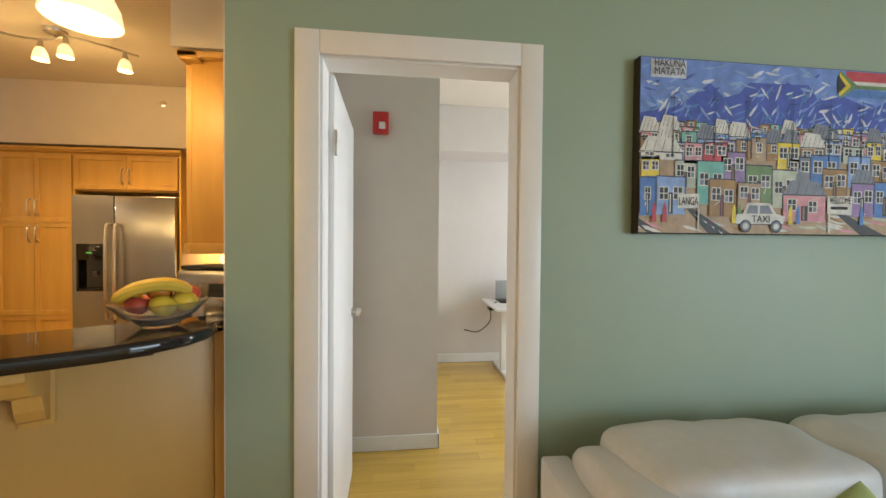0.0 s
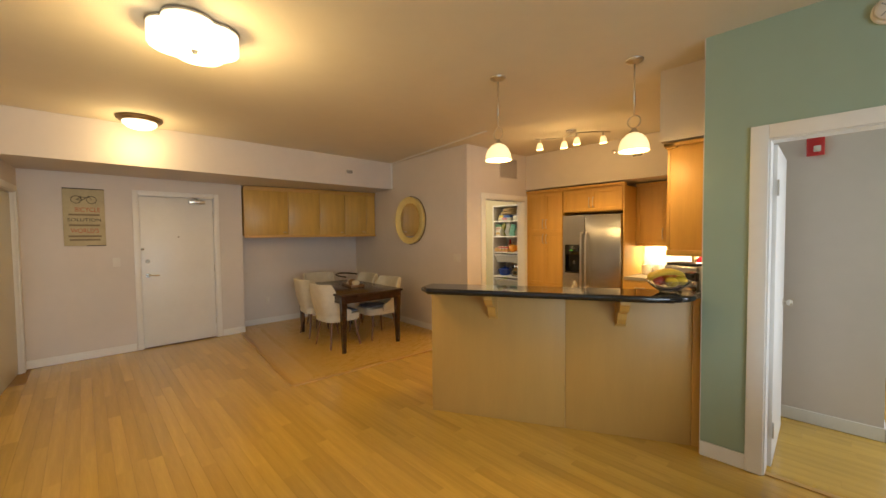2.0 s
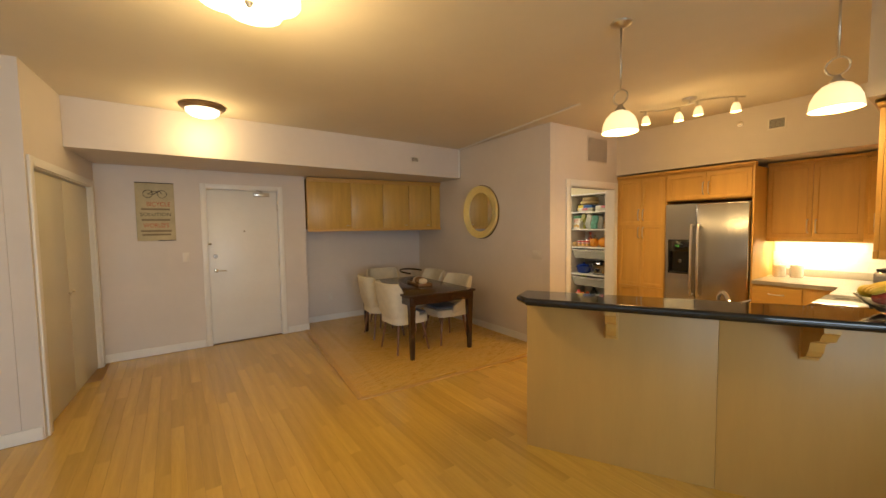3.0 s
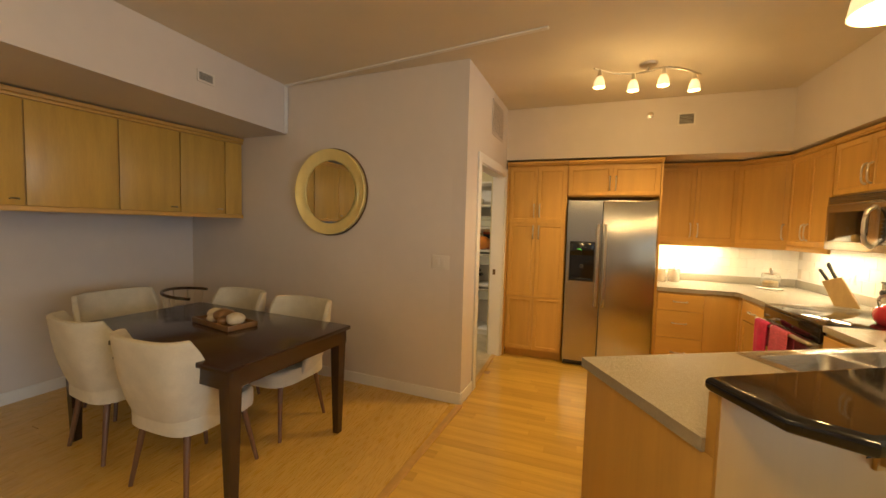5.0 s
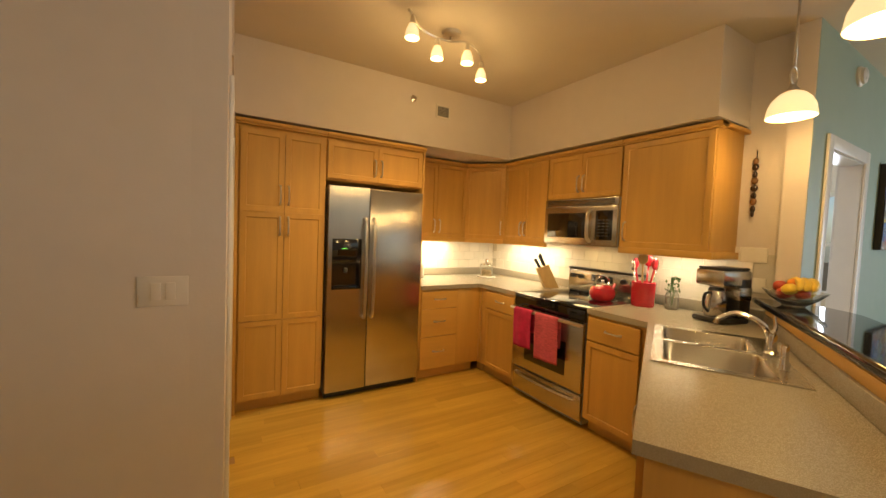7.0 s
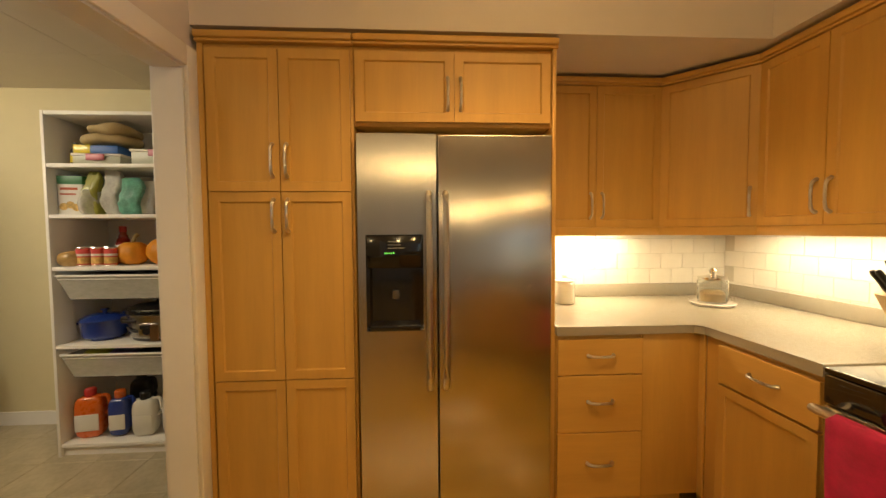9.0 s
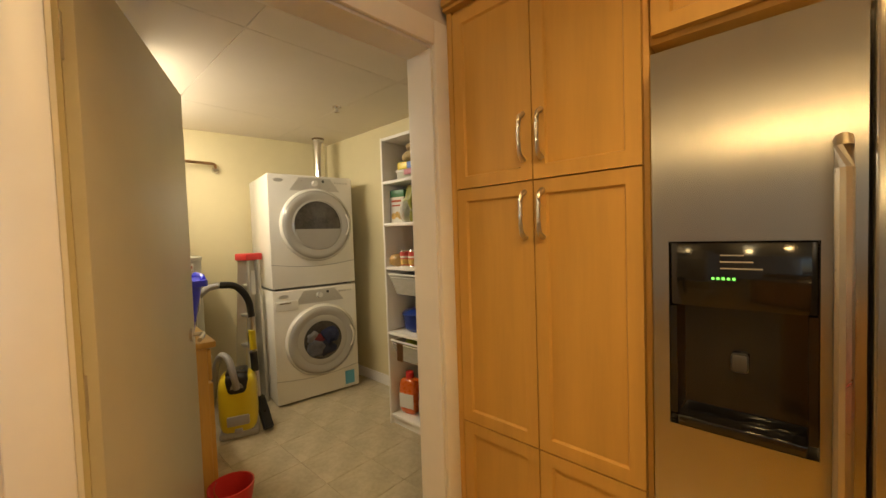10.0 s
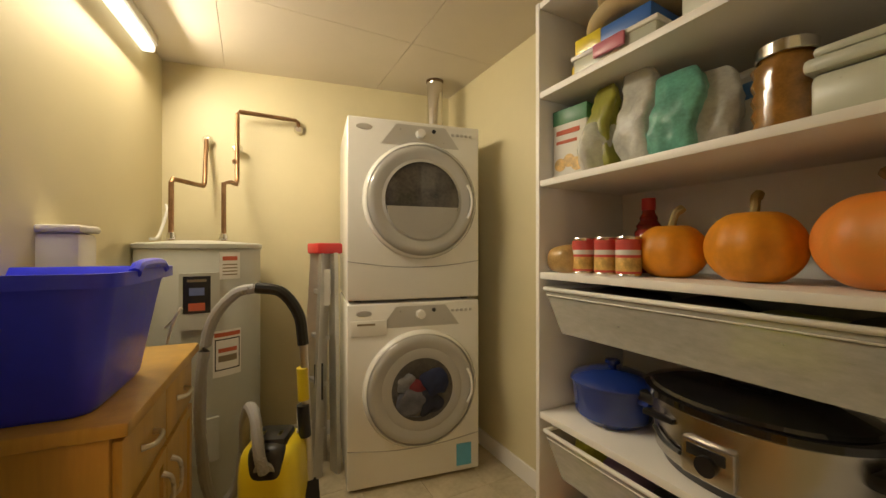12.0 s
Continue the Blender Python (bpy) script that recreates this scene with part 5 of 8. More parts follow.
def house(x, z, w, h, col, lay, roof=""):
    """A painted hut: wall, dark brush outline, white-framed windows, at times a roof."""
    j = lambda s: s * (pr.random() - 0.5)
    w = min(w, pw - E - x)
    sh = [(col, [(x, z + j(0.006)), (x + w, z + j(0.006)), (x + w + j(0.006), z + h + j(0.012)), (x, z + h + j(0.012))], lay)]
    for k in range(3):
        sh.append((pr.choice([col, "white", "pale"]), stroke(x + w * (0.2 + 0.6 * pr.random()), z + h * pr.random() * 0.9, w * 0.3, 0.004, pr.uniform(-10, 80)), lay + 0.5))
    if roof:
        sh.append((roof, [(x - 0.006, z + h - 0.004), (x + w + 0.006, z + h - 0.004), (x + w * 0.8, z + h + 0.055), (x + w * 0.18, z + h + 0.06)], lay + 0.6))
        for k in range(5):
            u = x + w * (0.1 + 0.2 * k)
            sh.append(("dark", [(u, z + h), (u + 0.002, z + h), (u + 0.016, z + h + 0.05), (u + 0.0145, z + h + 0.05)], lay + 0.8))
    sh.append(("dark", [(x, z + h - 0.002), (x + w, z + h - 0.003 + j(0.004)), (x + w, z + h + 0.001), (x, z + h + 0.002)], lay + 1))
    for u in (x, x + w - 0.003):
        sh.append(("dark", [(u, z + h * 0.1), (u + 0.003, z + h * 0.05), (u + 0.002 + j(0.002), z + h), (u, z + h)], lay + 1))
    n = 1 if w < 0.075 else 2
    for k in range(n):
        ww, hh = min(0.036, w * 0.3), min(0.045, h * 0.38)
        wx, wz = x + w * ((0.35,) if n == 1 else (0.12, 0.6))[k], z + h * 0.42 + j(0.01)
        sh.append(("white", [(wx - 0.004, wz - 0.003), (wx + ww + 0.003, wz - 0.005), (wx + ww + 0.004, wz + hh + 0.003), (wx - 0.003, wz + hh + 0.004)], lay + 1))
        for u in (0, 0.54):
            sh.append((pr.choice(["dark", "dark", "slate"]), rect(wx + ww * u, wz, ww * 0.42, hh * 0.46), lay + 2))
            sh.append(("dark", rect(wx + ww * u, wz + hh * 0.54, ww * 0.42, hh * 0.46), lay + 2))
    if h > 0.1:
        sh.append(("dark", rect(x + w * 0.42, z + 0.004, w * 0.15, h * 0.55), lay + 2))
        sh.append((pr.choice(["red", "ochre", "white"]), rect(x + w * 0.46, z + 0.008, w * 0.04, h * 0.48), lay + 2.5))
    daub("painted_house", sh)


cols = ["white", "yellow", "blue", "pink", "teal", "red", "green", "ochre", "lilac", "pale", "slate", "earth", "haze"]
lay = 11
for row, z in enumerate((0.405, 0.375, 0.34, 0.30)):
    x = E
    while x < pw - 0.03:
        w = (0.04 + 0.012 * row) * (0.8 + 0.8 * pr.random())
        house(x, z, w, (0.03 + 0.012 * row) * (0.9 + 0.5 * pr.random()), pr.choice(cols + ["blue", "haze"]), lay, pr.choice(["", "", "white", "slate"]) if row > 1 else "")
        x += w * (0.95 + 0.15 * pr.random())
    lay += 2
for x, z, w, h, col, roof in ((0.19, 0.28, 0.08, 0.08, "pink", ""), (0.27, 0.28, 0.11, 0.085, "red", ""), (0.6, 0.27, 0.105, 0.105, "yellow", ""), (E, 0.29, 0.18, 0.03, "white", "white"), (0.35, 0.21, 0.11, 0.12, "lilac", ""), (0.65, 0.22, 0.105, 0.10, "slate", ""), (0.755, 0.21, 0.135, 0.12, "blue", ""), (0.15, 0.18, 0.094, 0.11, "pale", ""), (0.008, 0.22, 0.08, 0.08, "yellow", "")):
    house(x, z, w, h, col, lay, roof)
lay += 3
for x, z, w, h, col, roof in ((0.246, 0.12, 0.12, 0.17, "teal", ""), (0.46, 0.13, 0.12, 0.15, "green", ""), (0.58, 0.11, 0.11, 0.155, "pale", ""), (0.81, 0.15, 0.12, 0.125, "ochre", "")):
    house(x, z, w, h, col, lay, roof)
x = 0.93
while x < pw - 0.03:
    w = 0.09 + 0.05 * pr.random()
    house(x, 0.2, w, 0.1 + 0.05 * pr.random(), pr.choice(cols), lay - 3)
    house(x + 0.02, 0.08, w, 0.13 + 0.04 * pr.random(), pr.choice(cols), lay, pr.choice(["", "slate"]))
    x += w
lay += 3
for x, z, w, h, col, roof in ((E, 0.07, 0.068, 0.15, "blue", ""), (0.073, 0.075, 0.125, 0.15, "haze", ""), (0.30, 0.07, 0.115, 0.15, "ochre", ""), (0.425, 0.1, 0.105, 0.11, "earth", ""), (0.63, 0.055, 0.2, 0.11, "pink", "slate")):
    house(x, z, w, h, col, lay, roof)
lay += 4
for x in (0.055, 0.1, 0.4, 0.425, 0.655, 0.69, 0.99, 1.2, 1.31):
    daub("painted_figure", [(pr.choice(["yellow", "red", "green", "blue"]), [(x, 0.045), (x + 0.02, 0.045), (x + 0.018, 0.1), (x + 0.01, 0.125), (x + 0.002, 0.1)], lay)])
for k in range(8):
    x = 0.12 + 0.17 * k + 0.04 * pr.random()
    daub("painted_pole", [("dark", [(x, 0.3), (x + 0.004, 0.3), (x + 0.005, 0.56), (x + 0.003, 0.56)], lay), ("dark", rect(x - 0.012, 0.53, 0.03, 0.003), lay)])
car = [("white", [(0.42, 0.04), (0.63, 0.04), (0.64, 0.075), (0.6, 0.085), (0.57, 0.128), (0.47, 0.128), (0.45, 0.085), (0.42, 0.08)], lay + 1), ("slate", [(0.465, 0.085), (0.478, 0.118), (0.515, 0.118), (0.515, 0.085)], lay + 2), ("slate", [(0.525, 0.085), (0.525, 0.118), (0.565, 0.118), (0.585, 0.085)], lay + 2), ("dark", rect(0.42, 0.04, 0.21, 0.003), lay + 2)]
for x in (0.462, 0.6):
    for r, col, up in ((0.026, "dark", 2), (0.02, "slate", 2.4), (0.012, "white", 2.8)):
        car.append((col, [(x + r * math.cos(a * math.pi / 7), 0.034 + r * math.sin(a * math.pi / 7)) for a in range(14)], lay + up))
daub("painted_car", car)
daub("painted_sign", [("white", [(0.163, 0.1), (0.256, 0.104), (0.255, 0.16), (0.164, 0.155)], lay + 1), ("white", rect(0.252, 0.02, 0.006, 0.085), lay + 1)])
daub("painted_sign", [("white", [(0.835, 0.09), (0.95, 0.085), (0.955, 0.165), (0.836, 0.162)], lay + 1), ("white", rect(0.842, 0.012, 0.008, 0.08), lay + 1)])
daub("painted_sign", [("cloud", rect(0.045, 0.61, 0.15, 0.07), 6)])
FX = 0.875
daub("painted_flag", [("red", rect(FX + 0.04, 0.642, 0.25, 0.04), 6), ("white", rect(FX + 0.04, 0.627, 0.25, 0.015), 6), ("green", rect(FX + 0.04, 0.612, 0.25, 0.015), 7), ("blue", rect(FX + 0.04, 0.577, 0.25, 0.03), 6), ("green", [(FX + 0.01, 0.567), (FX + 0.01, 0.684), (FX + 0.1, 0.622)], 7.5), ("yellow", [(FX + 0.008, 0.575), (FX + 0.008, 0.675), (FX + 0.065, 0.622)], 8), ("dark", [(FX, 0.585), (FX, 0.665), (FX + 0.04, 0.622)], 9)])
part("painted_town", town, paints, pa, "thick paint of huts and hills", smooth=None)["kind"] = "stuff"
yy = -0.0414 - 0.00025 * (lay + 3.2)
writing("TAXI", 0.04, M["ink"], pa, pose(0.53, yy, 0.062, 90, 0, 0), width=0.08, depth=0.0002)
writing("LANGA", 0.045, M["ink"], pa, pose(0.21, yy, 0.128, 90, 0, 0), width=0.082, depth=0.0002)
writing("HAKUNA", 0.04, M["ink"], pa, pose(0.12, yy, 0.662, 90, 0, 0), width=0.13, depth=0.0002)
writing("MATATA", 0.04, M["ink"], pa, pose(0.12, yy, 0.63, 90, 0, 0), width=0.13, depth=0.0002)
writing("WELCOME", 0.04, M["ink"], pa, pose(0.895, yy, 0.144, 90, 0, 0), width=0.1, depth=0.0002)
part("print_bar", box(0.85, 0.93, yy - 0.0004, yy, 0.108, 0.12), M["ink"], pa)

# ---- bedroom seen through its door ----
bd = thing("bedroom_door", pose(0.237, 2.165, 0, 0, 0, 91), "white bedroom door standing open", "door")
part("leaf", box(0.005, 0.73, -0.02, 0.02, 0.012, 2.045, 0.003), M["white"], bd)
for z in (0.25, 1.78):
    part("hinge", box(-0.004, 0.012, -0.03, -0.02, z - 0.05, z + 0.05, 0.002), M["nickel"], bd, "grey metal hinge")
part("door_knob", lathe([(0, 0.055), (0.018, 0.052), (0.026, 0.04), (0.02, 0.025), (0.01, 0.02), (0.01, 0.006), (0.028, 0.004), (0.028, 0), (0, 0)], 20, m=pose(0.67, -0.02, 0.98, 90, 0, 0)), M["nickel"], bd, "round nickel knob")
dk = thing("desk", pose(1.80, 4.5, 0), "white desk with a metal foot against the wall", "desk")
part("desktop", box(-0.35, 1.1, -0.35, 0.36, 0.72, 0.745, 0.004), M["white"], dk)
for x in (-0.22, 0.95):
    part("leg", box(x, x + 0.06, -0.03, 0.03, 0.04, 0.719, 0.004), M["white"], dk)
    part("foot", box(x, x + 0.06, -0.33, 0.33, 0.002, 0.045, 0.006), M["white"], dk)
lp = thing("laptop", pose(1.74, 4.62, 0.746), "slim dark laptop stood open on the desk", "laptop")
part("keyboard_half", box(-0.16, 0.16, -0.11, 0.11, 0, 0.014, 0.004), M["black"], lp)
part("screen_half", box(-0.16, 0.16, 0.1, 0.112, 0.012, 0.22, 0.004), M["greyplastic"], lp)
cb = thing("power_cable", pose(-0.08, 0, 0), "thin dark cable hanging from the desk", "cable")
part("cord", tube(curve_points([(1.62, 4.5, 0.76), (1.58, 4.62, 0.70), (1.62, 4.8, 0.5), (1.5, 4.88, 0.36), (1.34, 4.905, 0.38)], 24), 0.006, 6), M["black"], cb)
part("adapter", box(1.55, 1.6, 4.55, 4.66, 0.66, 0.69, 0.006), M["black"], cb)
wn_ = tagged(new("window_1"), "white framed bedroom window", "", "", "structure")
wn_.matrix_basis = pose(4.2, 4.22, 0, 0, 0, -90)
b = bmesh.new()
for a in ((0, 1.8, 0.75, 0.81), (0, 1.8, 2.14, 2.2), (0, 0.06, 0.81, 2.14), (1.74, 1.8, 0.81, 2.14), (0.87, 0.93, 0.81, 2.14), (0.06, 0.87, 1.45, 1.49), (0.93, 1.74, 1.45, 1.49)):
    box(a[0], a[1], 0.04, 0.1, a[2], a[3], bm=b)
part("window_frame", b, M["white"], wn_, smooth=None)
part("window_sill", box(-0.03, 1.83, -0.04, 0.04, 0.72, 0.749, 0.004), M["white"], wn_)

# ---- small things in the kitchen ----
M["glass"] = material("clear glass", (0.92, 0.94, 0.92), 0.03, vary=0.01, glass=0.95, rough_vary=0.0)
M["redgloss"] = material("red enamel", (0.5, 0.02, 0.035), 0.12, vary=0.08, coat=0.6)
M["blond"] = material("blond beech", (0.52, 0.36, 0.16), 0.45, vary=0.15, scale=6, stretch=(5, 5, 1))
M["ceramic"] = material("white glazed ceramic", (0.75, 0.72, 0.66), 0.18, vary=0.03, coat=0.3)
M["greenleaf"] = material("green herb leaves", (0.08, 0.16, 0.04), 0.6, vary=0.35)

for x, y in ((-1.36, 4.84), (-1.22, 4.88)):
    o = thing("canister", pose(x, y, 0.921), "white ceramic canister beside the fridge", "canister", "white canisters")
    part("pot", lathe([(0, 0), (0.055, 0), (0.058, 0.01), (0.058, 0.12), (0.052, 0.125), (0, 0.125)], 28), M["ceramic"], o)
    part("lid", lathe([(0.056, 0.126), (0.056, 0.138), (0.02, 0.145), (0.012, 0.15), (0.014, 0.165), (0, 0.168)], 28), M["ceramic"], o)
o = thing("glass_jar", pose(-0.40, 4.74, 0.921), "lidded glass jar on a white plate in the corner", "jar")
part("plate", lathe([(0, 0), (0.1, 0), (0.115, 0.014), (0.112, 0.018), (0, 0.012)], 32), M["ceramic"], o)
part("jar", lathe([(0, 0.018), (0.072, 0.018), (0.076, 0.03), (0.076, 0.14), (0.07, 0.15), (0.066, 0.15), (0.072, 0.138), (0.072, 0.03), (0, 0.024)], 32), M["glass"], o)
part("lid", lathe([(0.074, 0.151), (0.074, 0.162), (0.03, 0.172), (0.014, 0.178), (0.02, 0.2), (0.01, 0.212), (0, 0.214)], 28), M["chrome"], o)
part("biscuits", lathe([(0, 0.026), (0.06, 0.026), (0.064, 0.07), (0.05, 0.085), (0, 0.09)], 16), M["blond"], o)
kb = thing("knife_block", pose(-0.24, 3.90, 0.921, 0, 0, 60), "slanted beech knife block with black knives", "knife block")
b = bmesh.new()
prof = [(-0.08, 0), (0.06, 0), (0.14, 0.185), (0.035, 0.23)]
for x in (-0.05, 0.05):
    b.faces.new([b.verts.new((x, y, z)) for y, z in prof])
b.verts.ensure_lookup_table()
for k in range(4):
    b.faces.new((b.verts[k], b.verts[(k + 1) % 4], b.verts[4 + (k + 1) % 4], b.verts[4 + k]))
part("block", b, M["blond"], kb, smooth=None)
for i, (x, y, ln) in enumerate(((-0.03, 0.02, 0.11), (0.0, 0.02, 0.12), (0.03, 0.02, 0.1), (-0.02, 0.065, 0.085), (0.02, 0.065, 0.08))):
    y += 0.042
    z = 0.228 - (y - 0.035) * 0.43
    part("knife_handle", tube(curve_points([(x, y, z - 0.01), (x, y + 0.03, z + ln * 0.5), (x, y + 0.055, z + ln)], 8), [0.009, 0.01, 0.011, 0.01, 0.01, 0.011, 0.012, 0.008], 8), M["black"], kb)
ke = thing("kettle", pose(-0.35, 3.215, 0.9195, 0, 0, -95), "round red enamel kettle on the hob", "kettle")
part("body", lathe([(0, 0), (0.075, 0), (0.095, 0.02), (0.105, 0.06), (0.095, 0.1), (0.06, 0.125), (0.035, 0.13), (0, 0.13)], 36), M["redgloss"], ke)
part("lid", lathe([(0.036, 0.13), (0.034, 0.138), (0.01, 0.142), (0.008, 0.15), (0.014, 0.158), (0.01, 0.168), (0, 0.17)], 24), M["chrome"], ke)
part("spout", tube(curve_points([(0, 0.085, 0.07), (0, 0.12, 0.1), (0, 0.145, 0.13)], 8), [0.022, 0.02, 0.018, 0.016, 0.015, 0.014, 0.013, 0.012], 12), M["redgloss"], ke)
part("handle", tube(curve_points([(0, -0.075, 0.11), (0, -0.08, 0.17), (0, 0.0, 0.205), (0, 0.07, 0.17), (0, 0.068, 0.115)], 22), 0.008, 8), M["chrome"], ke, "arched chrome handle")
ut = thing("utensil_pot", pose(-0.265, 2.915, 0.921) @ Matrix.Scale(1.2, 4), "red pot full of cooking utensils", "pot")
part("pot", lathe([(0, 0), (0.066, 0), (0.07, 0.01), (0.074, 0.155), (0.07, 0.158), (0.064, 0.15), (0.06, 0.02), (0, 0.015)], 32), M["redgloss"], ut)
for i, (a, ln, mk) in enumerate(((0.2, 0.27, "redgloss"), (1.4, 0.25, "redgloss"), (2.4, 0.24, "chrome"), (3.5, 0.29, "blond"), (4.6, 0.26, "redgloss"), (5.5, 0.25, "chrome"))):
    p0, p1 = Vector((0.02 * math.cos(a), 0.02 * math.sin(a), 0.02)), Vector((0.07 * math.cos(a), 0.07 * math.sin(a), ln))
    part("utensil", rod(p0, p1, 0.006, seg=8), M[mk], ut)
    b = bmesh.new()
    bmesh.ops.create_uvsphere(b, u_segments=12, v_segments=8, radius=1, matrix=Matrix.Translation(p1 + Vector((0, 0, 0.02))) @ pose(0, 0, 0, 0, 0, math.degrees(a)) @ Matrix.Diagonal((0.012, 0.03, 0.038, 1)))
    part("utensil_head", b, M[mk], ut)
hb = thing("herb_jar", pose(-0.18, 2.74, 0.921), "glass jar with green herbs beside the utensils", "jar")
part("jar", lathe([(0, 0), (0.04, 0), (0.045, 0.01), (0.045, 0.11), (0.035, 0.13), (0.035, 0.15), (0.032, 0.15), (0.032, 0.128), (0.041, 0.108), (0.041, 0.012), (0, 0.006)], 24), M["glass"], hb)
b = bmesh.new()
hr = random.Random(4)
for k in range(60):
    a, r, z = hr.random() * 6.28, 0.05 * hr.random(), 0.13 + 0.11 * hr.random()
    c = Vector((r * math.cos(a), r * math.sin(a), z))
    u = Vector((hr.random() - 0.5, hr.random() - 0.5, hr.random() - 0.3)).normalized() * 0.016
    v = u.cross(Vector((hr.random(), hr.random(), 1))).normalized() * 0.009
    b.faces.new([b.verts.new(c + d) for d in (u, v, -u, -v)])
part("leaves", b, M["greenleaf"], hb)
for k in range(5):
    part("stalk", rod((0, 0, 0.02), (0.02 * math.cos(k * 1.3), 0.02 * math.sin(k * 1.3), 0.17), 0.002, seg=5), M["greenleaf"], hb)
cm = thing("coffee_maker", pose(-0.27, 2.38, 0.921, 0, 0, -105), "black and steel coffee maker with a thermal jug", "coffee maker")
part("base", box(-0.1, 0.1, -0.13, 0.12, 0, 0.035, 0.012), M["black"], cm)
part("tower", box(-0.1, 0.1, 0.02, 0.12, 0.035, 0.3, 0.012), M["black"], cm)
part("head", box(-0.1, 0.1, -0.12, 0.12, 0.235, 0.345, 0.018), M["steel"], cm, "brushed steel brewing head")
part("tank", box(-0.075, 0.075, 0.121, 0.16, 0.06, 0.335, 0.01), M["greyplastic"], cm, "grey water tank")
part("side_panel", box(-0.1025, 0.1025, 0.018, 0.1225, 0.15, 0.234, 0.006), M["steel"], cm, "brushed steel side panel")
part("lid", box(-0.09, 0.09, -0.11, 0.11, 0.345, 0.36, 0.006), M["black"], cm)
jug = part("jug", lathe([(0, 0.036), (0.06, 0.036), (0.064, 0.05), (0.064, 0.14), (0.05, 0.185), (0.046, 0.205), (0, 0.21)], 28, m=pose(0, -0.05, 0)), M["steel"], cm, "steel thermal jug")
part("jug_handle", tube(curve_points([(0, -0.095, 0.19), (0, -0.145, 0.18), (0, -0.15, 0.11), (0, -0.11, 0.07)], 14), 0.01, 8), M["black"], jug)
part("jug_lid", lathe([(0.048, 0.206), (0.04, 0.225), (0, 0.228)], 24, m=pose(0, -0.05, 0)), M["black"], jug)
fb = thing("fruit_bowl", PEN @ pose(1.64, -0.065, 1.095), "clear glass bowl heaped with mixed fruit", "bowl")
part("bowl", lathe([(0, 0), (0.05, 0), (0.055, 0.006), (0.11, 0.045), (0.145, 0.085), (0.141, 0.086), (0.105, 0.05), (0.05, 0.012), (0, 0.01)], 40), M["glass"], fb)
for nm, c in dict(orange=(0.65, 0.22, 0.02), apple=(0.5, 0.07, 0.04), lemon=(0.68, 0.5, 0.05), banana=(0.68, 0.47, 0.06)).items():
    M[nm] = material(nm + " peel", c, 0.4, vary=0.15, scale=20, bump=0.15, bump_scale=250)
for x, y, z, r, nm in ((0.05, 0.02, 0.07, 0.04, "orange"), (-0.03, 0.05, 0.07, 0.038, "apple"), (-0.06, -0.02, 0.075, 0.036, "apple"), (0.01, -0.055, 0.075, 0.036, "lemon"), (0.07, -0.04, 0.085, 0.035, "lemon"), (0.0, 0.0, 0.12, 0.038, "orange"), (0.085, 0.045, 0.1, 0.036, "apple"), (-0.085, 0.04, 0.1, 0.034, "lemon")):
    b = bmesh.new()
    bmesh.ops.create_uvsphere(b, u_segments=20, v_segments=14, radius=r)
    for v in b.verts:
        q = v.co.z / r
        v.co.z *= 0.93
        if nm == "lemon":
            v.co.x *= 1.2
        if abs(q) > 0.85 and nm == "apple":
            v.co.z *= 0.86
    part(nm, b, M[nm], fb, m=pose(x, y, z, 20 * x * 10, 15, 40 * y * 20), smooth=60)
for k in range(3):
    a = curve_points([(-0.12, -0.05 + 0.03 * k, 0.1), (-0.06, -0.07 + 0.03 * k, 0.135), (0.02, -0.07 + 0.032 * k, 0.145), (0.09, -0.05 + 0.03 * k, 0.12)], 14)
    part("banana", tube(a, [0.004] + [0.017 + 0.003 * math.sin(math.pi * j / 12) for j in range(12)] + [0.006], 8), M["banana"], fb, "ripe banana")
orn = thing("bead_hanging", pose(KX - 0.012, 2.33, 0, 0, 0, -90), "dark strung wooden ornament on the kitchen wall", "ornament")
part("string", rod((0, 0, 1.62), (0, 0, 2.06), 0.003, seg=6), M["ink"], orn)
part("hook", tube([(0, 0.011, 2.06), (0, 0, 2.06), (0, -0.01, 2.065)], 0.003, 6), M["chrome"], orn)
for k, (z, r) in enumerate(((1.99, 0.016), (1.95, 0.02), (1.9, 0.014), (1.86, 0.02), (1.81, 0.022), (1.76, 0.016), (1.72, 0.02), (1.67, 0.015), (1.64, 0.01))):
    b = bmesh.new()
    bmesh.ops.create_uvsphere(b, u_segments=12, v_segments=8, radius=1, matrix=pose(0, -0.008, z) @ Matrix.Diagonal((r, 0.014, 0.024, 1)))
    part("bead", b, M["espresso"] if k % 3 else M["tray"], orn)

# ---- laundry room ----
WASH = pose(-5.19, 4.59, 0, 0, 0, 81)
M["smoke"] = material("smoked door glass", (0.07, 0.06, 0.05), 0.08, vary=0.5, scale=9, coat=0.4, second=(0.015, 0.014, 0.013))
M["trimgrey"] = material("silver grey trim", (0.50, 0.48, 0.43), 0.3, 0.25, vary=0.04)
M["sticker"] = material("light blue sticker", (0.12, 0.42, 0.6), 0.5, vary=0.1)


M["ring"] = material("silver grey door plastic", (0.40, 0.385, 0.345), 0.25, vary=0.01, coat=0.3, rough_vary=0.02)


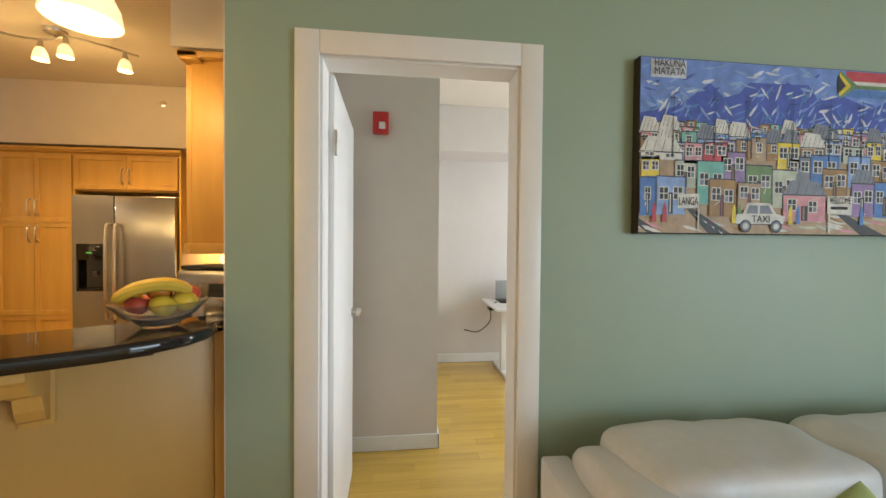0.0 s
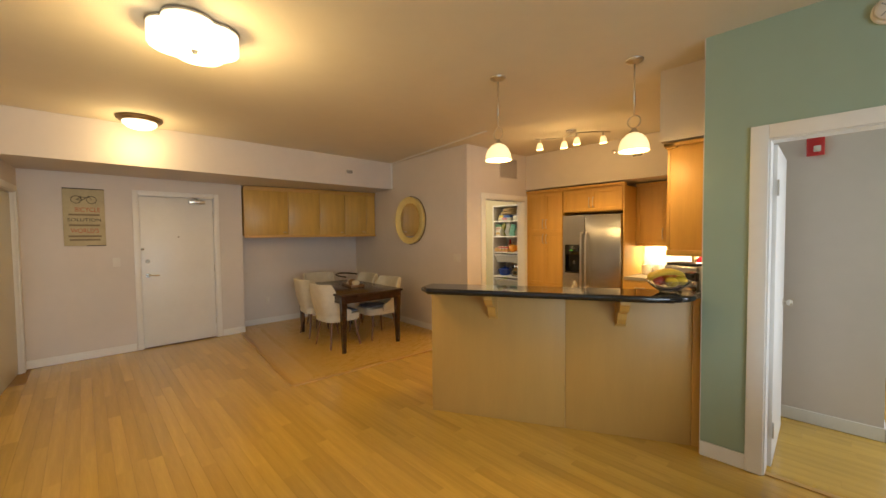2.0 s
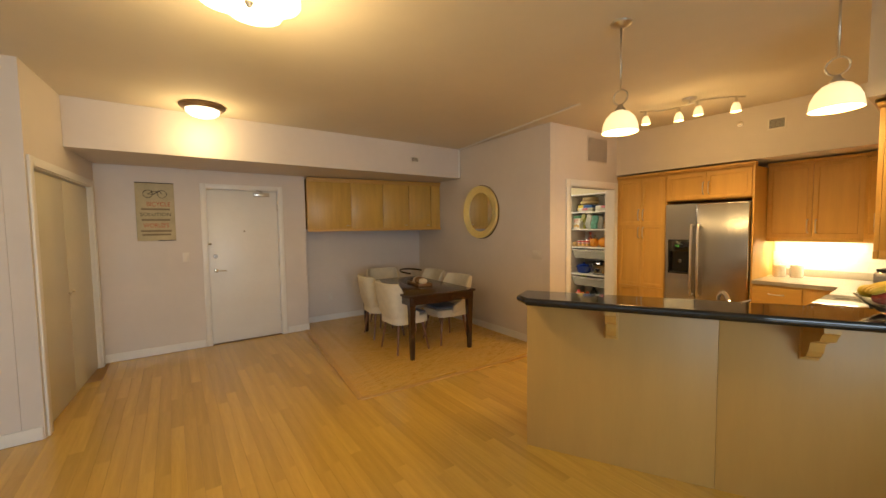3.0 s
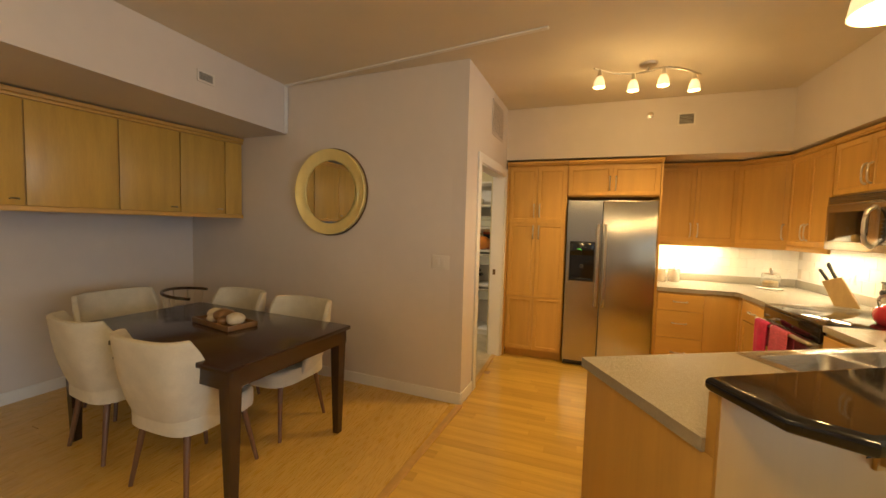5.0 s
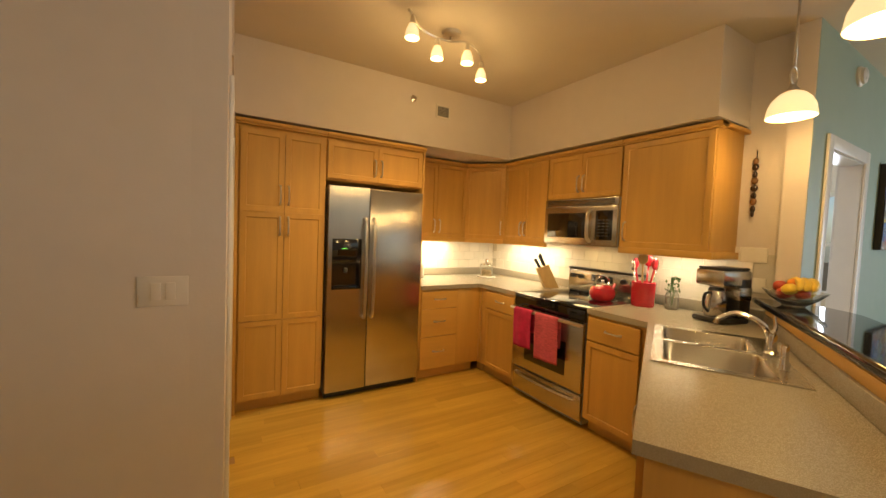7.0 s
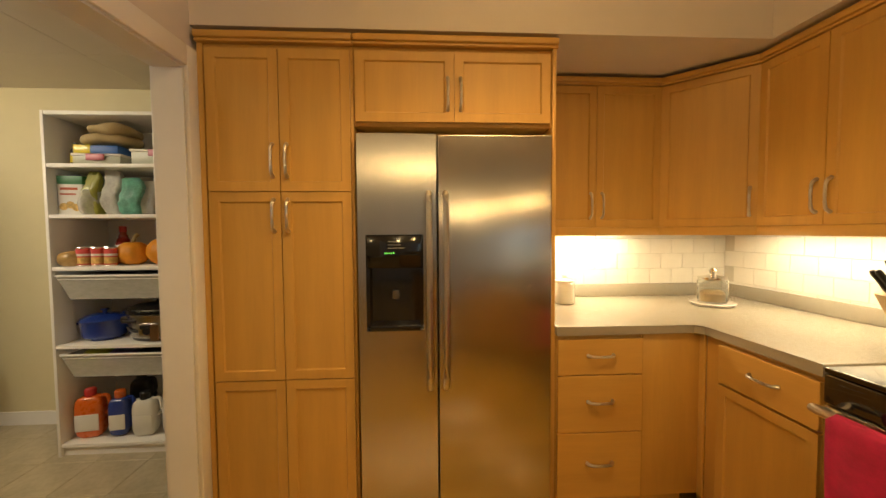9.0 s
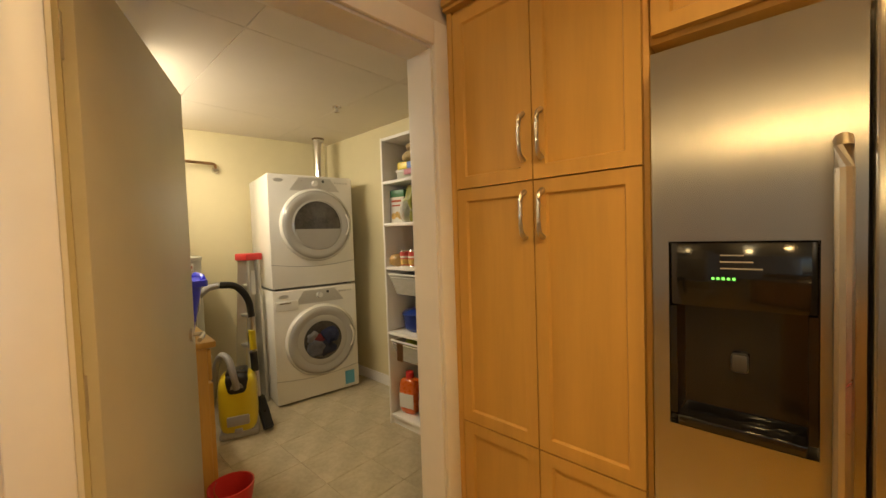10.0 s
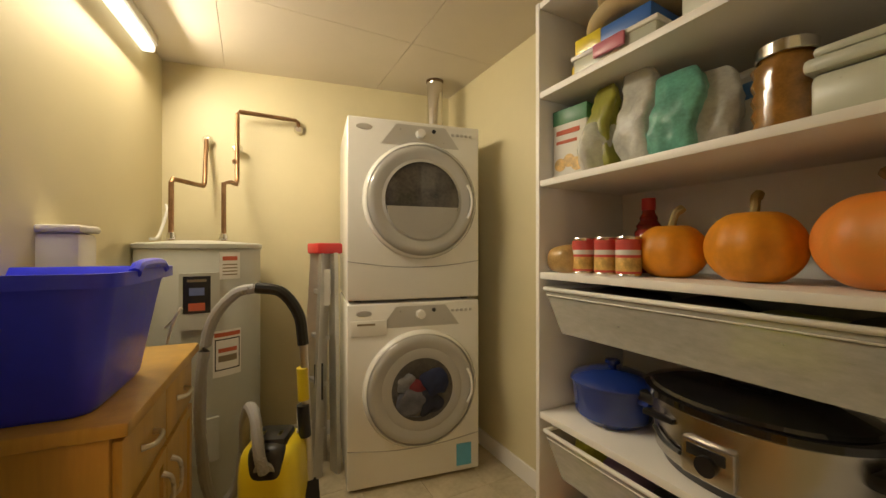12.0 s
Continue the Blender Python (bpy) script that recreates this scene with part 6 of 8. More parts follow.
def machine(m, name, label, cz, gz, drum, r_in):
    o = thing(name, m, label, "appliance", "stacked laundry machines")
    hgt = 0.955
    part("body", box(0, 0.72, 0.02, 0.64, 0.012, hgt, 0.012), M["enamel"], o)
    part("front", box(0.0, 0.72, -0.006, 0.0195, 0.014, hgt, 0.01, seg=3), M["enamel"], o)
    part("panel_seam", tube(curve_points([(0.003, -0.0055, 0.215), (0.2, -0.0055, 0.19), (0.36, -0.0055, 0.183), (0.52, -0.0055, 0.19), (0.717, -0.0055, 0.215)], 24), 0.0028, 6), M["greyplastic"], o)
    b = bmesh.new()
    b.faces.new([b.verts.new(p) for p in ((0.17, -0.0075, hgt - 0.13), (0.60, -0.0075, hgt - 0.13), (0.52, -0.0075, hgt - 0.02), (0.25, -0.0075, hgt - 0.02))])
    f = bmesh.ops.extrude_face_region(b, geom=list(b.faces))
    bmesh.ops.translate(b, vec=(0, 0.006, 0), verts=[v for v in f["geom"] if isinstance(v, bmesh.types.BMVert)])
    pan = part("control_panel", b, M["trimgrey"], o, "silver control panel", smooth=None)
    part("dial", lathe([(0, 0.03), (0.022, 0.028), (0.026, 0.0), (0, 0)], 24, m=pose(0.38, -0.008, hgt - 0.065, 90, 0, 0)), M["enamel"], pan, "white programme dial")
    part("sensor", rod((0.455, -0.0075, hgt - 0.045), (0.455, -0.012, hgt - 0.045), 0.011), M["black"], pan, "black round button")
    for k in range(5):
        part("button", box(0.555 + 0.026 * k, 0.571 + 0.026 * k, -0.011, -0.006, hgt - 0.06, hgt - 0.045, 0.002), M["trimgrey"], o)
    b = lathe([(0, 0.004), (0.038, 0.003), (0.04, 0), (0, 0)], 28, m=pose(0.085, -0.006, hgt - 0.05, 90, 0, 0) @ Matrix.Diagonal((1, 0.4, 1, 1)))
    part("badge", b, M["trimgrey"], o, "blank oval badge")
    dm = pose(0.385, -0.006, cz, 90, 0, 0)
    ring = part("door_ring", lathe([(0.215, 0.036), (0.25, 0.046), (0.272, 0.045), (0.289, 0.034), (0.297, 0.0), (0.2, 0.0)], 56), M["ring"], o, "round silver door ring", dm, smooth=50)
    part("door_edge", lathe([(0.292, 0.0), (0.306, 0.0), (0.31, 0.012), (0.3, 0.03), (0.292, 0.036)], 56), M["enamel"], o, "", dm, smooth=50)
    part("door_glass", lathe([(0, 0.012 if drum else 0.045), (r_in * 0.6, 0.02 if drum else 0.044), (r_in, 0.036), (0.218, 0.032), (0.218, 0.02), (0, 0.002)], 48), M["smoke"], ring, "dark bulging door glass", smooth=50)
    part("door_cover", lathe([(r_in, 0.037), (0.2, 0.042), (0.222, 0.034), (0.215, 0.03), (r_in, 0.03)], 48), M["ring"], ring, smooth=50)
    part("door_grip", tube(curve_points([(0.245, 0.09, 0.05), (0.262, 0.05, 0.058), (0.268, 0.0, 0.06), (0.262, -0.05, 0.058), (0.245, -0.09, 0.05)], 14), 0.008, 8), M["enamel"], ring)
    for x in (0.06, 0.66):
        part("foot", rod((x, 0.08, 0.0), (x, 0.08, 0.02), 0.02), M["black"], o)
        part("foot", rod((x, 0.55, 0.0), (x, 0.55, 0.02), 0.02), M["black"], o)
    return o


w1 = machine(WASH @ pose(0, 0, 0.005), "washing_machine", "white front-loading washing machine with a blue sticker", 0.50, 0, True, 0.165)
part("drawer", box(0.02, 0.2, -0.012, -0.005, 0.79, 0.87, 0.004), M["enamel"], w1, "detergent drawer front")
part("print_bar", box(0.05, 0.14, -0.0135, -0.0115, 0.845, 0.855), M["inkgrey"], w1)
part("sticker", box(0.585, 0.672, -0.0085, -0.0055, 0.045, 0.165), M["sticker"], w1, "light blue energy sticker")
M["drumsteel"] = material("drum steel", (0.42, 0.40, 0.36), 0.3, 1.0, vary=0.1)
wash_door = pose(0.385, -0.006, 0.50, 90, 0, 0)
# Cloth colours are darkened in place of smoked glass over them.
for nm_, col_, x_, y_, r_, sd_ in (("blue", (0.015, 0.022, 0.065), 0.075, 0.035, 0.075, 1), ("grey", (0.10, 0.10, 0.115), -0.06, -0.07, 0.085, 2), ("red", (0.15, 0.016, 0.02), -0.025, 0.0, 0.05, 3), ("navy", (0.014, 0.016, 0.032), 0.03, -0.075, 0.07, 4), ("white", (0.19, 0.19, 0.2), -0.085, 0.03, 0.055, 5)):
    b = bmesh.new()
    bmesh.ops.create_icosphere(b, subdivisions=4, radius=r_)
    for v in b.verts:
        v.co *= 1 + 0.42 * noise.noise(v.co * 21 + Vector((sd_ * 7.0, 0, 0)))
        v.co.z = max(-0.008, v.co.z * 0.3)
    part("laundry", b, material(nm_ + " dimmed cloth", col_, 0.85, vary=0.4, scale=18), w1, nm_ + " washing behind the door", wash_door @ pose(x_, y_, 0.024), smooth=80)
w2 = machine(WASH @ pose(0, 0, 0.962), "tumble_dryer", "white tumble dryer stacked on the washing machine", 0.535, 0, False, 0.2)
M["half"] = material("grey dryer filter", (0.34, 0.32, 0.28), 0.3, vary=0.06)
b = bmesh.new()
b.faces.new([b.verts.new((0.385 + 0.19 * math.cos(radians(180 + 9 * k)), -0.0525, 0.50 + 0.17 * math.sin(radians(180 + 9 * k)))) for k in range(21)])
f = bmesh.ops.extrude_face_region(b, geom=list(b.faces))
bmesh.ops.translate(b, vec=(0, 0.008, 0), verts=[v for v in f["geom"] if isinstance(v, bmesh.types.BMVert)])
part("lint_cover", b, M["half"], w2, "grey lower half of the dryer window", smooth=None)
du = thing("dryer_duct", WASH @ pose(0.60, 0.45, 1.918), "silver vent duct rising to the ceiling", "duct")
b = lathe([(0.05 + (0.004 if k % 2 else 0), 0.0 + k * 0.0146) for k in range(30)], 24)
part("pipe", b, M["chrome"], du)
part("collar", lathe([(0.05, 0.425), (0.058, 0.43), (0.058, 0.441), (0.05, 0.441)], 24), M["bronze"], du)

# water heater with its pipes
M["heater"] = material("grey enamelled tank", (0.42, 0.42, 0.36), 0.35, vary=0.06, scale=3)
M["copper"] = material("aged copper", (0.32, 0.185, 0.095), 0.35, 0.9, vary=0.3, scale=14)
wh = thing("water_heater", pose(-5.63, 3.93, 0), "grey cylindrical water heater with labels", "water heater")
part("tank", lathe([(0, 0.03), (0.27, 0.03), (0.28, 0.05), (0.28, 1.25), (0.27, 1.27), (0.1, 1.285), (0, 1.287)], 56), M["heater"], wh, smooth=50)
part("top_rim", lathe([(0.279, 1.24), (0.288, 1.245), (0.288, 1.265), (0.27, 1.272)], 56), M["heater"], wh)
for a in range(3):
    part("foot", rod((0.2 * math.cos(a * 2.1), 0.2 * math.sin(a * 2.1), 0), (0.2 * math.cos(a * 2.1), 0.2 * math.sin(a * 2.1), 0.035), 0.02), M["black"], wh)


def on_tank(deg, z, w, h, mat, name, label, out=0.003):
    n = 8
    b = bmesh.new()
    half = w / 2 / 0.28
    rows = []
    for k in range(n + 1):
        a = radians(deg) - half + 2 * half * k / n
        rows.append([b.verts.new((rr * math.cos(a), rr * math.sin(a), zz)) for rr, zz in ((0.2805, z - h / 2), (0.2805 + out, z - h / 2), (0.2805 + out, z + h / 2), (0.2805, z + h / 2))])
    for p, q in zip(rows, rows[1:]):
        for j in range(4):
            b.faces.new((p[j], p[(j + 1) % 4], q[(j + 1) % 4], q[j]))
    b.faces.new(rows[0])
    b.faces.new(rows[-1])
    return part(name, b, mat, wh, label, smooth=None)


M["inkblue"] = material("faded blue print", (0.12, 0.16, 0.34), 0.6)
M["label"] = material("white label paper", (0.7, 0.68, 0.62), 0.6, vary=0.05)
on_tank(30, 1.16, 0.10, 0.13, M["label"], "warning_label", "white warning label")
on_tank(30, 1.195, 0.07, 0.02, M["inkred"], "print_bar", "", 0.0036)
for k in range(4):
    on_tank(30, 1.165 - 0.016 * k, 0.07, 0.006, M["inkgrey"], "print_bar", "", 0.0036)
on_tank(4, 1.0, 0.15, 0.26, M["heater"], "thermostat_cover", "grey thermostat cover", 0.02)
on_tank(2, 1.03, 0.1, 0.17, M["black"], "label_panel", "black label with a red seal", 0.0215)
on_tank(2, 0.975, 0.06, 0.035, M["inkred"], "seal", "", 0.0225)
on_tank(2, 1.045, 0.055, 0.035, M["inkblue"], "seal", "", 0.0225)
on_tank(2, 1.095, 0.07, 0.012, M["inkgrey"], "print_bar", "", 0.0225)
on_tank(28, 0.74, 0.13, 0.22, M["label"], "warning_label", "white warning label with a dark border")
on_tank(28, 0.83, 0.12, 0.02, M["inkred"], "print_bar", "", 0.0036)
on_tank(28, 0.735, 0.115, 0.15, M["ink"], "label_border", "", 0.0034)
on_tank(28, 0.735, 0.105, 0.138, M["label"], "label_field", "", 0.0038)
on_tank(28, 0.755, 0.085, 0.02, M["inkred"], "print_bar", "", 0.0042)
on_tank(28, 0.715, 0.085, 0.03, M["inkgrey"], "print_bar", "", 0.0042)
on_tank(4, 0.35, 0.15, 0.2, M["heater"], "thermostat_cover", "grey thermostat cover", 0.02)
pp = thing("copper_pipes", pose(0, 0, 0), "aged copper water pipes bent above the heater", "pipe")
part("pipe", tube([(-5.66, 4.03, 1.285), (-5.66, 4.03, 1.6), (-5.72, 4.06, 1.62), (-5.80, 4.085, 1.62), (-5.83, 4.09, 1.66), (-5.86, 4.09, 2.05), (-5.865, 4.1, 2.07), (-5.875, 4.42, 2.07), (-5.88, 4.435, 2.06), (-5.89, 4.44, 2.03), (-5.915, 4.44, 2.02)], 0.0125, 10), M["copper"], pp)
part("pipe", tube([(-5.62, 3.80, 1.285), (-5.62, 3.80, 1.58), (-5.63, 3.805, 1.6), (-5.82, 3.92, 1.6), (-5.84, 3.925, 1.62), (-5.95, 3.925, 1.9), (-5.985, 3.93, 1.91)], 0.0125, 10), M["copper"], pp)
for p in ((-5.90, 4.44, 2.02), (-5.965, 3.93, 1.9), (-5.925, 4.09, 1.86)):
    part("flange", lathe([(0, 0.02), (0.018, 0.02), (0.03, 0.0), (0, 0)], 20, m=pose(*p, 0, 90, -9)), M["chrome"], pp, "chrome wall flange")
for p in ((-5.66, 4.03, 1.29), (-5.62, 3.80, 1.29)):
    part("union", lathe([(0, 0), (0.02, 0), (0.022, 0.015), (0.016, 0.035), (0, 0.035)], 12, m=pose(*p)), M["chrome"], pp)
part("valve", rod((-5.855, 4.075, 1.76), (-5.82, 4.075, 1.76), 0.012), M["copper"], pp)
part("relief_valve", rod((-5.58, 3.9, 1.285), (-5.58, 3.9, 1.335), 0.022, 0.02), M["copper"], wh, "brass relief valve")
part("conduit", rod((-5.58, 3.93, 1.305), (-5.58, 4.17, 1.305), 0.014), M["label"], wh, "white plastic outlet pipe")
part("cable", tube(curve_points([(-5.99, 3.72, 1.5), (-5.9, 3.74, 1.46), (-5.82, 3.73, 1.36), (-5.75, 3.72, 1.3), (-5.6, 3.72, 1.29)], 20), 0.008, 6), M["label"], pp, "white flexible cable")

# step ladder
M["alu"] = material("aluminium", (0.62, 0.6, 0.55), 0.35, 0.85, vary=0.1)
la = thing("step_ladder", pose(-5.50, 4.53, 0, 0, 0, 12), "folded aluminium step ladder with a red cap", "ladder")
for dx, y0, y1 in ((0.0, -0.075, -0.015), (0.0, 0.035, 0.03)):
    for x in (-0.07, 0.07):
        b = bmesh.new()
        p0, p1 = Vector((x * 1.25, y0, 0.0)), Vector((x * 0.8, y1, 1.22))
        m = Matrix.Translation((p0 + p1) / 2) @ (p1 - p0).to_track_quat("Z", "Y").to_matrix().to_4x4() @ Matrix.Diagonal((0.022, 0.07, (p1 - p0).length, 1))
        bmesh.ops.create_cube(b, size=1, matrix=m)
        part("rail", b, M["alu"], la, smooth=None)
for z in (0.25, 0.5, 0.75, 1.0):
    f = z / 1.22
    part("step", box(-0.085 * (1 - 0.3 * f), 0.085 * (1 - 0.3 * f), -0.085 + 0.06 * f, -0.03 + 0.06 * f, z - 0.012, z + 0.012, 0.003), M["alu"], la)
part("cap", box(-0.085, 0.085, -0.065, 0.08, 1.215, 1.275, 0.012), M["red"], la, "red plastic cap")
part("label", box(0.0715, 0.074, -0.045, 0.01, 0.93, 1.13), M["label"], la, "white instruction label")
part("side_label", box(0.0825, 0.085, -0.085, -0.035, 0.42, 0.62), M["black"], la, "black side label")

# vacuum cleaner
M["yellow"] = material("yellow plastic", (0.66, 0.52, 0.02), 0.3, vary=0.05, coat=0.3)
M["hose"] = material("grey corrugated hose", (0.30, 0.29, 0.27), 0.5, vary=0.08)
va = thing("vacuum_cleaner", pose(-5.03, 4.25, 0.005, 0, 0, 68), "yellow upright-parked vacuum cleaner with a grey hose", "vacuum cleaner")
part("body", soft(-0.12, 0.12, -0.11, 0.12, 0.03, 0.44, 0.05, 8, 0.0, 5.0), M["yellow"], va, smooth=80)
part("bumper", box(-0.125, 0.125, -0.1, 0.13, 0.0, 0.05, 0.02), M["greyplastic"], va)
part("grille", box(-0.07, 0.07, -0.124, -0.108, 0.1, 0.17, 0.008), M["greyplastic"], va, "grey vent grille")
part("badge", box(-0.025, 0.025, -0.124, -0.108, 0.05, 0.08, 0.006), M["greyplastic"], va)
part("hatch", box(-0.07, 0.07, -0.08, 0.06, 0.4, 0.47, 0.02), M["black"], va, "black hose socket")
part("top_panel", soft(-0.075, 0.075, -0.118, 0.03, 0.30, 0.452, 0.04, 2, 0.0, 4.0), M["black"], va, "black upper panel", smooth=80)
for k in range(2):
    part("lever", box(-0.05 + 0.07 * k, -0.02 + 0.07 * k, -0.06, 0.0, 0.44, 0.47, 0.008), M["yellow"], va, "yellow lever")
for k in range(6):
    part("print_bar", box(0.082, 0.087, 0.025, 0.055, 0.44 + 0.018 * k, 0.452 + 0.018 * k), M["label"], va)
part("collar", rod((0, -0.02, 0.40), (0, -0.12, 0.36), 0.035, 0.04), M["greyplastic"], va)
part("short_hose", tube(curve_points([(0, -0.12, 0.36), (-0.01, -0.14, 0.44), (-0.04, -0.1, 0.56), (-0.09, -0.03, 0.58), (-0.13, 0.02, 0.5), (-0.15, 0.06, 0.36), (-0.18, 0.06, 0.2), (-0.24, 0.03, 0.15), (-0.28, 0.0, 0.28), (-0.29, -0.02, 0.6), (-0.26, -0.01, 0.9), (-0.17, 0.0, 1.04), (-0.08, 0.01, 1.07)], 150), 0.021, 10, ribs=0.1), M["hose"], va, "grey corrugated hose", smooth=30)
part("grip", tube(curve_points([(-0.08, 0.01, 1.07), (0.02, 0.02, 1.05), (0.09, 0.03, 0.95), (0.11, 0.03, 0.82)], 18), 0.024, 10), M["black"], va, "black curved grip")
part("wand", rod((0.11, 0.03, 0.83), (0.13, 0.06, 0.2), 0.017), M["nickel"], va, "steel telescopic wand")
part("wand_sleeve", rod((0.105, 0.03, 0.72), (0.11, 0.035, 0.58), 0.024), M["yellow"], va, "yellow sleeve")
part("wand_clip", rod((0.108, 0.03, 0.56), (0.115, 0.04, 0.42), 0.026), M["black"], va, "black wand clip")
b = bmesh.new()
bmesh.ops.create_cube(b, size=1, matrix=pose(0.16, -0.02, 0.12, 48, 0, 20) @ Matrix.Diagonal((0.07, 0.26, 0.035, 1)))
bmesh.ops.bevel(b, geom=list(b.edges), offset=0.01, segments=2, affect="EDGES")
part("floor_head", b, M["black"], va, "black floor nozzle")
part("nozzle_joint", rod((0.13, 0.06, 0.21), (0.155, 0.0, 0.12), 0.02), M["black"], va)

# base cabinet with the bin on it
lc = thing("laundry_cabinet", pose(-4.30, 3.905, 0, 0, 0, 176), "small pine cabinet with a drawer over a door", "cabinet")
M["pine"] = material("lacquered pine", (0.56, 0.33, 0.075), 0.35, vary=0.16, scale=2.5, stretch=(6, 6, 0.6), coat=0.25)
part("body", box(0.02, 0.74, 0.02, 0.40, 0.05, 0.835, 0.004), M["pine"], lc)
part("plinth", box(0.04, 0.72, 0.05, 0.38, 0.001, 0.049), M["pine"], lc)
part("top", box(0.0, 0.76, -0.02, 0.42, 0.836, 0.87, 0.008), M["pine"], lc, "pine top board")
for i in range(2):
    x = 0.03 + i * 0.35
    d = part("drawer_front", box(x, x + 0.345, 0.0, 0.019, 0.66, 0.82, 0.004), M["pine"], lc)
    part("handle", bow_handle(0.1), M["nickel"], d, "bowed nickel handle", pose(x + 0.12, 0.0, 0.745, 0, 90, 0))
    d = part("door", panel_door(0.345, 0.58, 0.02, 0.05), M["pine"], lc, m=pose(x, 0.019, 0.065), smooth=None)
    part("handle", bow_handle(0.12), M["nickel"], d, "bowed nickel handle", pose(0.30 if i == 0 else 0.045, -0.02, 0.40))
M["bluebin"] = material("blue polyethylene", (0.035, 0.05, 0.92), 0.34, vary=0.12, scale=5, coat=0.15)
bn = thing("recycling_bin", pose(-4.545, 3.695, 0.871, 0, 0, 176), "open blue plastic recycling bin on the cabinet", "bin")
b = bmesh.new()
prof = [(0.165, 0.155, 0.0), (0.175, 0.165, 0.015), (0.215, 0.205, 0.27), (0.22, 0.21, 0.285), (0.24, 0.23, 0.285), (0.24, 0.23, 0.315), (0.228, 0.218, 0.315), (0.205, 0.195, 0.28), (0.165, 0.155, 0.02)]
rings = []
for hx, hy, z in prof:
    r, ring = 0.045, []
    for cx, cy, a0 in ((hx - r, hy - r, 0), (-hx + r, hy - r, 90), (-hx + r, -hy + r, 180), (hx - r, -hy + r, 270)):
        for k in range(5):
            a = radians(a0 + 22.5 * k)
            ring.append(b.verts.new((cx + r * math.cos(a), cy + r * math.sin(a), z)))
    rings.append(ring)
for p, q in zip(rings, rings[1:]):
    for k in range(len(p)):
        b.faces.new((p[k], p[(k + 1) % len(p)], q[(k + 1) % len(p)], q[k]))
b.faces.new(rings[0])
b.faces.new(rings[-1])
part("tub", b, M["bluebin"], bn, smooth=50)
for s in (-1, 1):
    part("grip", tube(curve_points([(-0.12, s * 0.225, 0.31), (-0.08, s * 0.225, 0.327), (0.08, s * 0.225, 0.327), (0.12, s * 0.225, 0.31)], 14), 0.014, 8), M["bluebin"], bn)
part("handle_wire", tube(curve_points([(0.19, -0.21, 0.12), (0.2, -0.25, 0.17), (0.16, -0.255, 0.18), (0.12, -0.24, 0.12), (0.16, -0.225, 0.08)], 20), 0.004, 6), M["label"], bn, "white wire loop")
bx = thing("white_box", pose(-4.95, 3.60, 0.871, 0, 0, 172), "white plastic box behind the blue bin", "box")
part("tub", box(-0.06, 0.06, -0.08, 0.08, 0, 0.42, 0.02), M["enamel"], bx)
part("lid", box(-0.066, 0.066, -0.086, 0.086, 0.42, 0.445, 0.01), M["enamel"], bx)

# door leaf, opened into the room
ld = thing("laundry_door", pose(-3.232, 3.377, 0, 0, 0, 156), "cream laundry door standing open", "door")
part("leaf", box(0.0, 0.965, -0.02, 0.02, 0.012, 2.035, 0.003), M["leaf"], ld)
for s in (-1, 1):
    part("lever", tube(curve_points([(0.88, s * 0.02, 0.98), (0.88, s * 0.06, 0.98), (0.86, s * 0.07, 0.98), (0.78, s * 0.07, 0.975)], 14), 0.009, 8), M["nickel"], ld, "nickel lever handle")
    part("rosette", rod((0.88, s * 0.02, 0.98), (0.88, s * 0.03, 0.98), 0.03), M["nickel"], ld)
for z in (0.25, 1.05, 1.82):
    part("hinge", box(-0.012, 0.004, 0.0, 0.024, z - 0.05, z + 0.05, 0.002), M["nickel"], ld, "metal hinge")
part("strike_plate", box(0.806, 0.8095, 0.035, 0.065, 0.95, 1.01), M["bronze"], bpy.data.objects["door_frame_2"], "dark strike plate")

# strip lamp
M["tube"] = material("lit diffuser", (0.9, 0.88, 0.8), 0.4, emit=(1.0, 0.93, 0.74), power=2.3)
fx = thing("strip_lamp", pose(-5.76, 3.655, 2.36, 0, 0, -6.5), "lit fluorescent strip lamp on the laundry ceiling", "lamp")
part("housing", box(0, 1.25, -0.07, 0.07, -0.045, -0.001, 0.004), M["white"], fx)
part("diffuser", box(0.01, 1.24, -0.062, 0.062, -0.09, -0.046, 0.015), M["tube"], fx, "glowing diffuser")
sk = thing("sprinkler", pose(-4.62, 4.90, 2.36, 180, 0, 0), "small sprinkler head in the laundry ceiling", "sprinkler")
part("rose", lathe([(0, 0), (0.035, 0), (0.03, 0.008), (0.01, 0.012), (0.008, 0.04), (0.02, 0.042), (0, 0.045)], 16), M["chrome"], sk)

# shelf unit
M["melamine"] = material("white melamine", (0.79, 0.765, 0.72), 0.4, vary=0.03, scale=4)
SX0, SX1, SY0, SY1 = -4.29, -3.222, 5.03, 5.455
su = thing("pantry_shelf", pose(0, 0, 0), "tall white melamine shelf unit full of food", "shelf")
for x in (SX0, SX1 - 0.018):
    part("side_panel", box(x, x + 0.018, SY0, SY1, 0.001, 2.08, 0.002), M["melamine"], su)
for z in (0.08, 0.687, 1.16, 1.472, 1.772, 2.078):
    part("shelf_board", box(SX0 + 0.0185, SX1 - 0.0185, SY0 + 0.002, SY1, z - 0.022, z, 0.002), M["melamine"], su)
part("back_panel", box(SX0 + 0.001, SX1 - 0.001, SY1 + 0.0005, SY1 + 0.008, 0.05, 2.078), M["melamine"], su)
part("plinth", box(SX0 + 0.0185, SX1 - 0.0185, SY0 + 0.02, SY0 + 0.035, 0.001, 0.057), M["melamine"], su)
M["mesh"] = material("translucent white mesh plastic", (0.78, 0.76, 0.68), 0.5, vary=0.15, scale=30, stretch=(1, 1, 3), alpha=0.34)


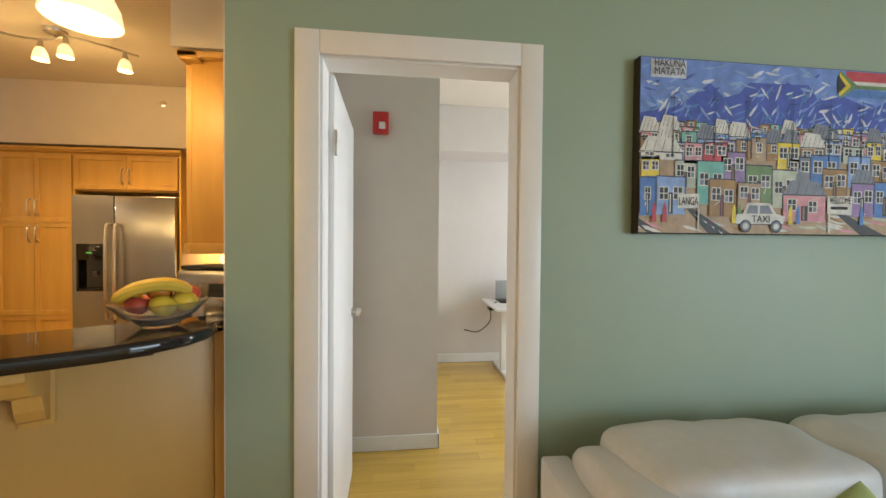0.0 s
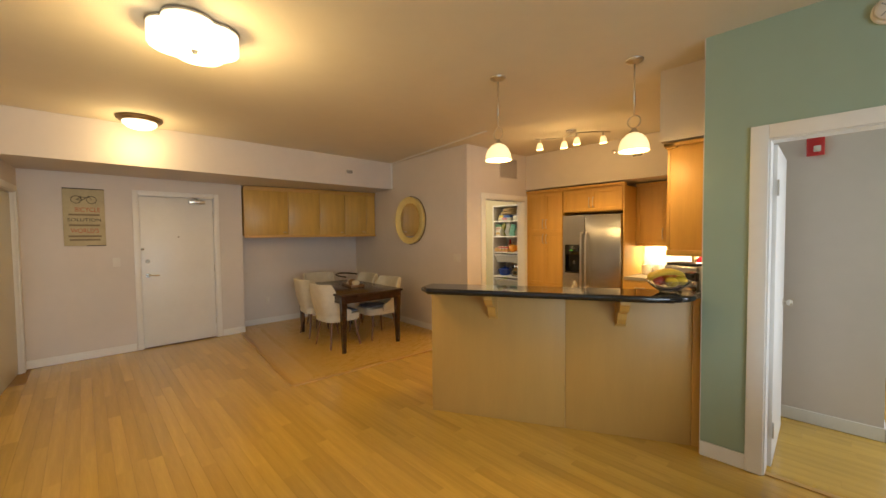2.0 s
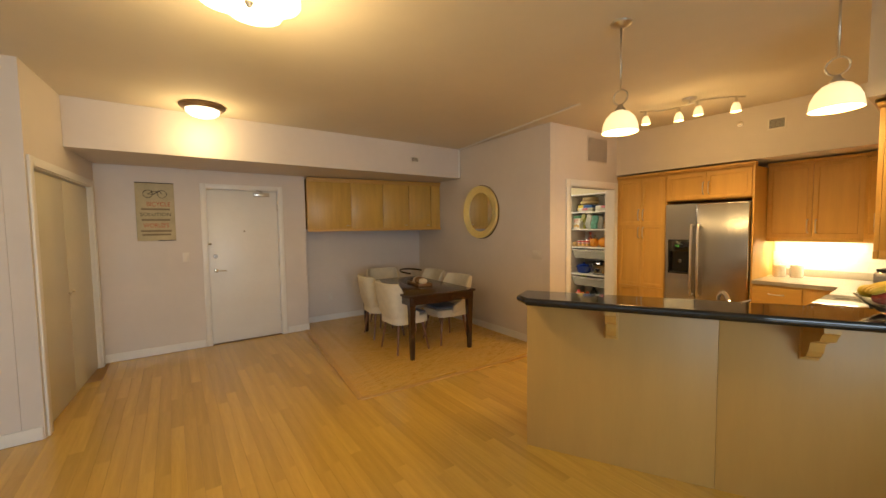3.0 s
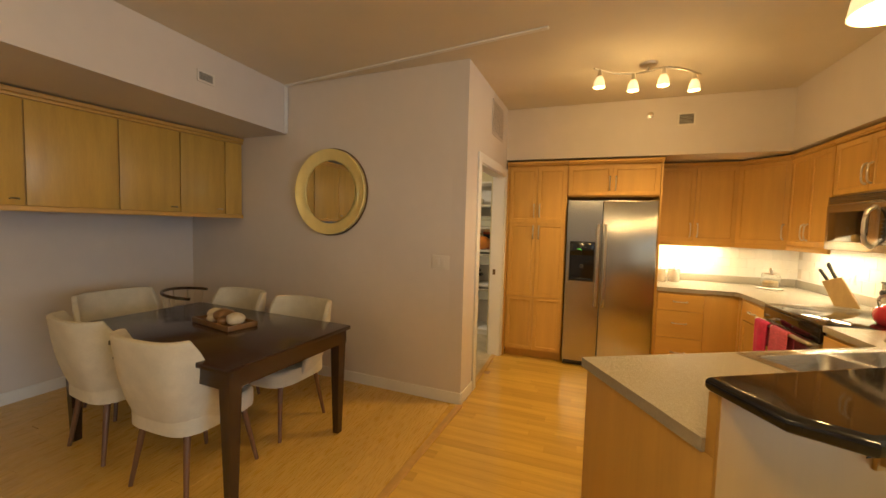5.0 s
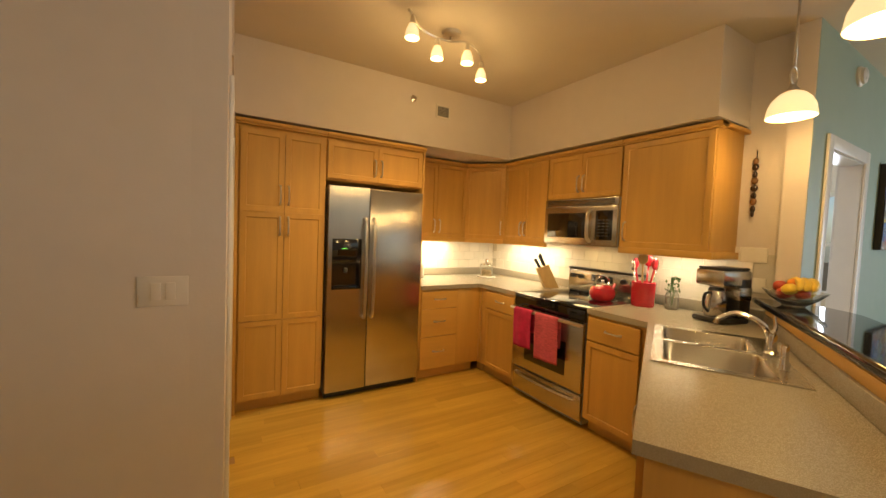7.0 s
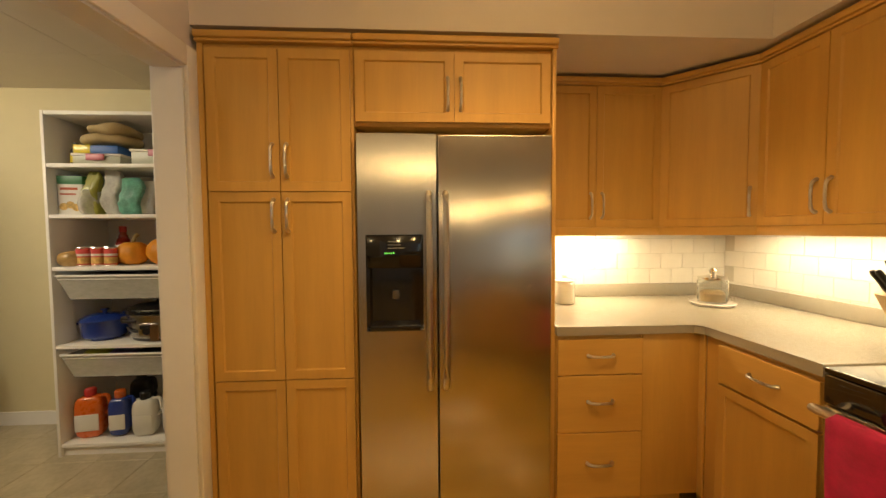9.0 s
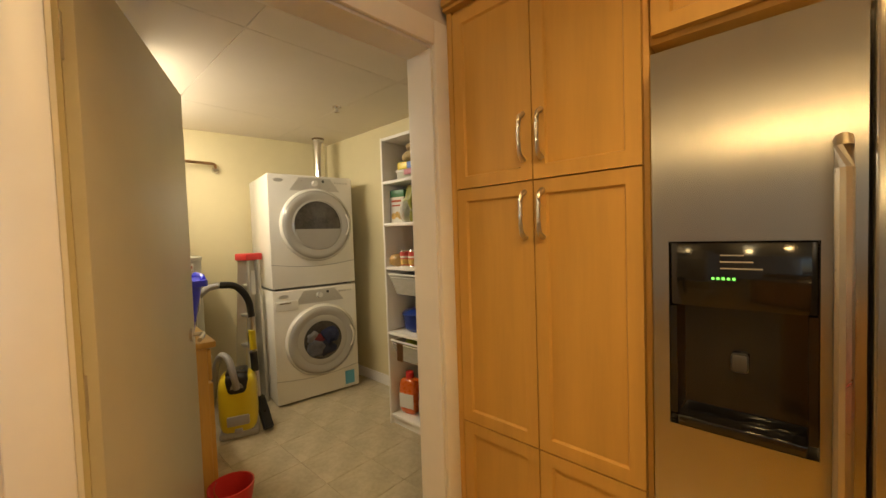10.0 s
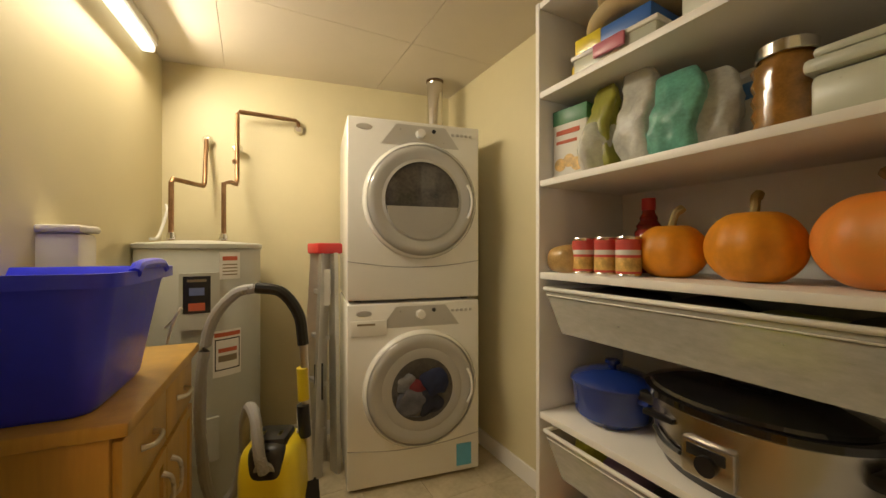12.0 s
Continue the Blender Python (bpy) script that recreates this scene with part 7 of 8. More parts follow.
def basket(z, label):
    o = thing("mesh_basket", pose(SX0 + 0.03, SY0 + 0.012, z), label, "basket", "pull-out baskets")
    w, d, h = SX1 - SX0 - 0.06, 0.40, 0.145
    b = bmesh.new()
    bot = [(0.05, 0.03), (w - 0.05, 0.03), (w - 0.05, d - 0.03), (0.05, d - 0.03)]
    topo = [(0, 0), (w, 0), (w, d), (0, d)]
    lo, hi = [b.verts.new((x, y, -h)) for x, y in bot], [b.verts.new((x, y, 0)) for x, y in topo]
    b.faces.new(lo)
    for k in range(4):
        b.faces.new((lo[k], lo[(k + 1) % 4], hi[(k + 1) % 4], hi[k]))
    tub = part("tub", b, M["mesh"], o, smooth=None)
    mod = tub.modifiers.new("thick", "SOLIDIFY")
    mod.thickness = 0.003
    part("rim", tube([(0, 0, 0), (w, 0, 0)], 0.007, 8), M["melamine"], o)
    part("rim", tube([(0, d, 0), (w, d, 0)], 0.007, 8), M["melamine"], o)
    part("rim", tube([(0, 0, 0), (0, d, 0)], 0.007, 8), M["melamine"], o)
    part("rim", tube([(w, 0, 0), (w, d, 0)], 0.007, 8), M["melamine"], o)
    for k in (1,):
        f = k / 7
        q = [(0.05 * f, 0.03 * f), (w - 0.05 * f, 0.03 * f)]
        part("rib", tube([(q[0][0], q[0][1] - 0.003, -h * f), (q[1][0], q[1][1] - 0.003, -h * f)], 0.0022, 5), M["melamine"], o)
    return o


basket(1.105, "white mesh basket with dark cloths under a shelf")
basket(0.625, "white mesh basket with packets under a shelf")
M["darkcloth"] = material("dark folded cloth", (0.05, 0.048, 0.055), 0.9, vary=0.4, scale=18, bump=0.5, bump_scale=120)
M["limebag"] = material("lime packet", (0.45, 0.5, 0.05), 0.4, vary=0.2)
M["purple"] = material("lilac packet", (0.28, 0.2, 0.36), 0.4, vary=0.2)
for x, y, w, d, z, h, mk, sd in ((-4.10, 5.24, 0.22, 0.3, 0.985, 0.12, "darkcloth", 1), (-3.88, 5.24, 0.22, 0.28, 0.985, 0.115, "darkcloth", 2), (-3.66, 5.22, 0.18, 0.3, 0.985, 0.105, "limebag", 3), (-3.45, 5.24, 0.26, 0.3, 0.985, 0.12, "darkcloth", 4), (-4.16, 5.2, 0.1, 0.24, 0.505, 0.125, "limebag", 5), (-4.03, 5.2, 0.13, 0.26, 0.505, 0.1, "purple", 6), (-3.85, 5.22, 0.2, 0.3, 0.505, 0.09, "darkcloth", 7), (-3.6, 5.22, 0.22, 0.3, 0.505, 0.1, "darkcloth", 8)):
    solo("folded_cloth" if mk == "darkcloth" else "packet", soft(-w / 2, w / 2, -d * 0.4, d * 0.4, 0, h, 0.05, sd, 0.014, 4.0), M[mk], pose(x, y, z), "folded dark cloth lying in a basket" if mk == "darkcloth" else "soft coloured packet lying in a basket", "cloth" if mk == "darkcloth" else "packet", "things in the baskets", smooth=80)

# food and pots
M["pumpkin"] = material("pumpkin skin", (0.72, 0.28, 0.012), 0.5, vary=0.25, scale=8, bump=0.35, bump_scale=45)
M["pumpkin2"] = material("red orange pumpkin skin", (0.66, 0.18, 0.02), 0.5, vary=0.35, scale=5, bump=0.35, bump_scale=45, second=(0.6, 0.25, 0.04))
M["stem"] = material("dry pumpkin stalk", (0.32, 0.24, 0.1), 0.8, vary=0.3)


def pumpkin(x, y, r, squash, mat, seed):
    o = thing("pumpkin", pose(x, y, 1.161, 0, 0, seed * 40), "round ribbed orange pumpkin on the shelf", "pumpkin", "pumpkins on the shelf")
    b = bmesh.new()
    bmesh.ops.create_uvsphere(b, u_segments=72, v_segments=28, radius=1)
    for v in b.verts:
        a = math.atan2(v.co.y, v.co.x)
        rr = math.hypot(v.co.x, v.co.y)
        rib = 1 - 0.045 * abs(math.cos(5 * a + seed)) ** 3 * rr
        dip = 0.22 * math.exp(-(rr / 0.3) ** 2)
        v.co.x *= r * rib
        v.co.y *= r * rib
        v.co.z = (v.co.z - math.copysign(dip, v.co.z)) * r * squash
    low = min(v.co.z for v in b.verts)
    bmesh.ops.translate(b, verts=b.verts, vec=(0, 0, -low))
    part("body", b, mat, o, smooth=70)
    hh = -2 * low * 0.86
    part("stalk", tube(curve_points([(0, 0, hh), (0.004, 0, hh + 0.03), (0.012, 0.004, hh + 0.055), (0.03, 0.008, hh + 0.07)], 10), [0.016, 0.013, 0.011, 0.01, 0.01, 0.01, 0.011, 0.012, 0.013, 0.012], 7), M["stem"], o, "dry stalk")


pumpkin(-3.925, 5.20, 0.091, 0.88, M["pumpkin"], 1)
pumpkin(-3.735, 5.21, 0.1, 0.92, M["pumpkin"], 2)
pumpkin(-3.51, 5.21, 0.122, 0.84, M["pumpkin2"], 3)
M["can"] = material("red can label", (0.58, 0.075, 0.065), 0.3, vary=0.1)
M["canyellow"] = material("yellow print", (0.66, 0.42, 0.12), 0.4, vary=0.55, scale=45)
for x, y in ((-4.155, 5.11), (-4.072, 5.115), (-3.992, 5.11), (-4.15, 5.19), (-4.07, 5.195)):
    o = thing("food_can", pose(x, y, 1.161), "red labelled food can on the shelf", "can", "food cans")
    part("tin", lathe([(0, 0), (0.034, 0), (0.035, 0.003), (0.033, 0.006), (0.033, 0.107), (0.035, 0.11), (0.034, 0.113), (0.03, 0.11), (0, 0.11)], 24), M["chrome"], o)
    part("label", lathe([(0.0334, 0.008), (0.0338, 0.01), (0.0338, 0.102), (0.0334, 0.104)], 24), M["can"], o, "red paper label")
    part("print_band", lathe([(0.0336, 0.014), (0.0341, 0.015), (0.0341, 0.052), (0.0336, 0.053)], 24), M["canyellow"], o, "yellow printed band")
    part("print_bar", lathe([(0.0336, 0.060), (0.0341, 0.061), (0.0341, 0.074), (0.0336, 0.075)], 24), M["label"], o)
M["sauce"] = material("dark red sauce", (0.28, 0.02, 0.012), 0.15, vary=0.1, coat=0.4)
o = thing("sauce_bottle", pose(-4.08, 5.33, 1.161), "dark red sauce bottle behind the cans", "bottle")
part("bottle", lathe([(0, 0), (0.042, 0), (0.046, 0.01), (0.048, 0.1), (0.043, 0.135), (0.036, 0.145), (0.038, 0.155), (0.026, 0.172), (0.028, 0.18), (0.02, 0.195), (0.018, 0.21), (0, 0.21)], 28), M["sauce"], o)
part("cap", lathe([(0.019, 0.205), (0.021, 0.207), (0.021, 0.245), (0, 0.247)], 20), M["red"], o)
part("neck_ring", lathe([(0.048, 0.105), (0.05, 0.107), (0.05, 0.118), (0.047, 0.12)], 28), M["label"], o)
M["snack"] = material("snack bag film", (0.45, 0.28, 0.1), 0.25, vary=0.4, scale=25, coat=0.3)
solo("snack_bag", soft(-0.05, 0.05, -0.06, 0.06, 0, 0.085, 0.1, 3, 0.02, 3.0), M["snack"], pose(-4.225, 5.12, 1.161), "small clear bag of brown snacks", "bag", smooth=80)
o = thing("dark_carton", pose(-3.42, 5.36, 1.161), "carton with a black band behind the pumpkins", "carton")
part("carton", box(-0.1, 0.1, -0.04, 0.04, 0, 0.24, 0.003), M["inkred"], o)
part("band", box(-0.101, 0.101, -0.0415, 0.0415, 0.15, 0.21, 0.002), M["black"], o)
# upper shelf
o = thing("cracker_box", pose(-4.205, 5.13, 1.473, 0, 0, 8), "white and green cracker box on the shelf", "box")
part("carton", box(-0.065, 0.065, -0.035, 0.035, 0, 0.235, 0.002), M["label"], o)
M["gprint"] = material("green print", (0.05, 0.2, 0.09), 0.4, vary=0.15)
part("green_band", box(-0.0655, 0.0655, -0.0355, 0.0355, 0.185, 0.236, 0.001), M["gprint"], o)
part("print_bar", box(-0.05, 0.04, -0.037, -0.0345, 0.15, 0.165), M["inkred"], o)
part("print_bar", box(-0.05, 0.03, -0.037, -0.0345, 0.12, 0.13), M["inkred"], o)
for k, (x, z) in enumerate(((0.0, 0.06), (0.03, 0.045), (-0.035, 0.05))):
    part("print_patch", rod((x, -0.037, z), (x, -0.0345, z), 0.022), M["canyellow"], o)
M["film"] = material("clear plastic bag film", (0.80, 0.79, 0.72), 0.32, vary=0.3, scale=14, coat=0.15, bump=0.4, bump_scale=60, alpha=0.5)
M["olive"] = material("olive green packet", (0.24, 0.24, 0.03), 0.35, vary=0.25, scale=12)
M["tealp"] = material("teal plastic", (0.16, 0.46, 0.36), 0.34, vary=0.45, scale=18, coat=0.12, bump=0.4, bump_scale=60, alpha=0.75)
for x, y, w, d, h, mk, lab, sd in ((-4.085, 5.13, 0.085, 0.08, 0.27, "olive", "tall olive green food pouch", 1), (-4.09, 5.10, 0.09, 0.05, 0.15, "film", "small clear pouch of dry food", 9), (-3.985, 5.15, 0.1, 0.1, 0.28, "film", "clear plastic bag of dry food", 2), (-3.875, 5.15, 0.11, 0.1, 0.23, "tealp", "teal bottle wrapped in plastic", 3), (-3.80, 5.2, 0.08, 0.1, 0.22, "film", "clear plastic bag of dry food", 4)):
    b = soft(-w / 2, w / 2, -d / 2, d / 2, 0, h, 0.0, sd, 0.012, 6.0)
    for v in b.verts:
        v.co += Vector((0.010, 0.012, 0.004)) * 0.8 * noise.noise(v.co * 38 + Vector((sd * 9, 0, 0))) * min(1, v.co.z * 20)
        f = max(0, (v.co.z / h - 0.55) / 0.45)
        v.co.y *= 1 - 0.75 * f
        v.co.x += 0.01 * math.sin(v.co.z * 30 + sd)
    solo("food_pouch", b, M[mk], pose(x, y, 1.473, 0, 0, sd * 7 - 10), lab, "pouch", "food pouches", smooth=80)
M["bluelid"] = material("blue lid plastic", (0.05, 0.2, 0.5), 0.35, vary=0.05)
o = thing("food_tub", pose(-3.76, 5.33, 1.473), "white tub with a blue band", "tub")
part("tub", lathe([(0, 0), (0.06, 0), (0.07, 0.2), (0, 0.2)], 28), M["label"], o)
part("band", lathe([(0.0685, 0.14), (0.071, 0.142), (0.072, 0.18), (0.07, 0.182)], 28), M["bluelid"], o)
part("lid", lathe([(0.073, 0.195), (0.075, 0.2), (0.075, 0.212), (0, 0.216)], 28), M["label"], o)
M["spice"] = material("brown dry goods", (0.27, 0.125, 0.025), 0.14, vary=0.35, scale=30, coat=0.6)
o = thing("storage_jar", pose(-3.655, 5.16, 1.473), "ribbed glass jar of brown dry goods", "jar")
part("jar", lathe([(0, 0)] + [(0.054 + 0.006 * (k % 2), 0.004 + 0.016 * k) for k in range(10)] + [(0.046, 0.16), (0.046, 0.168), (0, 0.168)], 32), M["spice"], o, "", smooth=80)
part("lid", lathe([(0.05, 0.166), (0.052, 0.168), (0.052, 0.19), (0.048, 0.194), (0, 0.195)], 32), M["chrome"], o)
M["tupper"] = material("pale translucent plastic", (0.55, 0.56, 0.45), 0.3, vary=0.08, alpha=0.85)
o = thing("food_container", pose(-3.47, 5.2, 1.473), "pale plastic food container with a lid", "container")
part("tub", box(-0.13, 0.13, -0.1, 0.1, 0, 0.095, 0.015), M["tupper"], o)
part("lid", box(-0.138, 0.138, -0.108, 0.108, 0.096, 0.125, 0.01), M["tupper"], o)
part("second_lid", box(-0.125, 0.125, -0.1, 0.1, 0.126, 0.145, 0.008), M["tupper"], o)
# top shelf
M["tan"] = material("tan paper bag", (0.42, 0.32, 0.16), 0.7, vary=0.2, scale=8, bump=0.4, bump_scale=40)
M["bluebox"] = material("blue carton", (0.03, 0.12, 0.42), 0.4, vary=0.1)
M["pinkp"] = material("pink plastic", (0.5, 0.15, 0.2), 0.35, vary=0.08)
for x, y, z, w, d, h, mk, nm, lab in ((-4.02, 5.2, 1.773, 0.26, 0.28, 0.06, "tupper", "storage_box", "flat clear box with a pink clip"), (-4.03, 5.2, 1.838, 0.24, 0.26, 0.05, "bluebox", "flat_carton", "flat blue and yellow carton"), (-3.68, 5.22, 1.773, 0.3, 0.28, 0.09, "tupper", "storage_box", "clear plastic storage box")):
    o = thing(nm, pose(x, y, z, 0, 0, 4), lab, "box")
    part("tub", box(-w / 2, w / 2, -d / 2, d / 2, 0, h, 0.006), M[mk], o)
    if mk == "tupper":
        part("lid", box(-w / 2 - 0.006, w / 2 + 0.006, -d / 2 - 0.006, d / 2 + 0.006, h - 0.012, h + 0.003, 0.004), M["label"], o)
        part("clip", box(-0.05, 0.05, -d / 2 - 0.016, -d / 2 - 0.005, h - 0.04, h, 0.006), M["pinkp"], o, "pink clip")
    else:
        part("band", box(-w / 2 - 0.001, -w / 2 + 0.09, -d / 2 - 0.001, d / 2 + 0.001, 0.001, h + 0.001, 0.002), M["yellow"], o)
for x, z, w, h, sd in ((-4.02, 1.892, 0.26, 0.08, 1), (-4.0, 1.96, 0.22, 0.07, 2)):
    solo("paper_bag", soft(-w / 2, w / 2, -0.12, 0.12, 0, h, 0.15, sd, 0.025, 3.2), M["tan"], pose(x, 5.2, z), "crumpled tan paper bag on the top shelf", "bag", "paper bags", smooth=80)
o = thing("small_bottle", pose(-4.19, 5.14, 1.773), "small black bottle with a yellow label", "bottle")
part("bottle", lathe([(0, 0), (0.026, 0), (0.028, 0.01), (0.028, 0.09), (0.015, 0.12), (0.014, 0.14), (0, 0.141)], 20), M["black"], o)
part("label", lathe([(0.0285, 0.02), (0.029, 0.022), (0.029, 0.07), (0.0285, 0.072)], 20), M["yellow"], o)
# pots
M["cobalt"] = material("cobalt blue enamel", (0.014, 0.04, 0.24), 0.16, vary=0.1, coat=0.5)
o = thing("dutch_oven", pose(-4.125, 5.21, 0.688), "cobalt blue enamelled dutch oven with a lid", "pot")
part("pot", lathe([(0, 0), (0.095, 0), (0.115, 0.02), (0.125, 0.11), (0.128, 0.118), (0.12, 0.118), (0, 0.118)], 40), M["cobalt"], o)
part("lid", lathe([(0.13, 0.119), (0.131, 0.126), (0.12, 0.138), (0.07, 0.157), (0.03, 0.163), (0, 0.164)], 40), M["cobalt"], o)
part("lid_knob", lathe([(0.012, 0.162), (0.012, 0.174), (0.024, 0.18), (0.022, 0.19), (0, 0.192)], 20), M["cobalt"], o)
for s in (-1, 1):
    part("grip", box(s * 0.128 - 0.02, s * 0.128 + 0.024, -0.04, 0.04, 0.09, 0.108, 0.007), M["cobalt"], o)
o = thing("slow_cooker", pose(-3.75, 5.22, 0.688, 0, 0, 0), "oval stainless slow cooker with a black lid", "slow cooker")
OV = Matrix.Diagonal((1.0, 0.74, 1, 1))
part("shell", lathe([(0, 0.02), (0.2, 0.02), (0.212, 0.03), (0.222, 0.17), (0, 0.17)], 48, m=OV), M["steel"], o)
part("base", lathe([(0, 0.0), (0.19, 0.0), (0.2, 0.02), (0, 0.02)], 48, m=OV), M["black"], o)
part("crock_rim", lathe([(0.225, 0.165), (0.24, 0.172), (0.24, 0.188), (0.22, 0.192), (0, 0.19)], 48, m=OV), M["blackgloss"], o)
part("lid", lathe([(0.225, 0.192), (0.22, 0.2), (0.15, 0.222), (0.06, 0.232), (0, 0.233)], 48, m=OV), M["blackgloss"], o, "dark glossy lid")
part("lid_handle", tube(curve_points([(-0.05, 0, 0.23), (-0.04, 0, 0.255), (0.04, 0, 0.255), (0.05, 0, 0.23)], 12), 0.011, 8), M["black"], o)
for s in (-1, 1):
    part("side_grip", box(s * 0.235 - 0.03, s * 0.235 + 0.03, -0.05, 0.05, 0.1, 0.135, 0.012), M["black"], o)
part("badge_strip", box(-0.17, -0.09, -0.155, -0.135, 0.12, 0.135, 0.004), M["black"], o)
part("control", box(-0.06, 0.05, -0.175, -0.15, 0.035, 0.12, 0.008), M["steel"], o, "steel and black control panel")
part("control_face", box(-0.045, 0.035, -0.178, -0.1755, 0.085, 0.11, 0.002), M["black"], o)
part("control_knob", rod((0.0, -0.174, 0.075), (0.0, -0.19, 0.075), 0.022), M["black"], o)
part("front_strip", tube(curve_points([(-0.16, -0.118, 0.085), (-0.12, -0.142, 0.07), (-0.07, -0.158, 0.066)], 8), 0.006, 6), M["black"], o)
# bottom
M["orangep"] = material("orange plastic bottle", (0.62, 0.12, 0.012), 0.28, vary=0.06, coat=0.3)


def jugb(x, y, w, h, mk, cap, lab):
    o = thing("detergent_bottle", pose(x, y, 0.081, 0, 0, 10), lab, "bottle", "bottles on the bottom shelf")
    part("bottle", soft(-w / 2, w / 2, -0.05, 0.05, 0, h, 0.02, 1, 0.0, 4.5), M[mk], o, smooth=80)
    part("cap", lathe([(0.028, h - 0.01), (0.03, h), (0.03, h + 0.04), (0.024, h + 0.046), (0, h + 0.046)], 20), M[cap], o)
    part("label", box(-w / 2 + 0.012, w / 2 - 0.012, -0.0535, -0.046, h * 0.2, h * 0.6, 0.003), M["label"], o)
    part("grip", tube(curve_points([(w * 0.3, 0, h * 0.97), (w * 0.62, 0, h * 0.95), (w * 0.64, 0, h * 0.6), (w * 0.4, 0, h * 0.5)], 12), 0.011, 8), M[mk], o)


jugb(-4.17, 5.13, 0.15, 0.26, "orangep", "red", "orange detergent bottle with a red cap")
jugb(-4.0, 5.14, 0.11, 0.24, "cobalt", "orangep", "blue cleaner bottle with an orange cap")
jugb(-3.84, 5.13, 0.13, 0.23, "label", "black", "white cleaner bottle with a black cap")
jugb(-3.66, 5.15, 0.15, 0.27, "label", "bluelid", "white cleaner bottle with a blue cap")
jugb(-3.98, 5.3, 0.12, 0.3, "black", "black", "black bottle behind the others")
# broom, mop and bucket
br = thing("blue_broom", pose(-4.36, 5.33, 0.005, 0, 0, 90), "blue dustpan brush leaning beside the shelf", "broom")
part("handle", rod((0, 0.02, 0.1), (0, -0.05, 0.46), 0.014), M["bluebin"], br)
part("head", box(-0.09, 0.09, -0.01, 0.035, 0.02, 0.1, 0.01), M["bluebin"], br)
part("bristles", box(-0.085, 0.085, -0.006, 0.03, 0.0, 0.02, 0.003), M["black"], br)
mp_ = thing("mop", pose(-3.42, 3.40, 0.005), "dark-handled mop standing behind the door", "mop")
part("pole", rod((0, 0, 0.1), (-0.02, -0.05, 1.35), 0.012), M["ink"], mp_)
part("head", box(-0.05, 0.05, -0.03, 0.03, 0.0, 0.1, 0.012), M["red"], mp_, "red mop head")
bk = thing("red_bucket", pose(-4.175, 3.92, 0.005), "small red plastic bucket by the cabinet", "bucket")
part("tub", lathe([(0, 0.004), (0.075, 0.004), (0.1, 0.16), (0.106, 0.16), (0.106, 0.15), (0.08, 0.0), (0, 0.0)], 32), M["red"], bk)
part("bail", tube([(0.1 * math.cos(math.pi * k / 16), -0.02 - 0.05 * math.sin(math.pi * k / 16), 0.155 - 0.02 * math.sin(math.pi * k / 16)) for k in range(17)], 0.003, 6), M["chrome"], bk)

# ---- lamps' light ----
for x, y in ((-1.41, 1.53), (-0.535, 2.02)):
    lamp("pendant_light", "POINT", pose(x, y, 2.10), 13, WARM, 0.06)
for x, y in ((-2.137, 3.32), (-1.881, 3.466), (-1.681, 3.404), (-1.435, 3.58)):
    lamp("track_light", "POINT", pose(x, y, 2.55), 3.4, WARM, 0.04)
    lamp("track_spot", "SPOT", pose(x, y, 2.57), 25, WARM, 0.05, None, radians(130))
lamp("ceiling_light", "POINT", pose(-2.2, -0.42, 2.40), 40, WARM2, 0.12)
lamp("ceiling_light", "POINT", pose(-4.62, -0.47, 2.5), 13, WARM2, 0.1)
lamp("under_cabinet_light", "AREA", pose(-1.1, 4.94, 1.345), 13, (1.0, 0.8, 0.48), 0.6, 0.05)
lamp("under_cabinet_light", "AREA", pose(-0.22, 4.3, 1.345, 0, 0, 90), 10, (1.0, 0.8, 0.48), 0.8, 0.05)
lamp("under_cabinet_light", "AREA", pose(-0.22, 2.72, 1.345, 0, 0, 90), 3.2, (1.0, 0.8, 0.48), 0.4, 0.05)
lamp("hood_light", "AREA", pose(-0.24, 3.43, 1.355, 0, 0, 90), 1.6, WARM2, 0.3, 0.08)
lamp("laundry_light", "AREA", pose(-5.1, 3.68, 2.25, 46, 0, -6.5), 32, (1.0, 0.86, 0.64), 1.2, 0.12)
lamp("window_light", "AREA", pose(2.65, -4.4, 1.4, -90, 0, 0), 188, DAY, 3.6, 2.1)
lamp("window_light", "AREA", pose(4.9, -1.74, 1.35, 0, 90, 0), 172, DAY, 2.0, 2.9)
lamp("window_light", "AREA", pose(4.1, 3.32, 1.5, 0, 90, 0), 108, (0.8, 0.88, 1.0), 1.4, 1.7)

# ---- floor planks ----
floor = bpy.data.objects["floor"]
tagged(floor, "light maple strip floor with oiled planks")
DIN = [(-6.33, 0.86), (-3.245, 0.54), (-3.09, 2.975), (-6.33, 3.11)]  # dining floor, laid apart


def edge_y(x):
    return 0.86 - (x + 6.33) * 0.32 / 3.085


def edge_x(y):
    return -3.245 + (y - 0.54) * 0.155 / 2.435


rng = random.Random(7)
plank_meshes = {}


def plank_mesh(length, width, kind):
    key = (round(length, 2), kind)
    if key not in plank_meshes:
        bm = box(0, length, 0, width, -0.012, 0.0, 0.0005, seg=1) if kind == "x" else box(0, width, 0, length, -0.012, 0.0, 0.0005, seg=1)
        plank_meshes[key] = mesh_of("plank", bm, M["plank"] if kind == "x" else M["plank_y"])
    return plank_meshes[key]


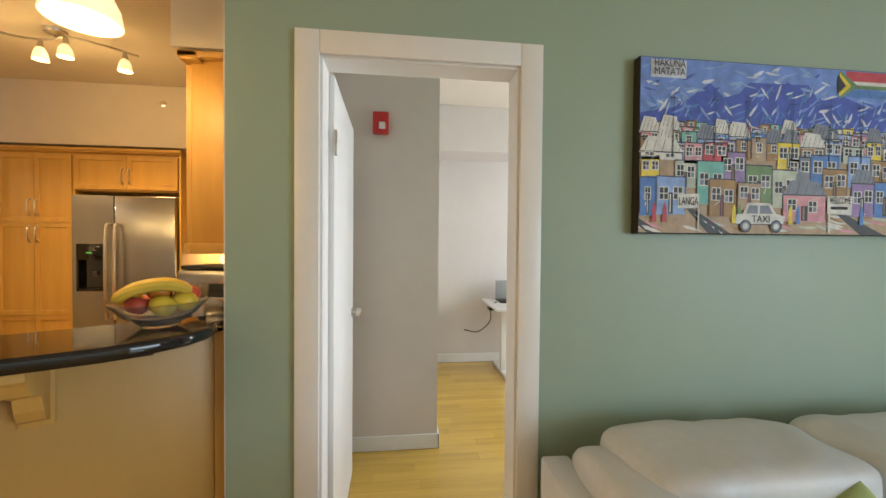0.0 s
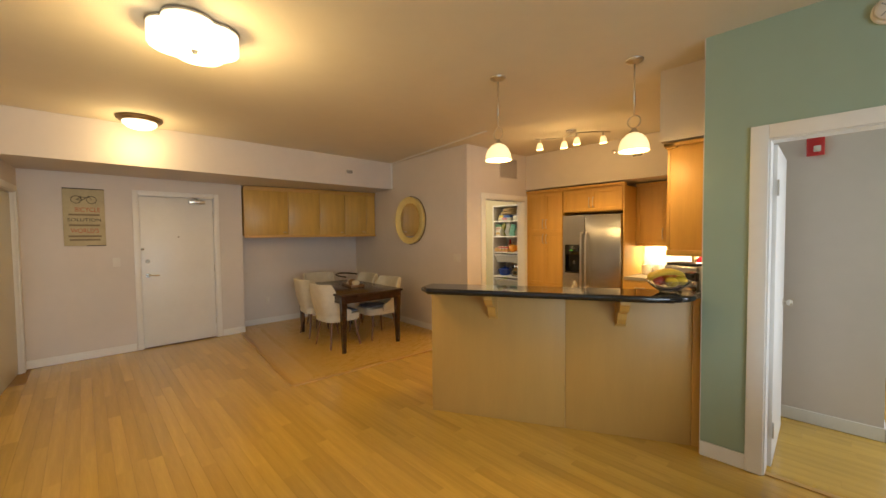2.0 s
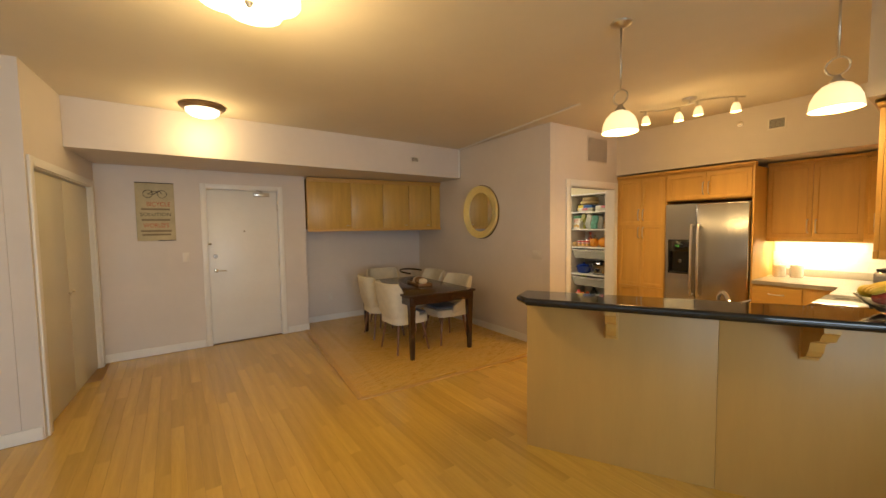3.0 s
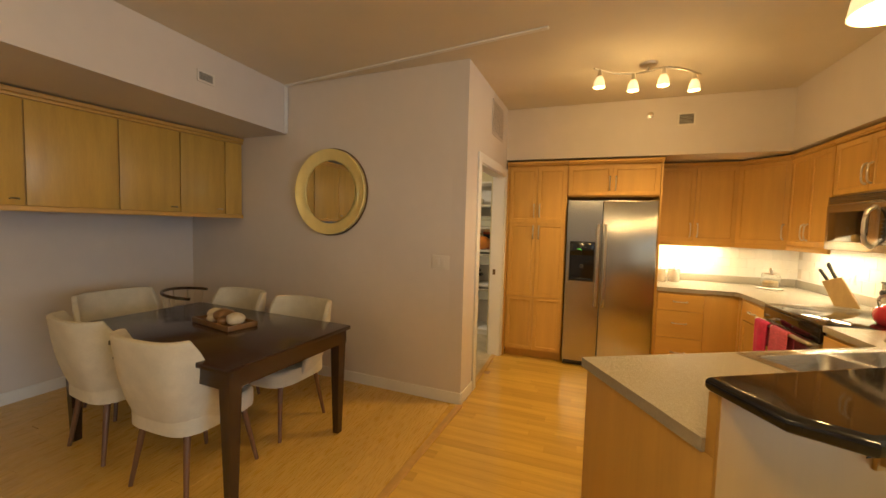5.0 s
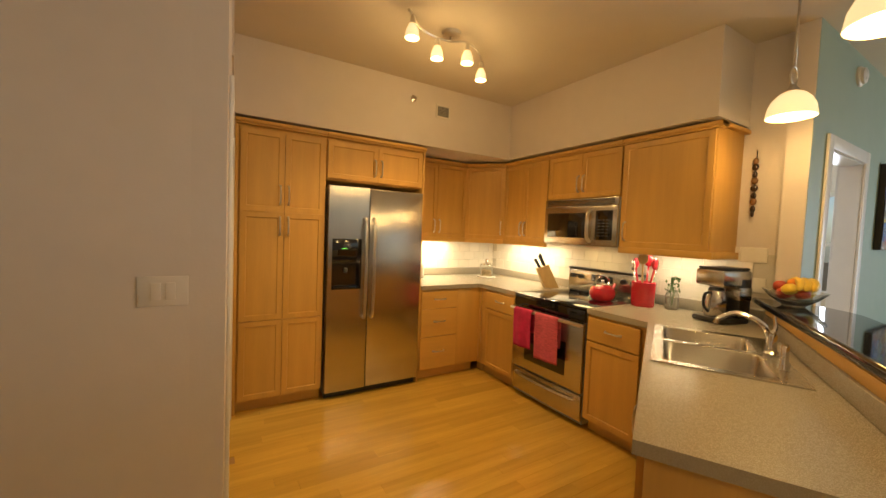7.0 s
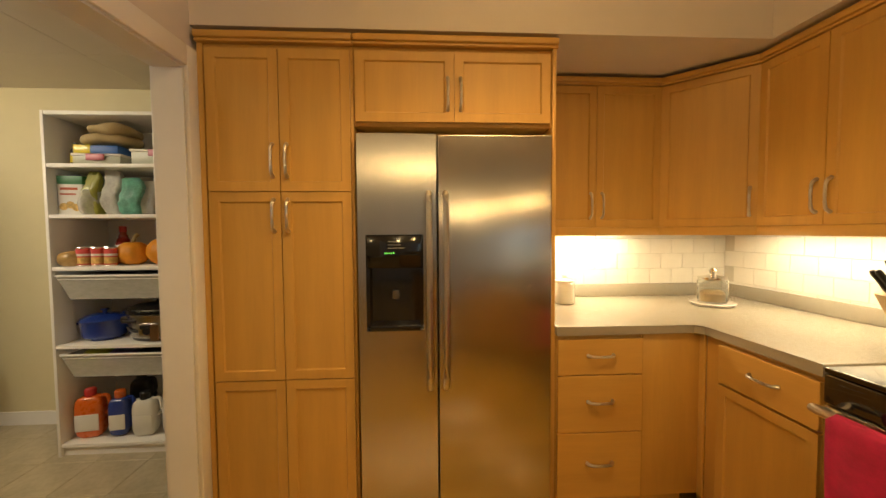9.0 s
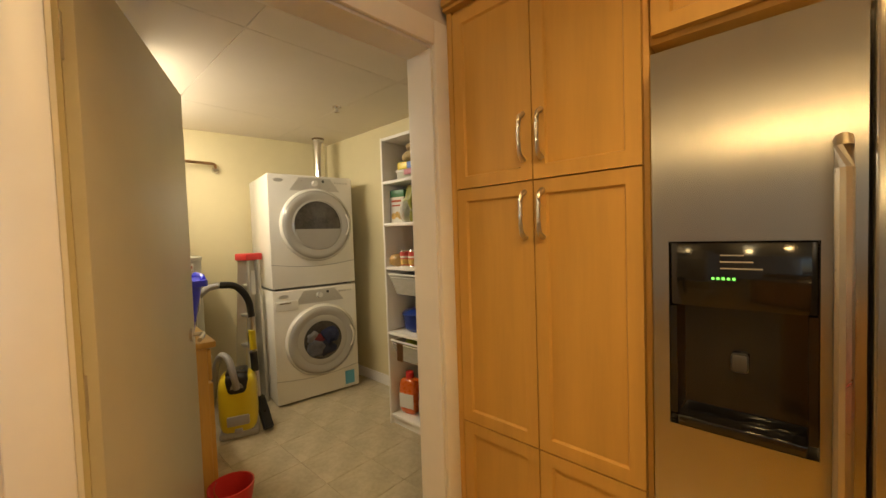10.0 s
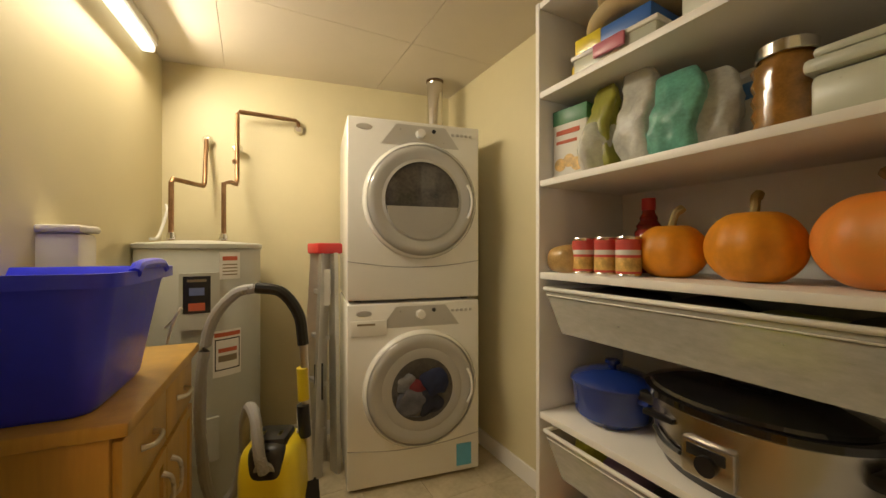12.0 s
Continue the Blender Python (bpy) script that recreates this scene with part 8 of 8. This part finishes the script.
near, far = 0, bmesh.new()
W = 0.083
y = -4.5
while y < 4.95:
    x = -6.4 - rng.random() * 1.2
    stop = 5.0
    while x < stop:
        length = rng.choice([0.6, 0.75, 0.9, 1.05, 1.2, 1.35])
        x1 = x + length
        inside = y > 0.95 and y < 3.0 and x1 < edge_x(y) - 0.05
        laundry = y > 3.0 and x1 < -3.0
        if not inside and not laundry:
            a, c = max(x, -6.0 if y > -1.45 else -5.3), min(x1, 4.94 if y < 2.1 else 4.24)
            if y > 3.0:
                a = max(a, -3.12)
            if c - a > 0.03:
                if near < 290 and -5.6 < a < 0.6 and -1.4 < y < 4.4:
                    ob = new("plank", plank_mesh(round(c - a - 0.001, 2), W - 0.0007, "x"))
                    ob.parent, ob.location = floor, (a, y, 0)
                    near += 1
                else:
                    box(a, c - 0.001, y, y + W - 0.0007, -0.012, 0.0, bm=far)
        x = x1
    y += W
stuff = part("planks", far, M["plank"], floor, "further maple planks")
stuff["kind"] = "stuff"
din = structure("floor_dining", slab(DIN, -0.0035, -0.002), M["under"], None, "pale maple floor of the dining corner")
x = -6.33
while x < -3.12:
    y = edge_y(x + W / 2) - rng.random() * 0.7
    while y < 3.1:
        length = rng.choice([0.75, 0.9, 1.05, 1.2])
        a, c = max(y, edge_y(x + W / 2)), min(y + length, 3.11)
        if x + W > edge_x(0.54):
            a = max(a, 0.54 + (x + W - edge_x(0.54)) / 0.155 * 2.435)
        if c - a > 0.05:
            ob = new("plank", plank_mesh(round(c - a - 0.001, 2), W - 0.0007, "y"))
            ob.parent, ob.location = din, (x, a, 0.005)
        y += length
    x += W
for i, (p, q) in enumerate((((-5.95, 0.86 - 0.38 * 0.32 / 3.085), (-3.245, 0.54)), ((-3.245, 0.54), (-3.09, 2.96)))):
    p, q = Vector((*p, 0)), Vector((*q, 0))
    b = box(0, (q - p).length, -0.026, 0.026, 0.0005, 0.012, 0.004)
    structure("threshold_strip", b, M["strip"], pose(p.x, p.y, 0, 0, 0, math.degrees(math.atan2(q.y - p.y, q.x - p.x))), "flush wooden strip between two floors", smooth=40)
lf = structure("floor_laundry", slab([(-6.2, 3.1), (-3.1, 3.1), (-3.1, 5.6), (-6.2, 5.6)], -0.003, 0.001), M["vinyl"], None, "stone-look vinyl tile floor")
tile_mesh = mesh_of("tile", box(0, 0.303, 0, 0.303, -0.004, 0.004, 0.0015, seg=1), M["vinyl"])
for i in range(10):
    for j in range(8):
        ob = new("tile", tile_mesh)
        ob.parent, ob.location = lf, (-6.16 + i * 0.305, 3.14 + j * 0.305, 0)
structure("doorway_strip", box(-3.12, -3.08, DY0 + 0.021, DY1 - 0.021, 0.0, 0.012, 0.004), M["strip"], None, "wooden strip under the laundry doorway")
structure("doorway_strip", box(0.236, 0.964, 2.06, 2.1, 0.0, 0.008, 0.003), M["strip"], None, "wooden strip under the bedroom doorway")

# ---- splashback tiles ----
sb = structure("splashback", box(-1.472, KX - 0.0005, KY - 0.006, KY - 0.0005, 1.0, 1.37), M["grout"], None, "white tiled splashback over the worktop")
tmesh = mesh_of("tile", box(0, 0.1485, -0.007, 0, 0, 0.0985, 0.0015, seg=1), M["tile"])
for j in range(4):
    for i in range(10):
        ob = new("tile", tmesh)
        ob.parent, ob.location = sb, (-1.46 + i * 0.15 - (0.075 if j % 2 else 0), KY - 0.0065, 1.001 + j * 0.1)
sb2 = structure("splashback_side", box(KX - 0.006, KX - 0.0005, 2.17, KY - 0.01, 0.93, 1.37), M["grout"], None, "white tiled splashback over the worktop")
for j in range(5):
    for i in range(19):
        z = 0.915 + j * 0.1
        y = KY - 0.02 - i * 0.15 - (0.075 if j % 2 else 0)
        if y - 0.15 < 2.165:
            continue
        ob = new("tile", tmesh)
        ob.parent, ob.matrix_basis = sb2, pose(KX - 0.0065, y, z, 0, 0, -90)
